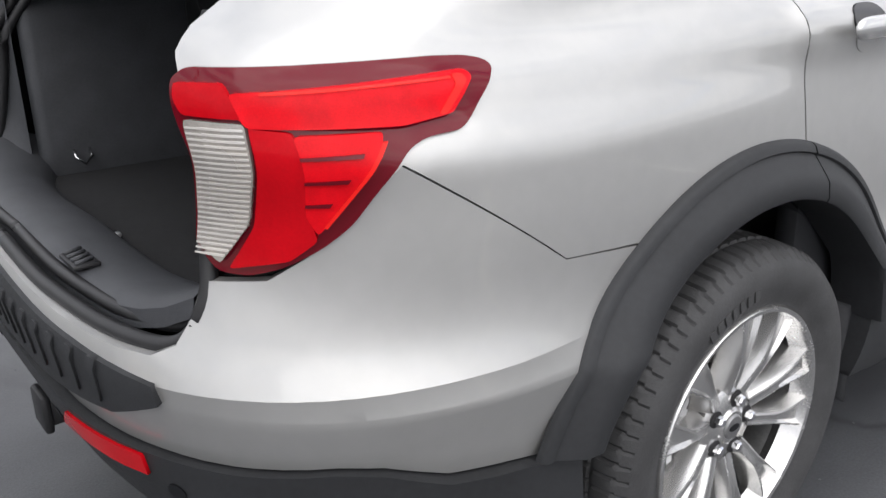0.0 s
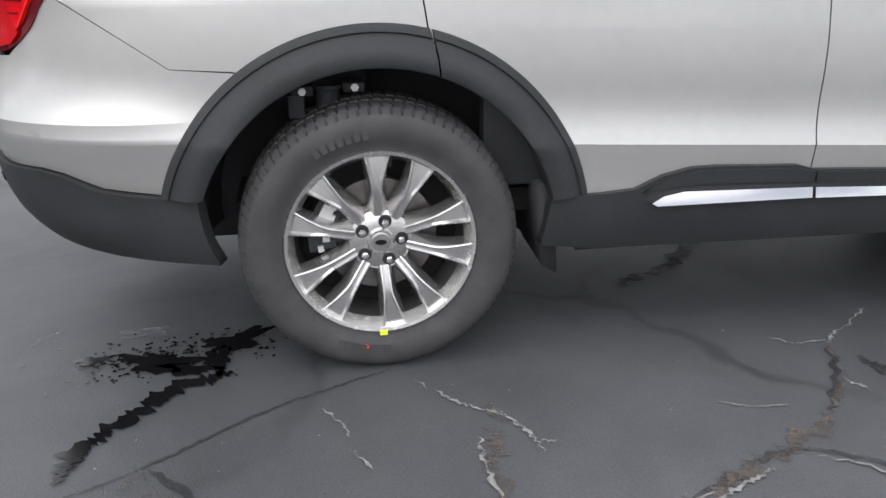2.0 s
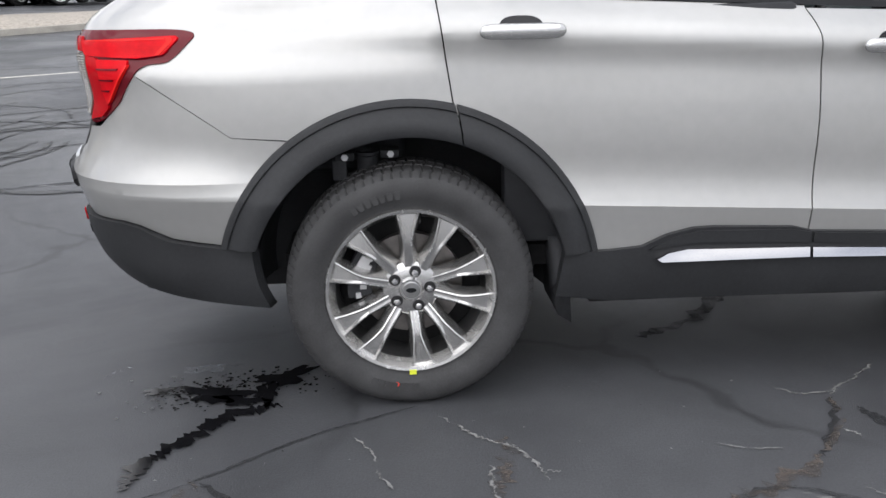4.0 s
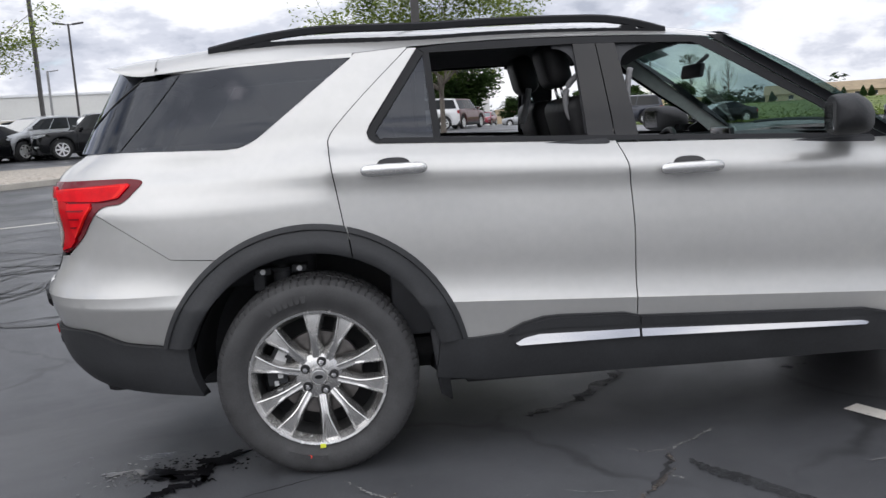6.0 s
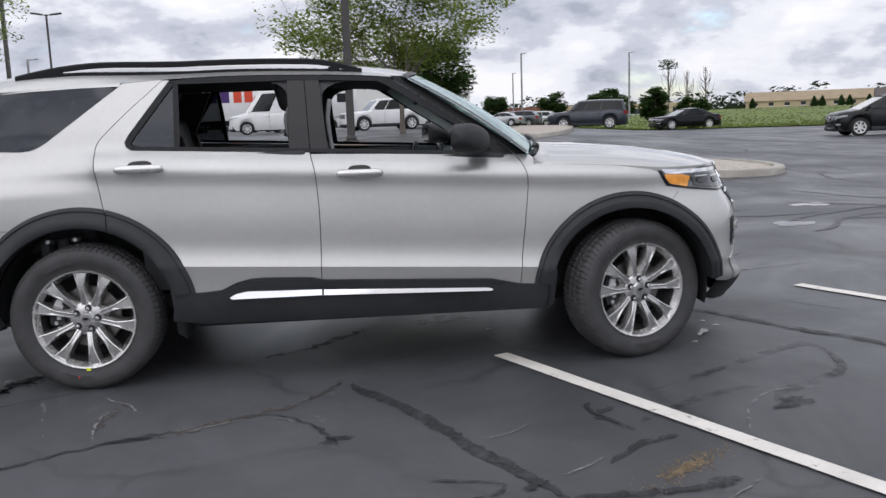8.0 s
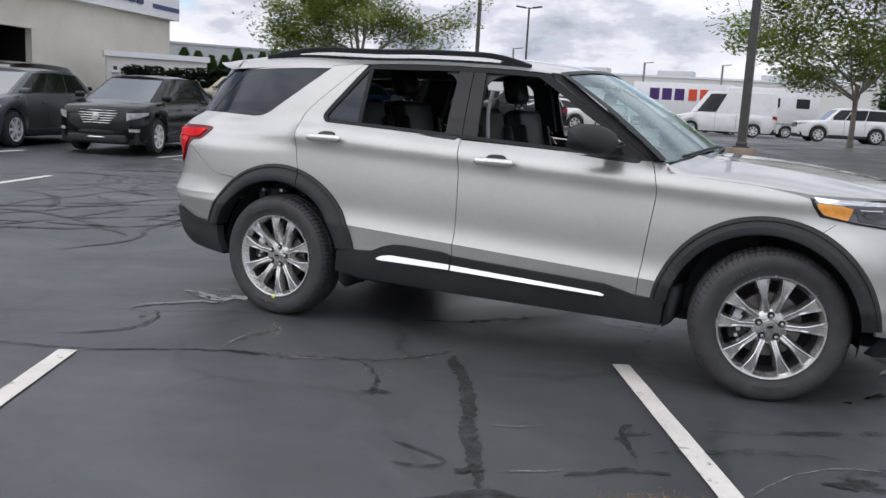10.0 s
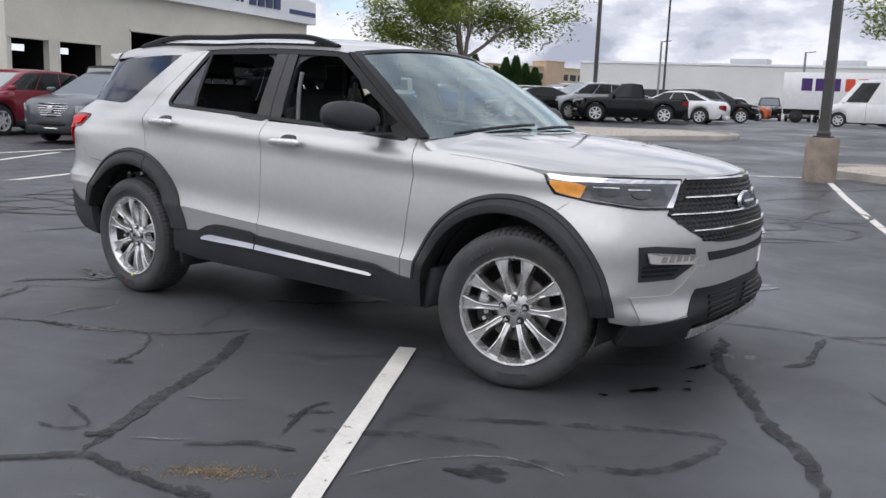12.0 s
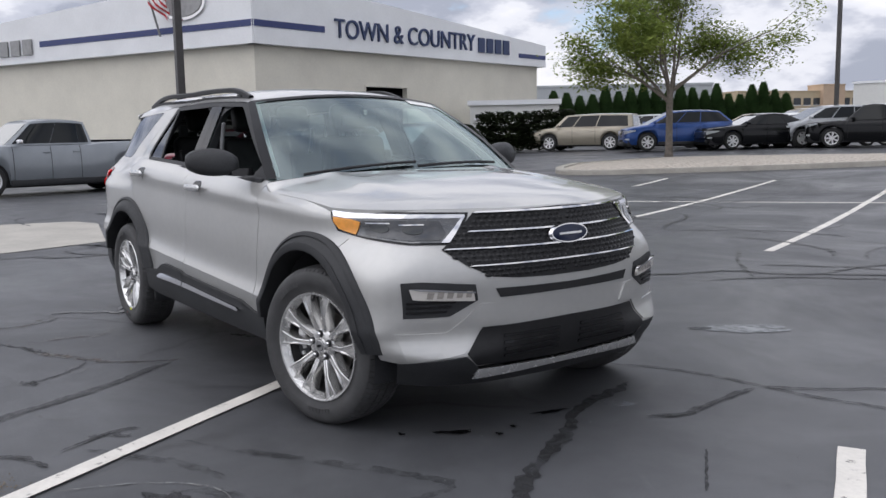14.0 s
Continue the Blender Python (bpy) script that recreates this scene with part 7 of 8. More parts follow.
        tube(bm2, [nose(hw * q, -0.44, 0.06) for q in (-0.62, -0.5, -0.3, 0, 0.3, 0.5, 0.62)], 0.022, 8)
        part("skid_bar", bm2, ALLOY, car)
        bm2 = bmesh.new()
        tube(bm2, [nose(hw * q, -0.34, 0.030) for q in (-0.60, -0.3, 0, 0.3, 0.60)], 0.055, 8)
        part("lower_intake", bm2, DARK, car)
    else:
        bm2 = bmesh.new()
        box(bm2, L / 2 - 0.10, L / 2 + 0.012, -hw * 0.55, hw * 0.55, zf - 0.32, zf - 0.07, 0.03)
        part("grille", bm2, TRIM, car)
        bm2 = bmesh.new()
        box(bm2, L / 2 - 0.10, L / 2 + 0.006, -hw * 0.58, hw * 0.58, zf - 0.345, zf - 0.045, 0.04)
        part("grille_surround", bm2, CHROME, car)
        for z in (zf - 0.275, zf - 0.235, zf - 0.195, zf - 0.155, zf - 0.115):
            bm2 = bmesh.new()
            box(bm2, L / 2 - 0.02, L / 2 + 0.020, -hw * 0.54, hw * 0.54, z - 0.007, z + 0.007, 0.003)
            part("grille_bar", bm2, CHROME, car)
    for xx, sg in ((L / 2, 1), (-L / 2, -1)):
        bm2 = bmesh.new()
        box(bm2, min(xx - sg * 0.25, xx + sg * 0.03), max(xx - sg * 0.25, xx + sg * 0.03), -hw * 0.66, hw * 0.66, zb - 0.04, zb + 0.14, 0.05, 3)
        part("bumper", bm2, PLASTIC if kind != "sedan" else mat, car)
    if kind in ("suv", "big_suv", "crew_pickup"):
        for s in (-1, 1):
            bm2 = bmesh.new()
            box(bm2, k["ax"][1] + r * 1.2, k["ax"][0] - r * 1.2, s * hw * 0.985 - 0.02, s * hw * 0.985 + 0.02, zb - 0.03, zb + 0.12, 0.015)
            part("rocker_trim", bm2, PLASTIC, car)
    for c in k["cuts"]:
        zt = float(np.interp(c, xs_, zs_))
        for s in (-1, 1):
            bm2 = bmesh.new()
            box(bm2, c + 0.02, c + 0.20, s * hw * 0.992 - 0.012, s * hw * 0.992 + 0.012, zt - 0.22, zt - 0.185, 0.006)
            part("door_handle", bm2, mat, car)
    # door gaps and a low crease along each side
    for c in list(k["cuts"]) + [b0 - 0.12]:
        zt = float(np.interp(c, xs_, zs_))
        w = hw * (1 - 0.02 * (abs(c) / (L / 2)) ** 2)
        for s in (-1, 1):
            bm2 = bmesh.new()
            rows = []
            for f, q in ((0.12, 0.97), (0.25, 1.0), (0.45, 1.0), (0.78, 0.985), (0.96, 0.93)):
                rows.append([bm2.verts.new((c + d, s * (w * q + 0.004), lerp(zb, zt, f))) for d in (-0.007, 0.007)])
            for a, b in zip(rows, rows[1:]):
                bm2.faces.new((a[0], a[1], b[1], b[0]))
            bmesh.ops.solidify(bm2, geom=bm2.faces[:], thickness=0.004)
            part("door_gap", bm2, DARK, car, smooth=False)
    if kind in ("pickup", "crew_pickup"):
        bm2 = bmesh.new()
        zt = float(np.interp(-L / 2 + 0.3, xs_, zs_))
        box(bm2, -L / 2 + 0.10, b1 - 0.10, -hw * 0.80, hw * 0.80, zt - 0.02, zt + 0.032, 0.01)
        part("bed_cover", bm2, TRIM, car)
    return car


HD = -69.5
vehicle("suv", P_GREY, -13.99, 8.06, HD, "dark grey crossover SUV parked nose-out in the row")
vehicle("suv", P_RED, -17.83, 7.47, HD, "dark red crossover SUV parked beside a grey one")
vehicle("crew_pickup", P_STONE, -17.9, 2.05, -77, "pale blue-grey crew-cab pickup truck", "truck")
vehicle("suv", P_BLACK, -11.57, 9.65, HD, "black SUV parked on the lot")
vehicle("big_suv", P_BLACK, -18.0, 12.0, HD + 180, "black full-size SUV parked behind a grey crossover")
vehicle("wagon", P_TAN, -22.6, 26.8, 208, "champagne boxy wagon seen from the side")
vehicle("sedan", P_WHITE, -20.2, 29.5, 208, "white sedan in the far row")
vehicle("suv", P_BLUE, -17.35, 26.93, 234, "bright blue compact SUV behind the tree island")
vehicle("sedan", P_BLACK, -14.46, 28.50, 240, "black sedan in the far row")
vehicle("sedan", P_WHITE, -14.87, 31.30, 240, "white coupe with red tail lamps")
vehicle("suv", P_SILVER, -13.0, 31.0, 240, "silver SUV in the far row")
vehicle("suv", P_TAN, -15.5, 33.5, 240, "beige minivan in the far row")
vehicle("pickup", P_BLACK, -10.43, 30.02, 207, "black regular-cab pickup truck", "truck")
vehicle("sedan", P_WHITE, -9.9, 33.5, 190, "white sedan behind the pickup")
vehicle("suv", P_GREY, -11.5, 38.4, 200, "dark grey SUV parked behind a white sedan")
vehicle("suv", P_BLACK, -11.2, 42.7, 20, "black off-roader with a spare wheel")
vehicle("pickup", P_ORANGE, -15.5, 60.2, 20, "orange and white service truck", "truck", roof_mat=P_WHITE)
for x, y, m, lb in ((-16.1, 70.5, P_BLACK, "black pickup truck facing the lot"), (-13.9, 71.0, P_SILVER, "silver pickup truck facing the lot"), (-11.7, 71.4, P_BLACK, "black pickup truck by the warehouse")):
    vehicle("crew_pickup", m, x, y, -75, lb, "truck")
vehicle("big_suv", P_WHITE, 2.6, 46.3, 197, "white full-size SUV by the tree")
vehicle("big_suv", P_MAROON, 5.46, 50.2, 62, "maroon full-size SUV next to a white one")
vehicle("big_suv", P_NAVY, 15.9, 49.8, 165, "dark navy SUV across the lot")
vehicle("sedan", P_SILVER, 15.9, 85.3, 150, "silver sedan in the far row by the grass")
vehicle("suv", P_GREY, 18.0, 86.5, 150, "dark grey SUV in the far row by the grass")
vehicle("suv", P_WHITE, 20.2, 88.0, 150, "white SUV in the far row by the grass")
vehicle("sedan", P_BLACK, 23.65, 53.0, 188, "black sedan parked by the grass")
vehicle("suv", P_BLACK, 23.45, 29.13, 168, "dark SUV parked near the grass")

# ---- islands, poles, trees ----
CONCRETE = material("kerb_concrete", (0.36, 0.34, 0.30), 0.85, vary=0.22, scale=2.0, bump=0.6, bump_scale=60)
PEBBLE = material("pale_pebbles", (0.40, 0.36, 0.31), 0.85, vary=0.35, scale=14, bump=1.0, bump_scale=40)
BASE_CON = material("pole_base_concrete", (0.22, 0.18, 0.14), 0.85, vary=0.35, scale=4, bump=0.6, bump_scale=60)
POLE = material("bronze_pole", (0.055, 0.052, 0.050), 0.45, 0.3, vary=0.2, scale=6)
POLE_GREY = material("grey_pole", (0.30, 0.30, 0.30), 0.5, 0.5, vary=0.15, scale=5)


def island(name, label, pts, mound=0.10, stones=500):
    loop = spline([Vector((*p, 0)) for p in pts + pts[:1]], 6)[:-1]
    c = sum((Vector(p) for p in loop), Vector()) / len(loop)
    root = thing(name, label, "kerb island", pose(c.x, c.y, 0), kind="structure")
    bm = bmesh.new()
    rings = []
    for k, h in ((1.0, -0.02), (1.0, 0.11), (0.995, 0.145), (0.975, 0.15), (0.955, 0.15), (0.953, 0.10)):
        rings.append([bm.verts.new(((p[0] - c.x) * k, (p[1] - c.y) * k, gz(p[0], p[1]) + h)) for p in loop])
    n = len(loop)
    for a, b in zip(rings, rings[1:]):
        for i in range(n):
            bm.faces.new((a[i], a[(i + 1) % n], b[(i + 1) % n], b[i]))
    bmesh.ops.recalc_face_normals(bm, faces=bm.faces[:])
    part("kerb", bm, CONCRETE, root, "pale concrete kerb", sharp=0.5)
    bm = bmesh.new()
    rings = []
    for k, h in ((0.955, 0.10), (0.8, 0.13 + mound * 0.5), (0.5, 0.14 + mound), (0.2, 0.14 + mound * 1.1)):
        rings.append([bm.verts.new(((p[0] - c.x) * k, (p[1] - c.y) * k, gz(c.x + (p[0] - c.x) * k, c.y + (p[1] - c.y) * k) + h)) for p in loop])
    for a, b in zip(rings, rings[1:]):
        for i in range(n):
            bm.faces.new((a[i], a[(i + 1) % n], b[(i + 1) % n], b[i]))
    bm.faces.new(rings[-1])
    bmesh.ops.recalc_face_normals(bm, faces=bm.faces[:])
    part("bed", bm, PEBBLE, root, "bed of pale pebbles")
    bm = bmesh.new()
    for i in range(stones):
        j, k = rng.randrange(n), 0.94 * math.sqrt(rng.random())
        p = loop[j]
        x, y = (p[0] - c.x) * k, (p[1] - c.y) * k
        z = gz(c.x + x, c.y + y) + 0.11 + mound * (1 - k)
        s = rng.uniform(0.02, 0.06)
        bmesh.ops.create_icosphere(bm, subdivisions=1, radius=s, matrix=Matrix.LocRotScale((x, y, z), Euler((rng.random(), rng.random(), rng.random())), (1, rng.uniform(0.6, 1), 0.6))) if i < 250 else None
    st = part("stones", bm, PEBBLE, root, "loose pale stones")
    st["kind"] = "stuff"
    return root


island("tree_island", "kerbed island of pale pebbles round a tree", [(-13.8, 17.2), (-12.6, 15.4), (-11.1, 15.0), (-8.2, 17.7), (-5.0, 20.5), (-3.4, 22.0), (-3.9, 23.4), (-6.0, 23.3), (-9.0, 22.0), (-12.6, 20.2)])
island("stone_island", "kerbed island covered with pale stones", [(0.7, 14.3), (4.0, 12.5), (7.0, 11.0), (9.0, 10.5), (10.0, 11.3), (9.7, 12.9), (7.0, 14.2), (3.0, 15.7), (1.1, 15.6)])
island("sand_island", "low kerbed sandy island by a tree", [(6.407, 25.599), (7.914, 31.234), (9.483, 32.346), (10.091, 30.108), (8.95, 25.922), (7.458, 23.944)], 0.02)


def light_pole(x, y, h, heads=1, base=True, r=0.075, mat=None, label="", face=0.0):
    p = thing("light_pole", label or "dark bronze lot light pole on a concrete base", "light pole", pose(x, y, gz(x, y), 0, 0, face), "lot light poles")
    z0 = 0.0
    if base:
        bm = bmesh.new()
        lathe(bm, [(0.0, -0.05), (0.30, -0.05), (0.30, 0.80), (0.285, 0.83), (0.0, 0.835)], 28, "Z")
        bmesh.ops.recalc_face_normals(bm, faces=bm.faces[:])
        part("concrete_base", bm, BASE_CON, p, "stained concrete pole base", sharp=0.5)
        bm = bmesh.new()
        box(bm, -0.16, 0.16, -0.16, 0.16, 0.835, 0.865, 0.008)
        box(bm, -0.11, 0.11, -0.11, 0.11, 0.865, 0.95, 0.02)
        part("base_plate", bm, mat or POLE, p)
        z0 = 0.85
    bm = bmesh.new()
    prof = [(-1, -1), (1, -1), (1, 1), (-1, 1)]
    lo = [bm.verts.new((a * r, b * r, z0)) for a, b in prof]
    hi = [bm.verts.new((a * r * 0.8, b * r * 0.8, h)) for a, b in prof]
    for i in range(4):
        bm.faces.new((lo[i], lo[(i + 1) % 4], hi[(i + 1) % 4], hi[i]))
    bm.faces.new(hi)
    bmesh.ops.recalc_face_normals(bm, faces=bm.faces[:])
    part("pole", bm, mat or POLE, p, smooth=False)
    for s in ((-1, 1) if heads == 2 else (1,)):
        bm = bmesh.new()
        tube(bm, [(0, 0, h - 0.1), (s * 0.25, 0, h - 0.02)], 0.035, 6)
        part("arm", bm, mat or POLE, p)
        bm = bmesh.new()
        box(bm, -0.38, 0.38, -0.16, 0.16, -0.05, 0.05, 0.03, 2, pose(s * 0.60, 0, h + 0.02, 0, -s * 8, 0))
        part("lamp_head", bm, mat or POLE, p)
    return p


light_pole(1.2, 13.1, 9.5, 2, True, 0.085)
light_pole(-12.72, 3.95, 9.5, 2, True, 0.085)
light_pole(-13.1, 32.0, 12.0, 1, False, 0.075)
light_pole(-19.8, 56.5, 8.5, 2, False, 0.08, face=15)
for x, y, h in ((-18.0, 88.0, 6.4), (-10.5, 92.0, 6.6), (-30.0, 80.0, 7.0), (23.5, 115.0, 9.5), (14.0, 122.0, 8.0), (38.0, 112.0, 9.0), (30, 160, 9.0)):
    light_pole(x, y, h + 0.4, 1, False, 0.10, POLE_GREY, "grey street light pole in the distance", 40)

BARK = material("grey_bark", (0.15, 0.13, 0.11), 0.9, vary=0.35, scale=10, bump=0.9, bump_scale=45)


def leaf_mat(name, a, b):
    m = material(name, a, 0.6, vary=0.35, scale=0.9, second=b, spec=0.2)
    nt = m.node_tree
    b_, out = nt.nodes["Principled BSDF"], nt.nodes["Material Output"]
    tr, mx = nt.nodes.new("ShaderNodeBsdfTranslucent"), nt.nodes.new("ShaderNodeMixShader")
    nt.links.new(b_.inputs["Base Color"].links[0].from_socket, tr.inputs[0])
    mx.inputs[0].default_value = 0.65
    nt.links.new(b_.outputs[0], mx.inputs[1])
    nt.links.new(tr.outputs[0], mx.inputs[2])
    nt.links.new(mx.outputs[0], out.inputs[0])
    return m


LEAF = leaf_mat("locust_leaf", (0.16, 0.24, 0.054), (0.31, 0.365, 0.095))
LEAF_DARK = leaf_mat("dark_leaf", (0.035, 0.075, 0.025), (0.075, 0.125, 0.035))
CONIFER = leaf_mat("arborvitae_leaf", (0.04, 0.085, 0.03), (0.08, 0.145, 0.05))
HEDGE = leaf_mat("hedge_leaf", (0.018, 0.026, 0.016), (0.040, 0.052, 0.024))


def leaves(bm, centre, spread, count, size, r, flat=0.6):
    for _ in range(count):
        d = Vector((max(-1.5, min(1.5, r.gauss(0, 1))), max(-1.5, min(1.5, r.gauss(0, 1))), max(-1.5, min(1.5, r.gauss(0, 1))) * flat))
        p = Vector(centre) + d * spread
        a, b = r.uniform(0, 6.28), r.uniform(-0.9, 0.9)
        u = Vector((math.cos(a), math.sin(a), b * 0.6)).normalized()
        v = u.cross(Vector((r.uniform(-0.5, 0.5), r.uniform(-0.5, 0.5), 1))).normalized()
        s = size * r.uniform(0.6, 1.4)
        q = [p - u * s, p - v * s * 0.45, p + u * s, p + v * s * 0.45]
        bm.faces.new([bm.verts.new(x) for x in q])


def tree(x, y, z, h, spread, fork, seed, label, leaf=None, per=26, size=0.09, trunk_r=0.13, lean=0.0, name="locust_tree", wide=7.0, low=1.0):
    """A spreading tree: tapered trunk, limbs that fork, sprays of small leaves in layers."""
    r = random.Random(seed)
    t = thing(name, label, "tree", pose(x, y, z))
    bm = bmesh.new()
    tips = []

    def limb(p, d, length, rad, depth):
        pts, rads = [p.copy()], [rad]
        n = 5
        for i in range(n):
            d = (d + Vector((r.uniform(-0.16, 0.16), r.uniform(-0.16, 0.16), r.uniform(-0.06, 0.10)))).normalized()
            p = p + d * (length / n)
            pts.append(p.copy())
            rads.append(rad * (1 - 0.55 * (i + 1) / n))
            if depth >= 2 and i >= 1:
                tips.append((p.copy(), depth))
        tube(bm, pts, rads, 7 if depth < 2 else 5, False)
        if depth >= 3:
            tips.append((p, depth))
            return
        for k in range(r.choice((3, 3, 4)) if depth < 2 else 3):
            a = r.uniform(0, 6.28)
            out = Vector((math.cos(a), math.sin(a), 0))
            nd = (d * r.uniform(0.6, 1.0) + out * r.uniform(0.5, 0.95) + Vector((0, 0, r.uniform(-0.12, 0.22)))).normalized()
            limb(pts[-1 if k < 2 else r.randint(2, 4)], nd, length * r.uniform(0.58, 0.80), rads[-1] * 0.9, depth + 1)
    trunk_top = Vector((lean, 0, fork))
    tube(bm, [(0, 0, -0.1), (0, 0, 0.15), (lean * 0.4, 0, fork * 0.5), tuple(trunk_top)], [trunk_r * 1.35, trunk_r * 1.05, trunk_r * 0.95, trunk_r * 0.9], 10, False)
    main = 8
    for k in range(main):
        a = 2 * math.pi * k / main + r.uniform(-0.3, 0.3)
        tilt = (0.15, 1.7, 0.75, 2.3, 0.9, 2.0, 0.6, 1.4)[k] * low
        d = Vector((math.cos(a) * tilt, math.sin(a) * tilt, 1.0)).normalized()
        limb(trunk_top - Vector((0, 0, r.uniform(0, 0.5))), d, spread * r.uniform(0.27, 0.33), trunk_r * r.uniform(0.40, 0.55), 1)
    bmesh.ops.recalc_face_normals(bm, faces=bm.faces[:])
    part("trunk", bm, BARK, t, "grey-brown trunk and limbs")
    bm = bmesh.new()
    zmax = max(p.z for p, _ in tips)
    rmax = max(math.hypot(p.x, p.y) for p, _ in tips)
    for p, depth in tips:
        if r.random() < 0.10:
            continue
        p.z -= 0.22 * math.hypot(p.x, p.y) * r.random()
        leaves(bm, p, (spread / 22) * r.uniform(0.8, 1.5), per, size, r, 0.30)
    part("crown", bm, leaf or LEAF, t, "airy crown of small leaves", smooth=False)["kind"] = "stuff"
    fxy, fz = wide / 2 / rmax, (h - 0.3) / zmax
    t.matrix_world = Matrix.LocRotScale((x, y, z), None, (fxy, fxy, fz))
    return t


tree(-12.58, 20.67, gz(-12.58, 20.67) + 0.22, 7.4, 7.4, 1.9, 11, "young locust tree with an airy yellow-green crown", size=0.072, per=76, wide=8.9)
tree(3.1, 32.0, gz(3.1, 32.0) + 0.15, 9.0, 7.0, 1.25, 23, "sparse locust tree with a thin green crown", size=0.070, per=64, trunk_r=0.075, wide=11.2, low=1.9)


def round_tree(x, y, h, w, seed, label, leaf, n=420, size=0.35):
    r = random.Random(seed)
    t = thing("broadleaf_tree", label, "tree", pose(x, y, gz(x, y)))
    bm = bmesh.new()
    tube(bm, [(0, 0, -0.1), (0, 0, h * 0.35), (0.05, 0.05, h * 0.7)], [0.035 * h, 0.028 * h, 0.012 * h], 8, False)
    for k in range(6):
        a = k * 1.05
        tube(bm, [(0, 0, h * 0.3), (w * 0.2 * math.cos(a), w * 0.2 * math.sin(a), h * 0.5), (w * 0.36 * math.cos(a), w * 0.36 * math.sin(a), h * 0.66)], [0.016 * h, 0.01 * h, 0.004 * h], 6, False)
    part("trunk", bm, BARK, t)
    bm = bmesh.new()
    for k in range(44):
        a, b = r.uniform(0, 6.28), r.uniform(-1, 1)
        rr = math.sqrt(max(0.0, 1 - b * b)) * r.uniform(0.5, 1.0)
        leaves(bm, (w * 0.42 * rr * math.cos(a), w * 0.42 * rr * math.sin(a), h * 0.54 + h * 0.40 * b), w * 0.085, n // 10, size, r, 0.8)
    part("crown", bm, leaf, t, "dense uneven crown", smooth=False)["kind"] = "stuff"


round_tree(6.9, 65.0, 7.0, 7.4, 3, "dense dark green broadleaf tree", LEAF_DARK, 2600, 0.24)
round_tree(22.8, 92.2, 4.2, 3.6, 4, "small round tree across the lot", LEAF_DARK, 900, 0.22)
round_tree(17.7, 103.0, 3.5, 4.4, 14, "low round tree behind the parked cars", LEAF_DARK, 1000, 0.24)
round_tree(27.8, 91.0, 3.2, 4.6, 15, "low bushy tree behind the grass", LEAF_DARK, 1000, 0.24)
round_tree(37.0, 118.0, 5.0, 4.4, 5, "green tree beside a street light", LEAF_DARK, 500, 0.34)
round_tree(32.4, 84.7, 3.8, 3.6, 6, "low bushy tree by the field", LEAF_DARK, 500, 0.34)
round_tree(41.3, 97.3, 2.6, 4.4, 7, "low bushy tree by the field", LEAF_DARK, 400, 0.34)
round_tree(48.0, 150.0, 4.2, 6.0, 8, "green tree by the far road", LEAF_DARK, 400, 0.4)
# bare and thin trees on the horizon
for x, y, h, sd in ((45.4, 117.2, 8.2, 31), (47.8, 116.3, 6.8, 32), (50.2, 115.3, 7.3, 33)):
    r_ = random.Random(sd)
    t_ = thing("bare_tree", "thin bare tree on the horizon", "tree", pose(x, y, gz(x, y)))
    bm = bmesh.new()
    tube(bm, [(0, 0, 0), (0.1, 0, h * 0.5), (0, 0.1, h)], [0.14, 0.09, 0.02], 6, False)
    for k in range(22):
        z = h * r_.uniform(0.35, 0.95)
        a = r_.uniform(0, 6.28)
        l = (h - z) * 0.5 + 0.5
        tube(bm, [(0.05, 0, z), (l * 0.4 * math.cos(a), l * 0.4 * math.sin(a), z + l * 0.5), (l * 0.5 * math.cos(a), l * 0.5 * math.sin(a), z + l)], [0.05, 0.03, 0.01], 4, False)
    part("trunk", bm, BARK, t_)
    if sd == 31:
        bm = bmesh.new()
        leaves(bm, (0, 0, h * 0.96), 0.7, 300, 0.22, r_)
        part("crown", bm, LEAF_DARK, t_, smooth=False)["kind"] = "stuff"

# arborvitae row
bm = bmesh.new()
r_ = random.Random(9)
for i in range(5200):
    z = r_.random() ** 1.15
    rad = 1.15 * (1 - z) ** 0.75 * (0.55 + 0.45 * min(1, z * 7)) * r_.uniform(0.55, 1.05)
    a = r_.uniform(0, 6.28)
    p = Vector((rad * math.cos(a), rad * math.sin(a), 0.05 + 4.0 * z))
    out = Vector((math.cos(a), math.sin(a), 1.2)).normalized()
    side = out.cross(Vector((0, 0, 1))).normalized()
    s = r_.uniform(0.09, 0.19)
    bm.faces.new([bm.verts.new(q) for q in (p - side * s * 0.5, p + out * s * 1.6, p + side * s * 0.5)])
tube(bm, [(0, 0, -0.1), (0, 0, 1.5), (0, 0, 3.6)], [0.1, 0.07, 0.02], 6, False)
me = mesh_of(bm, "arborvitae", CONIFER, False)
for i in range(20):
    t = i / 19
    x, y = lerp(-33.5, -27.5, t), lerp(35.0, 51.0, t)
    o = new("arborvitae", me)
    k = r_.uniform(0.85, 1.1)
    o.matrix_world = Matrix.LocRotScale((x, y, gz(x, y)), Euler((0, 0, r_.uniform(0, 6.28))), (0.95, 0.95, k * 0.88))
    tagged(o, "tall dark green columnar arborvitae in a row", "conifer", "arborvitae row")

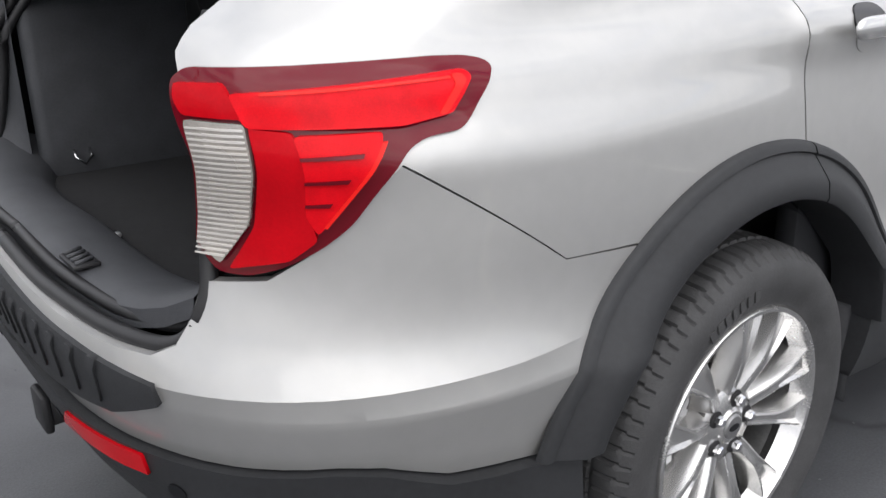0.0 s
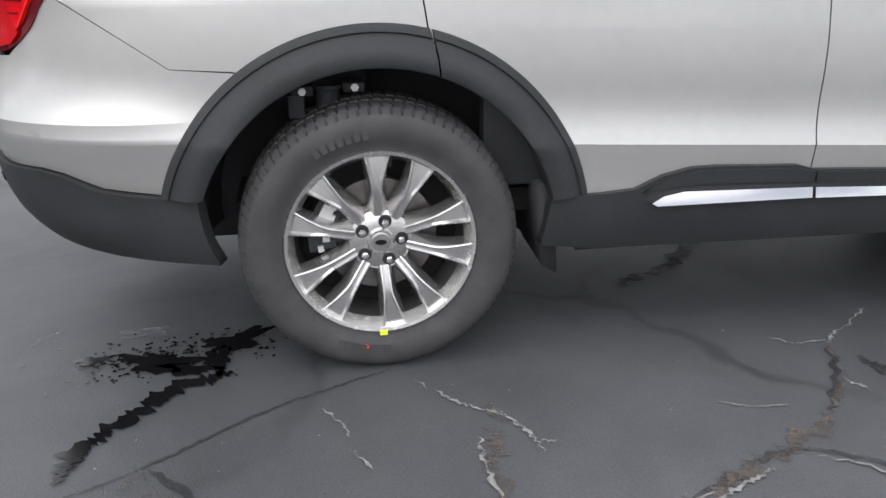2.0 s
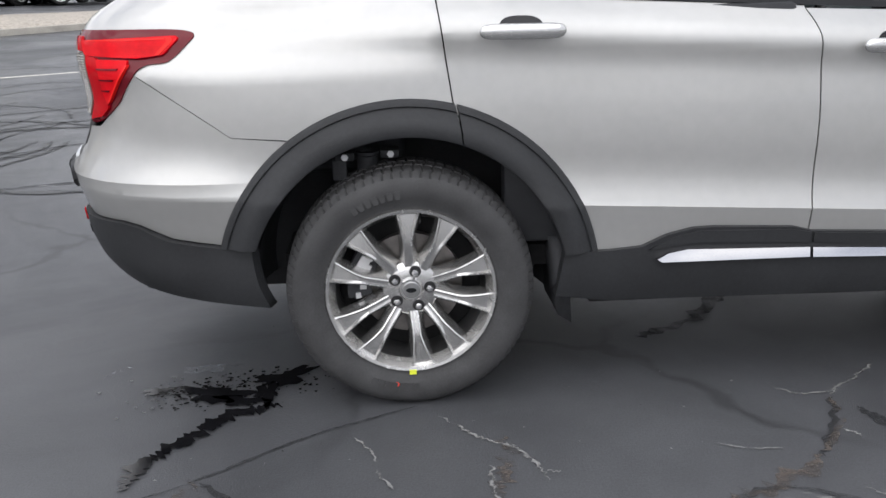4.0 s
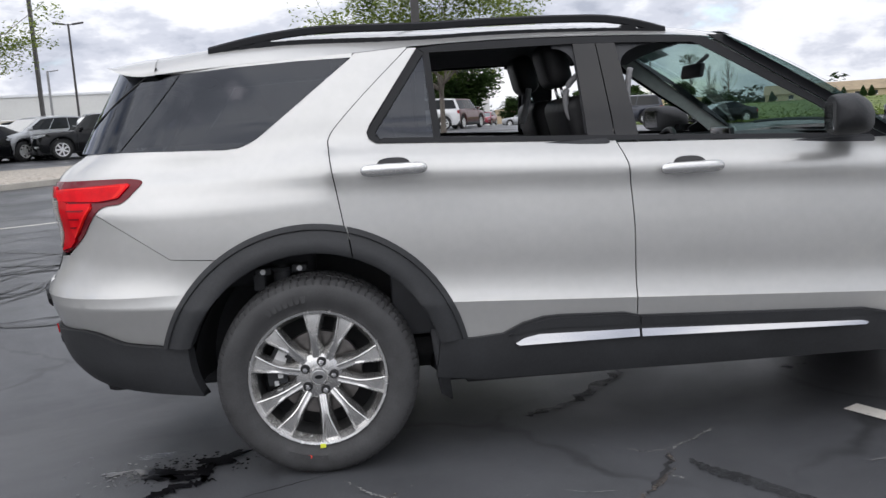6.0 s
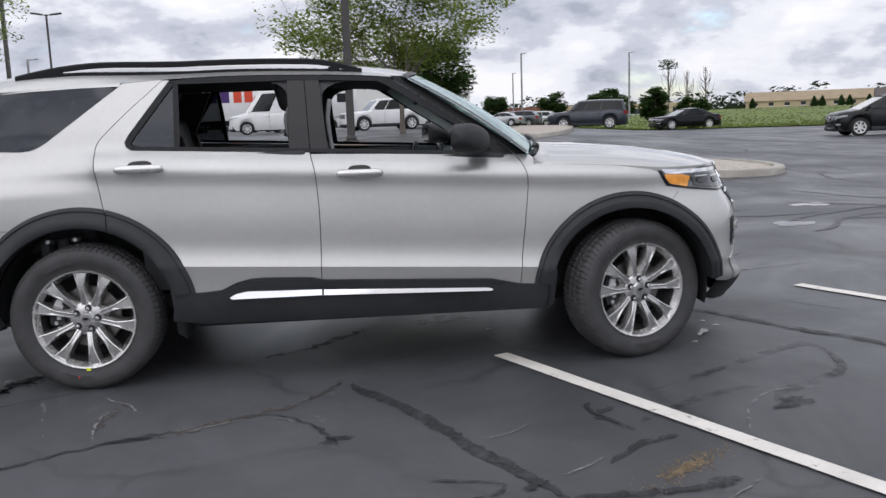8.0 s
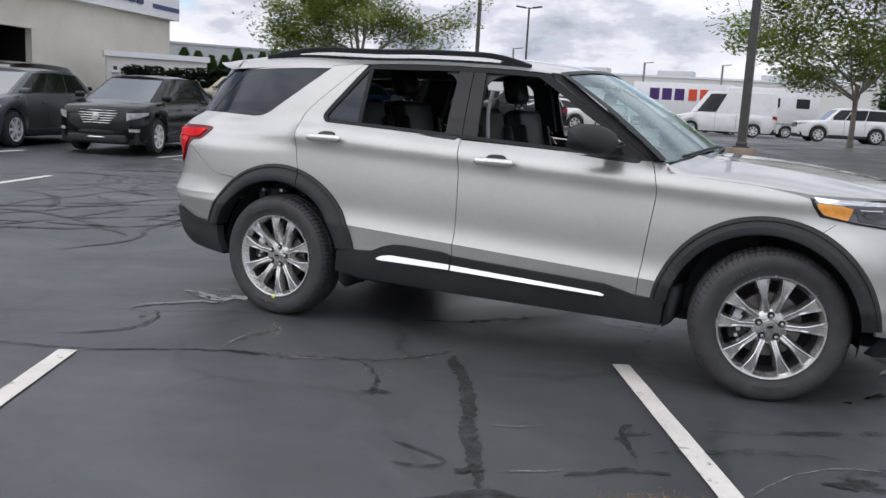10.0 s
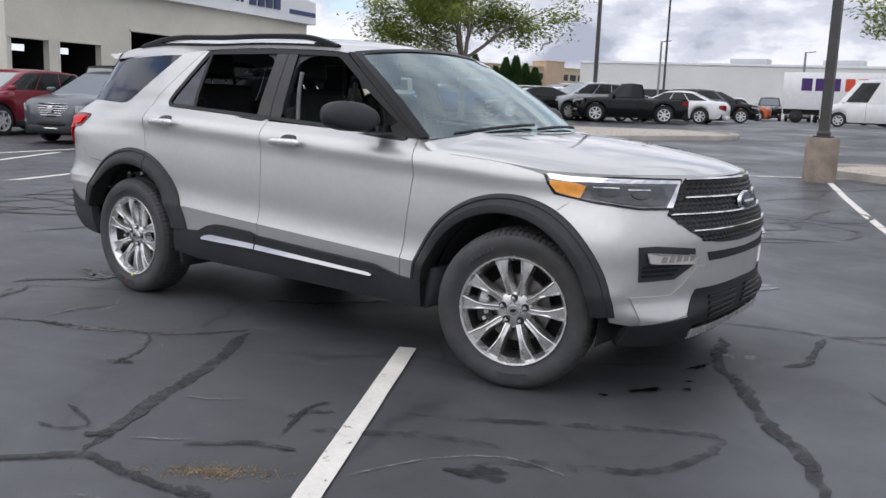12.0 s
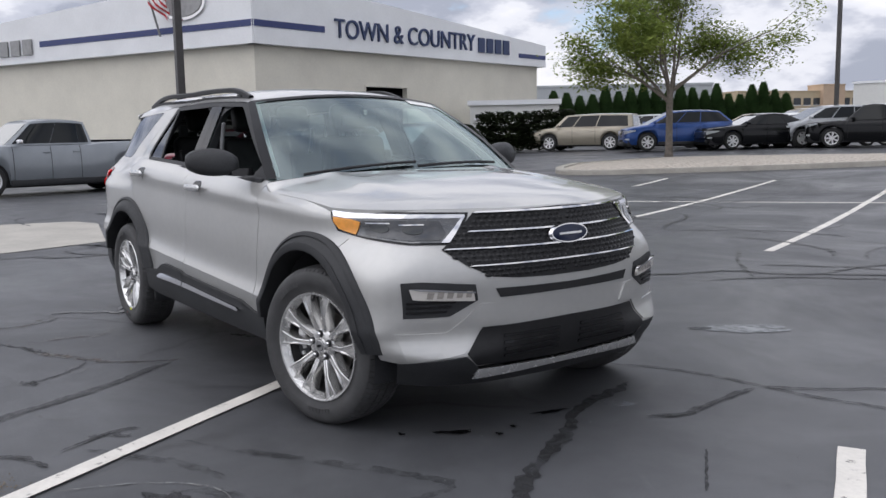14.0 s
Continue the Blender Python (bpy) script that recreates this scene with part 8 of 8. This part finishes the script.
# clipped hedges by the building
def hedge(x0, y0, x1, y1, h, w, seed):
    r = random.Random(seed)
    d = Vector((x1 - x0, y1 - y0, 0))
    n = d.normalized().cross(Vector((0, 0, 1)))
    bm = bmesh.new()
    for i in range(2600):
        t, a = r.random(), r.uniform(0, math.pi)
        p = Vector((x0, y0, 0)) + d * t + n * (w * 0.5 * math.cos(a) * r.uniform(0.8, 1.05))
        p.z = gz(p.x, p.y) + h * (0.15 + 0.85 * math.sin(a) * r.uniform(0.85, 1.08)) * r.choice((1, 1, 0.7, 0.4))
        leaves(bm, p, 0.06, 3, 0.15, r)
    tagged(part("hedge", bm, HEDGE, smooth=False), "dark clipped hedge along the building", "hedge")


hedge(-26.3, 23.2, -23.2, 26.7, 1.85, 1.1, 41)
hedge(-31.0, 9.0, -25.0, 11.0, 1.6, 1.2, 42)

# ---- buildings ----
CREAM = material("cream_painted_block", (0.68, 0.65, 0.56), 0.75, vary=0.07, scale=0.8, bump=0.35, bump_scale=30)
FASCIA = material("white_fascia_metal", (0.79, 0.80, 0.81), 0.45, vary=0.05, scale=0.8)
STRIPE = material("navy_stripe", (0.02, 0.035, 0.14), 0.4)
SIGN_BLUE = material("navy_sign_letter", (0.012, 0.03, 0.10), 0.35)
# near-black colour that stands in for the shade inside the bays
BAY_SHADE = material("dark_bay", (0.012, 0.012, 0.012), 0.6, vary=0.3, scale=3)
WHITE_WALL = material("white_wall_panel", (0.66, 0.66, 0.63), 0.7, vary=0.06, scale=0.3)
GREY_ROOF = material("grey_roof_metal", (0.42, 0.44, 0.45), 0.5, vary=0.1, scale=0.5)
TAN_WALL = material("tan_stucco", (0.48, 0.39, 0.26), 0.85, vary=0.1, scale=0.4)
PINK_WALL = material("terracotta_stucco", (0.50, 0.37, 0.26), 0.85, vary=0.1, scale=0.4)
BRICK = material("red_brick_far", (0.24, 0.11, 0.08), 0.85, vary=0.2, scale=2.0)
ROOF_DARK = material("dark_shingle", (0.09, 0.075, 0.07), 0.9, vary=0.2, scale=3)
WIN_DARK = material("far_window", (0.03, 0.035, 0.04), 0.12)

BC, BR, BL = Vector((-28.4, 12.7, 0)), Vector((-32.4, 32.6, 0)), Vector((-52.0, 1.6, 0))
dealer = thing("dealership_building", "cream painted block showroom building with white fascia and blue sign", "building", pose(BC.x, BC.y, 0.30))
ZF = 5.25


def wall_frame(a, b):
    """A frame whose x runs from a to b along a wall and whose y looks outward."""
    d = (b - a).normalized()
    n = Vector((0, 0, 1)).cross(d)
    return Matrix(((d.x, -n.x, 0, a.x), (d.y, -n.y, 0, a.y), (0, 0, 1, 0), (0, 0, 0, 1)))


def quad_wall(a, b, holes, thick, h, mat, parent, name):
    """A wall with openings, cut into rectangles round them; outward is -y of its frame."""
    L = (b - a).length
    m = Matrix.Translation(-BC) @ wall_frame(a, b)
    xs_ = sorted({0.0, L} | {v for ho in holes for v in ho[:2]})
    zs_ = sorted({-0.3, h} | {v for ho in holes for v in ho[2:]})
    bm = bmesh.new()
    for x0, x1 in zip(xs_, xs_[1:]):
        for z0, z1 in zip(zs_, zs_[1:]):
            if any(ho[0] <= (x0 + x1) / 2 <= ho[1] and ho[2] <= (z0 + z1) / 2 <= ho[3] for ho in holes):
                continue
            box(bm, x0, x1, -thick, 0.0, z0, z1)
    bmesh.ops.remove_doubles(bm, verts=bm.verts[:], dist=0.001)
    bmesh.ops.transform(bm, matrix=m, verts=bm.verts[:])
    bmesh.ops.recalc_face_normals(bm, faces=bm.faces[:])
    return part(name, bm, mat, parent, smooth=False), m, L


# emission stands in for daylight seen through the bays' rear windows
BAY_SKY = bpy.data.materials.new("daylight_in_rear_window")
BAY_SKY.use_nodes = True
BAY_SKY.node_tree.nodes["Principled BSDF"].inputs["Emission Color"].default_value = (0.9, 0.95, 0.95, 1)
BAY_SKY.node_tree.nodes["Principled BSDF"].inputs["Emission Strength"].default_value = 0.55
bays = [(6.39, 9.18, 0.0, 3.67), (2.50, 4.64, 0.0, 2.93), (0.10, 1.95, 0.0, 2.92)]
_, m_r, L_R = quad_wall(BC, BR, bays, 0.3, ZF, CREAM, dealer, "wall")
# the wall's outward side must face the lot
# bay interiors get their shade from a near-black wall colour
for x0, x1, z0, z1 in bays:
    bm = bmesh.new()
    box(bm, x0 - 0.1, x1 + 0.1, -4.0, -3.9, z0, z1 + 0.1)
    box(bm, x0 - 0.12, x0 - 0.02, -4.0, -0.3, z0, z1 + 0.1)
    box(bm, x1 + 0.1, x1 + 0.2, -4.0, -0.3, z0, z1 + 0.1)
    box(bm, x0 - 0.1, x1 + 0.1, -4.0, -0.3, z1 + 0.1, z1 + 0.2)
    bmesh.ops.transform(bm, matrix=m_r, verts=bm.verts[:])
    part("bay_inside", bm, BAY_SHADE, dealer, "dark inside of an open bay", smooth=False)
    bm = bmesh.new()
    for f in ((x0 - 0.08, x0, z0, z1 + 0.08), (x1, x1 + 0.08, z0, z1 + 0.08), (x0 - 0.08, x1 + 0.08, z1, z1 + 0.08)):
        box(bm, f[0], f[1], -0.05, 0.03, f[2], f[3])
    bmesh.ops.transform(bm, matrix=m_r, verts=bm.verts[:])
    part("bay_frame", bm, CREAM, dealer, smooth=False)
# glowing panels, hung near the opening, in place of the rear windows
for x0, x1 in ((0.60, 1.38), (2.62, 3.55)):
    bm = bmesh.new()
    box(bm, x0, x1, -0.75, -0.70, 2.46, 2.72, 0.0)
    bmesh.ops.transform(bm, matrix=m_r, verts=bm.verts[:])
    part("bay_window", bm, BAY_SKY, dealer, "bright rear window of the bay")
_, m_l, L_L = quad_wall(BL, BC, [], 0.3, ZF, CREAM, dealer, "wall")
for a, b in ((BR, BR + Vector((-24, -4, 0))), (BL + Vector((-2, 14, 0)), BL)):
    quad_wall(a, b, [], 0.3, ZF, CREAM, dealer, "wall")
bm = bmesh.new()
top = [BC, BR, BR + Vector((-24, -4, 0)), BL + Vector((-2, 14, 0)), BL]
bm.faces.new([bm.verts.new(p - BC + Vector((0, 0, ZF - 0.05))) for p in top])
part("roof", bm, GREY_ROOF, dealer, smooth=False)


def fascia(m, L, z_a, z_b, name):
    """A tapering parapet band: z_a high at the start, z_b at the end."""
    bm = bmesh.new()
    n = 12
    rows = []
    for i in range(n + 1):
        x = -0.35 + (L + 0.7) * i / n
        h = lerp(z_a, z_b, i / n)
        rows.append([bm.verts.new((x, 0.40, ZF)), bm.verts.new((x, 0.40, ZF + h)), bm.verts.new((x, -0.25, ZF + h)), bm.verts.new((x, -0.25, ZF))])
    for a, b in zip(rows, rows[1:]):
        for k in range(4):
            bm.faces.new((a[k], b[k], b[(k + 1) % 4], a[(k + 1) % 4]))
    bm.faces.new(rows[0])
    bm.faces.new(rows[-1])
    bmesh.ops.recalc_face_normals(bm, faces=bm.faces[:])
    bmesh.ops.transform(bm, matrix=m, verts=bm.verts[:])
    return part(name, bm, FASCIA, dealer, "white metal fascia", smooth=False)


fascia(m_r, L_R, 3.0, 1.25, "fascia")
fascia(m_l, L_L, 1.6, 3.0, "fascia")


def stripe(m, x0, x1, z0, z1):
    bm = bmesh.new()
    box(bm, x0, x1, 0.40, 0.425, z0, z1)
    bmesh.ops.transform(bm, matrix=m, verts=bm.verts[:])
    part("blue_stripe", bm, STRIPE, dealer, "navy blue stripe", smooth=False)


stripe(m_r, -0.35, 3.6, ZF + 0.72, ZF + 1.0)
stripe(m_r, L_R - 2.3, L_R + 0.3, ZF + 0.42, ZF + 0.66)
stripe(m_l, L_L - 13.5, L_L + 0.35, ZF + 0.72, ZF + 1.0)


def letters(text, m, x0, z0, size, depth=0.06, length=None):
    cu = bpy.data.curves.new("sign_text", "FONT")
    cu.body, cu.size, cu.extrude = text, size, depth
    tmp = bpy.data.objects.new("sign_text", cu)
    scene.collection.objects.link(tmp)
    bpy.context.view_layer.update()
    me = bpy.data.meshes.new_from_object(tmp.evaluated_get(bpy.context.evaluated_depsgraph_get()))
    bpy.data.objects.remove(tmp)
    xs_ = [v.co.x for v in me.vertices]
    k = length / (max(xs_) - min(xs_)) if length else 1.0
    # text lies in x, y: stand it up against the fascia, mirrored so that it reads from outside
    stand = Matrix(((k, 0, 0, x0), (0, 0, 1, 0.45), (0, 1, 0, z0), (0, 0, 0, 1)))
    me.transform(m @ stand)
    me.materials.clear()
    me.materials.append(SIGN_BLUE)
    o = new("sign_letters", me)
    o.parent = dealer
    tagged(o, "navy blue raised sign letters")
    return o


letters("TOWN & COUNTRY", m_r, 4.15, ZF + 0.55, 1.25, 0.05, 9.9)
for i in range(4):
    bm = bmesh.new()
    box(bm, 14.35 + i * 0.72, 14.35 + i * 0.72 + 0.52, 0.42, 0.50, ZF + 0.50, ZF + 1.28, 0.0)
    bmesh.ops.transform(bm, matrix=m_r, verts=bm.verts[:])
    part("sign_bar", bm, SIGN_BLUE, dealer, "plain navy sign bar", smooth=False)
for i in range(4):
    bm = bmesh.new()
    box(bm, L_L - 17.6 + i * 0.95, L_L - 17.6 + i * 0.95 + 0.7, 0.42, 0.50, ZF + 0.40, ZF + 1.15, 0.0)
    bmesh.ops.transform(bm, matrix=m_l, verts=bm.verts[:])
    part("sign_bar", bm, POLE_GREY, dealer, "plain grey sign bar", smooth=False)
# oval sign shape on the fascia
for a, b, d, mt in ((1.35, 0.72, 0.10, CHROME), (1.18, 0.58, 0.14, POLE_GREY)):
    bm = bmesh.new()
    n = 40
    r0 = [bm.verts.new((L_L - 3.6 + a * math.cos(6.2832 * i / n), 0.40, ZF + 1.95 + b * math.sin(6.2832 * i / n))) for i in range(n)]
    r1 = [bm.verts.new((v.co.x, 0.40 + d, v.co.z)) for v in r0]
    for i in range(n):
        bm.faces.new((r0[i], r0[(i + 1) % n], r1[(i + 1) % n], r1[i]))
    bm.faces.new(r1)
    bmesh.ops.recalc_face_normals(bm, faces=bm.faces[:])
    bmesh.ops.transform(bm, matrix=m_l, verts=bm.verts[:])
    part("oval_sign", bm, mt, dealer, "plain oval wall sign", smooth=False)
bm = bmesh.new()
tube(bm, [(L_L - 4.9, 0.6, ZF + 0.6), (L_L - 4.9, 1.4, ZF + 3.0)], 0.05, 6)
bmesh.ops.transform(bm, matrix=m_l, verts=bm.verts[:])
part("flag_staff", bm, POLE_GREY, dealer)
FLAG_RED, FLAG_WHITE = material("flag_red", (0.45, 0.02, 0.03), 0.7), material("flag_white", (0.7, 0.7, 0.7), 0.7)
for i in range(7):
    bm = bmesh.new()
    grid(bm, lambda u, v: (L_L - 4.9 + 0.9 * u, 1.25 - 0.3 * u + 0.10 * math.sin(u * 7 + i), ZF + 2.9 - 0.13 * (i + v) - 0.8 * u), 10, 1)
    bmesh.ops.transform(bm, matrix=m_l, verts=bm.verts[:])
    part("flag_stripe", bm, FLAG_RED if i % 2 == 0 else FLAG_WHITE, dealer, smooth=False)


def block(name, label, x, y, turn, L, D, h, mat, z=None, windows=(), win_mat=None, roof_lip=0.25, group=""):
    """A far building: walls, parapet lip and real window recesses on its front (-y)."""
    b = thing(name, label, "building", pose(x, y, gz(x, y) if z is None else z, 0, 0, turn), group)
    bm = bmesh.new()
    box(bm, -L / 2, L / 2, 0, D, -0.5, h)
    part("wall", bm, mat, b, smooth=False)
    bm = bmesh.new()
    box(bm, -L / 2 - 0.12, L / 2 + 0.12, -0.12, D + 0.12, h, h + roof_lip)
    part("roof", bm, FASCIA if mat is WHITE_WALL else mat, b, smooth=False)
    for (x0, x1, z0, z1) in windows:
        bm = bmesh.new()
        box(bm, x0, x1, -0.05, 0.05, z0, z1)
        wi = part("window", bm, win_mat or WIN_DARK, b, smooth=False)
        bm = bmesh.new()
        box(bm, x0 - 0.08, x1 + 0.08, -0.12, -0.02, z0 - 0.12, z0)
        part("sill", bm, FASCIA, wi, smooth=False)
    return b


block("warehouse", "long white warehouse with flat roof", -15.0, 103.3, 18, 65, 40, 6.0, WHITE_WALL, windows=[(-31.5, -18, 1.9, 3.0)])
block("warehouse", "white warehouse wing with rooftop units", -3.0, 108.0, 2, 15, 30, 5.6, WHITE_WALL)
for px, py in ((-28, 98), (-18, 101), (-6, 105), (5, 110)):
    bm = bmesh.new()
    box(bm, px - 2.2, px + 2.2, py + 4, py + 6, gz(px, py) + 6.2, gz(px, py) + 7.0, 0.05)
    tagged(part("rooftop_unit", bm, GREY_ROOF), "grey rooftop air unit on the warehouse", "air unit", "rooftop units")
block("white_shed", "low white annex with small square windows", -27.4, 26.5, 49, 4.6, 1.6, 2.45, WHITE_WALL, z=0.62, windows=[(-2.3 + 4.6 * f, -2.12 + 4.6 * f, 1.82, 2.0) for f in (0.06, 0.22, 0.38, 0.63, 0.72, 0.94)])
block("grey_warehouse", "long pale grey metal warehouse", -74.25, 63.1, 52, 52.7, 20, 6.4, GREY_ROOF, z=0.85)
hotel_w = [(-17.6 + i * 2.75, -15.6 + i * 2.75, z0, z0 + 1.7) for i in range(13) for z0 in (3.0, 7.2)]
block("hotel", "tan three-storey hotel behind the row of conifers", -111.0, 191.5, 68, 38, 12, 10.4, TAN_WALL, windows=hotel_w)
block("hotel_tower", "pale terracotta stucco stair tower of the hotel", -107.4, 197.0, 68, 6.0, 6, 11.9, PINK_WALL)
ROOF_TAN = material("tan_shingle_roof", (0.30, 0.235, 0.15), 0.85, vary=0.2, scale=0.8)


def gable(b, w, d, h, rise, mat, over=0.4):
    """A pitched roof with its ridge along the house."""
    bm = bmesh.new()
    a = [bm.verts.new(p) for p in ((-w / 2 - over, -over, h), (w / 2 + over, -over, h), (w / 2 + over, d + over, h), (-w / 2 - over, d + over, h), (-w / 2 - over, d / 2, h + rise), (w / 2 + over, d / 2, h + rise))]
    for f in ((0, 1, 5, 4), (2, 3, 4, 5), (1, 2, 5), (3, 0, 4), (3, 2, 1, 0)):
        bm.faces.new([a[i] for i in f])
    bmesh.ops.recalc_face_normals(bm, faces=bm.faces[:])
    part("gable_roof", bm, mat, b, smooth=False)


bb = block("brown_building", "long low tan building beyond the field", 96.0, 170.5, -28, 27, 12, 1.5, TAN_WALL, z=1.10, roof_lip=0.05, windows=[(-12 + i * 3.2, -11.0 + i * 3.2, 0.5, 1.2) for i in range(8)])
gable(bb, 27, 12, 1.55, 2.0, ROOF_TAN)
for x, y, turn, w, h in ((85.6, 119.0, -30, 12, 1.5), (101.0, 104.5, -38, 12, 1.5)):
    hs = block("brick_house", "low brick house with a dark gable roof", x, y, turn, w, 8, h, BRICK, z=hill(x, y), roof_lip=0.05, windows=[(-3, -1.8, 0.4, 1.2), (1.5, 2.7, 0.4, 1.2)])
    gable(hs, w, 8, h, 1.4, ROOF_DARK)
block("strip_mall", "long low brown building across the road", 48.0, 172.0, -10, 46, 10, 2.7, TAN_WALL, windows=[(-18 + i * 4.4, -15.6 + i * 4.4, 0.8, 1.9) for i in range(9)])
block("strip_mall", "low red brick building across the road", 33.4, 161.5, -4, 13, 10, 2.6, BRICK)

# grass field and the verge
GRASS = material("mown_grass", (0.085, 0.125, 0.022), 0.9, vary=0.30, scale=0.12, second=(0.15, 0.20, 0.035), bump=1.0, bump_scale=14)
WOODS = leaf_mat("far_woods", (0.018, 0.036, 0.016), (0.042, 0.068, 0.026))
bm = bmesh.new()
def field_pt(u, v):
    a, d = radians(lerp(12, 78, u)), 61 + 160 * v ** 1.5
    x, y = 1 + d * math.cos(a), -5 + d * math.sin(a)
    return (x, y, gz(x, y) + hill(x, y))


grid(bm, field_pt, 44, 24)
bmesh.ops.recalc_face_normals(bm, faces=bm.faces[:])
tagged(part("grass_field", bm, GRASS, smooth=False), "bright green grass field beyond the lot", "grass", kind="structure")
bm = bmesh.new()
bm.faces.new([bm.verts.new((x, y, gz(x, y) + 0.05)) for x, y in ((4.5, 66.0), (4.0, 78.0), (20.0, 88.0), (24.0, 72.0))])
tagged(part("grass_verge", bm, GRASS, smooth=False), "green grass verge at the end of the lot", "grass", kind="structure")
bm = bmesh.new()
r_ = random.Random(77)
for i in range(9000):
    x, y, z = field_pt(r_.uniform(0.3, 0.96), r_.random() ** 1.6)
    s = r_.uniform(0.02, 0.09)
    a = r_.uniform(0, 3.14)
    bm.faces.new([bm.verts.new(q) for q in ((x - 0.16 * math.cos(a), y - 0.16 * math.sin(a), z - 0.01), (x + 0.16 * math.cos(a), y + 0.16 * math.sin(a), z - 0.01), (x + r_.uniform(-0.04, 0.04), y, z + s * 1.6))])
tagged(part("grass_tufts", bm, GRASS, smooth=False), "tufts of uneven field grass", "grass", kind="stuff")
bm = bmesh.new()
for i in range(150):
    a = radians(r_.uniform(20, 100))
    d = r_.uniform(235, 290)
    x, y = d * math.cos(a), d * math.sin(a)
    h = r_.uniform(1.5, 4.5) * (1.6 if r_.random() < 0.25 else 1)
    for k in range(24):
        leaves(bm, (x + r_.gauss(0, 4), y + r_.gauss(0, 3), gz(x, y) + h * r_.uniform(0.1, 1.0)), 1.0, 7, 0.9, r_)
tagged(part("far_woods", bm, WOODS, smooth=False), "dark line of distant woods", "trees", kind="stuff")
for i in range(7):
    f = (0.05, 0.52, 0.58, 0.72, 0.78, 0.92, 0.97)[i]
    x, y = lerp(82.0, 104.5, f), lerp(172.0, 160.0, f)
    o = new("arborvitae", bpy.data.meshes["arborvitae"])
    o.matrix_world = Matrix.LocRotScale((x, y, gz(x, y) + hill(x, y) - 0.05), None, (0.8, 0.8, 0.52))
    tagged(o, "small dark conifer before the tan building", "conifer", "conifers by the field")

# box trailer with plain colour bars, motorhome, far cars
PURPLE, ORANGE_RED = material("purple_bar", (0.05, 0.012, 0.12), 0.5), material("orange_red_bar", (0.60, 0.06, 0.02), 0.5)


def trailer(x, y, turn):
    t = thing("box_trailer", "white box trailer with purple and orange bars", "trailer", pose(x, y, gz(x, y), 0, 0, turn))
    bm = bmesh.new()
    box(bm, -3.6, 3.6, 0, 2.4, 0.95, 3.5, 0.03)
    part("box", bm, P_WHITE, t)
    for i in range(3):
        bm = bmesh.new()
        box(bm, -2.4 + i * 0.9, -1.7 + i * 0.9, -0.02, 0.0, 2.25, 3.1)
        part("purple_bar", bm, PURPLE, t, "plain purple bar", smooth=False)
    for i in range(2):
        bm = bmesh.new()
        box(bm, 0.4 + i * 0.8, 1.0 + i * 0.8, -0.02, 0.0, 2.25, 3.1)
        part("orange_bar", bm, ORANGE_RED, t, "plain orange-red bar", smooth=False)
    for xx in (-2.6, 1.8, 2.8):
        bm = bmesh.new()
        lathe(bm, [(0.02, 0.1), (0.46, 0.1), (0.48, 0.2), (0.46, 0.4)], 20, centre=(xx, 0, 0.48))
        part("wheel", bm, CAR_TYRE, t)
    bm = bmesh.new()
    box(bm, -3.5, 3.5, 0.3, 2.1, 0.6, 0.95)
    part("chassis", bm, DARK, t)
    for xx in (2.55, 3.15):
        bm = bmesh.new()
        box(bm, xx, xx + 0.05, -0.015, 0.0, 1.1, 2.8)
        part("door_line", bm, GREY_ROOF, t, smooth=False)


trailer(-8.6, 60.0, 8)
mh = vehicle("van", P_WHITE, -2.6, 54.6, 195, "white motorhome van by the trailers", "van", windows=False)
bm = bmesh.new()
box(bm, -3.4, 0.9, -1.12, 1.12, 0.9, 3.1, 0.06)
part("camper_box", bm, P_WHITE, mh)
bm = bmesh.new()
box(bm, 0.4, 2.2, -1.1, 1.1, 2.35, 3.1, 0.10)
part("cab_over", bm, P_WHITE, mh)
for sx_, sw in ((-2.8, 0.8), (-1.0, 0.7)):
    for s in (-1, 1):
        bm = bmesh.new()
        box(bm, sx_, sx_ + sw, s * 1.125 - 0.01, s * 1.125 + 0.01, 1.9, 2.5)
        part("camper_window", bm, CAR_GLASS, mh)
vehicle("van", P_WHITE, -3.7, 46.6, 190, "white delivery van by the trailers", "van", windows=False)
cols = [P_WHITE, P_SILVER, P_BLACK, P_RED, P_NAVY, P_TAN, P_GREY]
names = ["white", "silver", "black", "red", "dark navy", "beige", "grey"]
for i in range(8):
    c = (i * 3) % 7
    x, y = 11.0 + i * 2.9 + (i % 3) * 0.4, 96.0 + (i % 2) * 9 - i * 0.5
    vehicle(("sedan", "suv", "sedan", "big_suv")[i % 4], cols[c], x, y, (i % 2) * 180 + 70, names[c] + " car in the distant lot", "car", "cars in the far lot")
for i in range(7):
    c = (i * 2 + 1) % 7
    vehicle(("suv", "sedan")[i % 2], cols[c], -24.5 + i * 1.2, 33.0 + i * 3.1, 205, names[c] + " car in the row by the conifers", "car", "cars by the conifers")
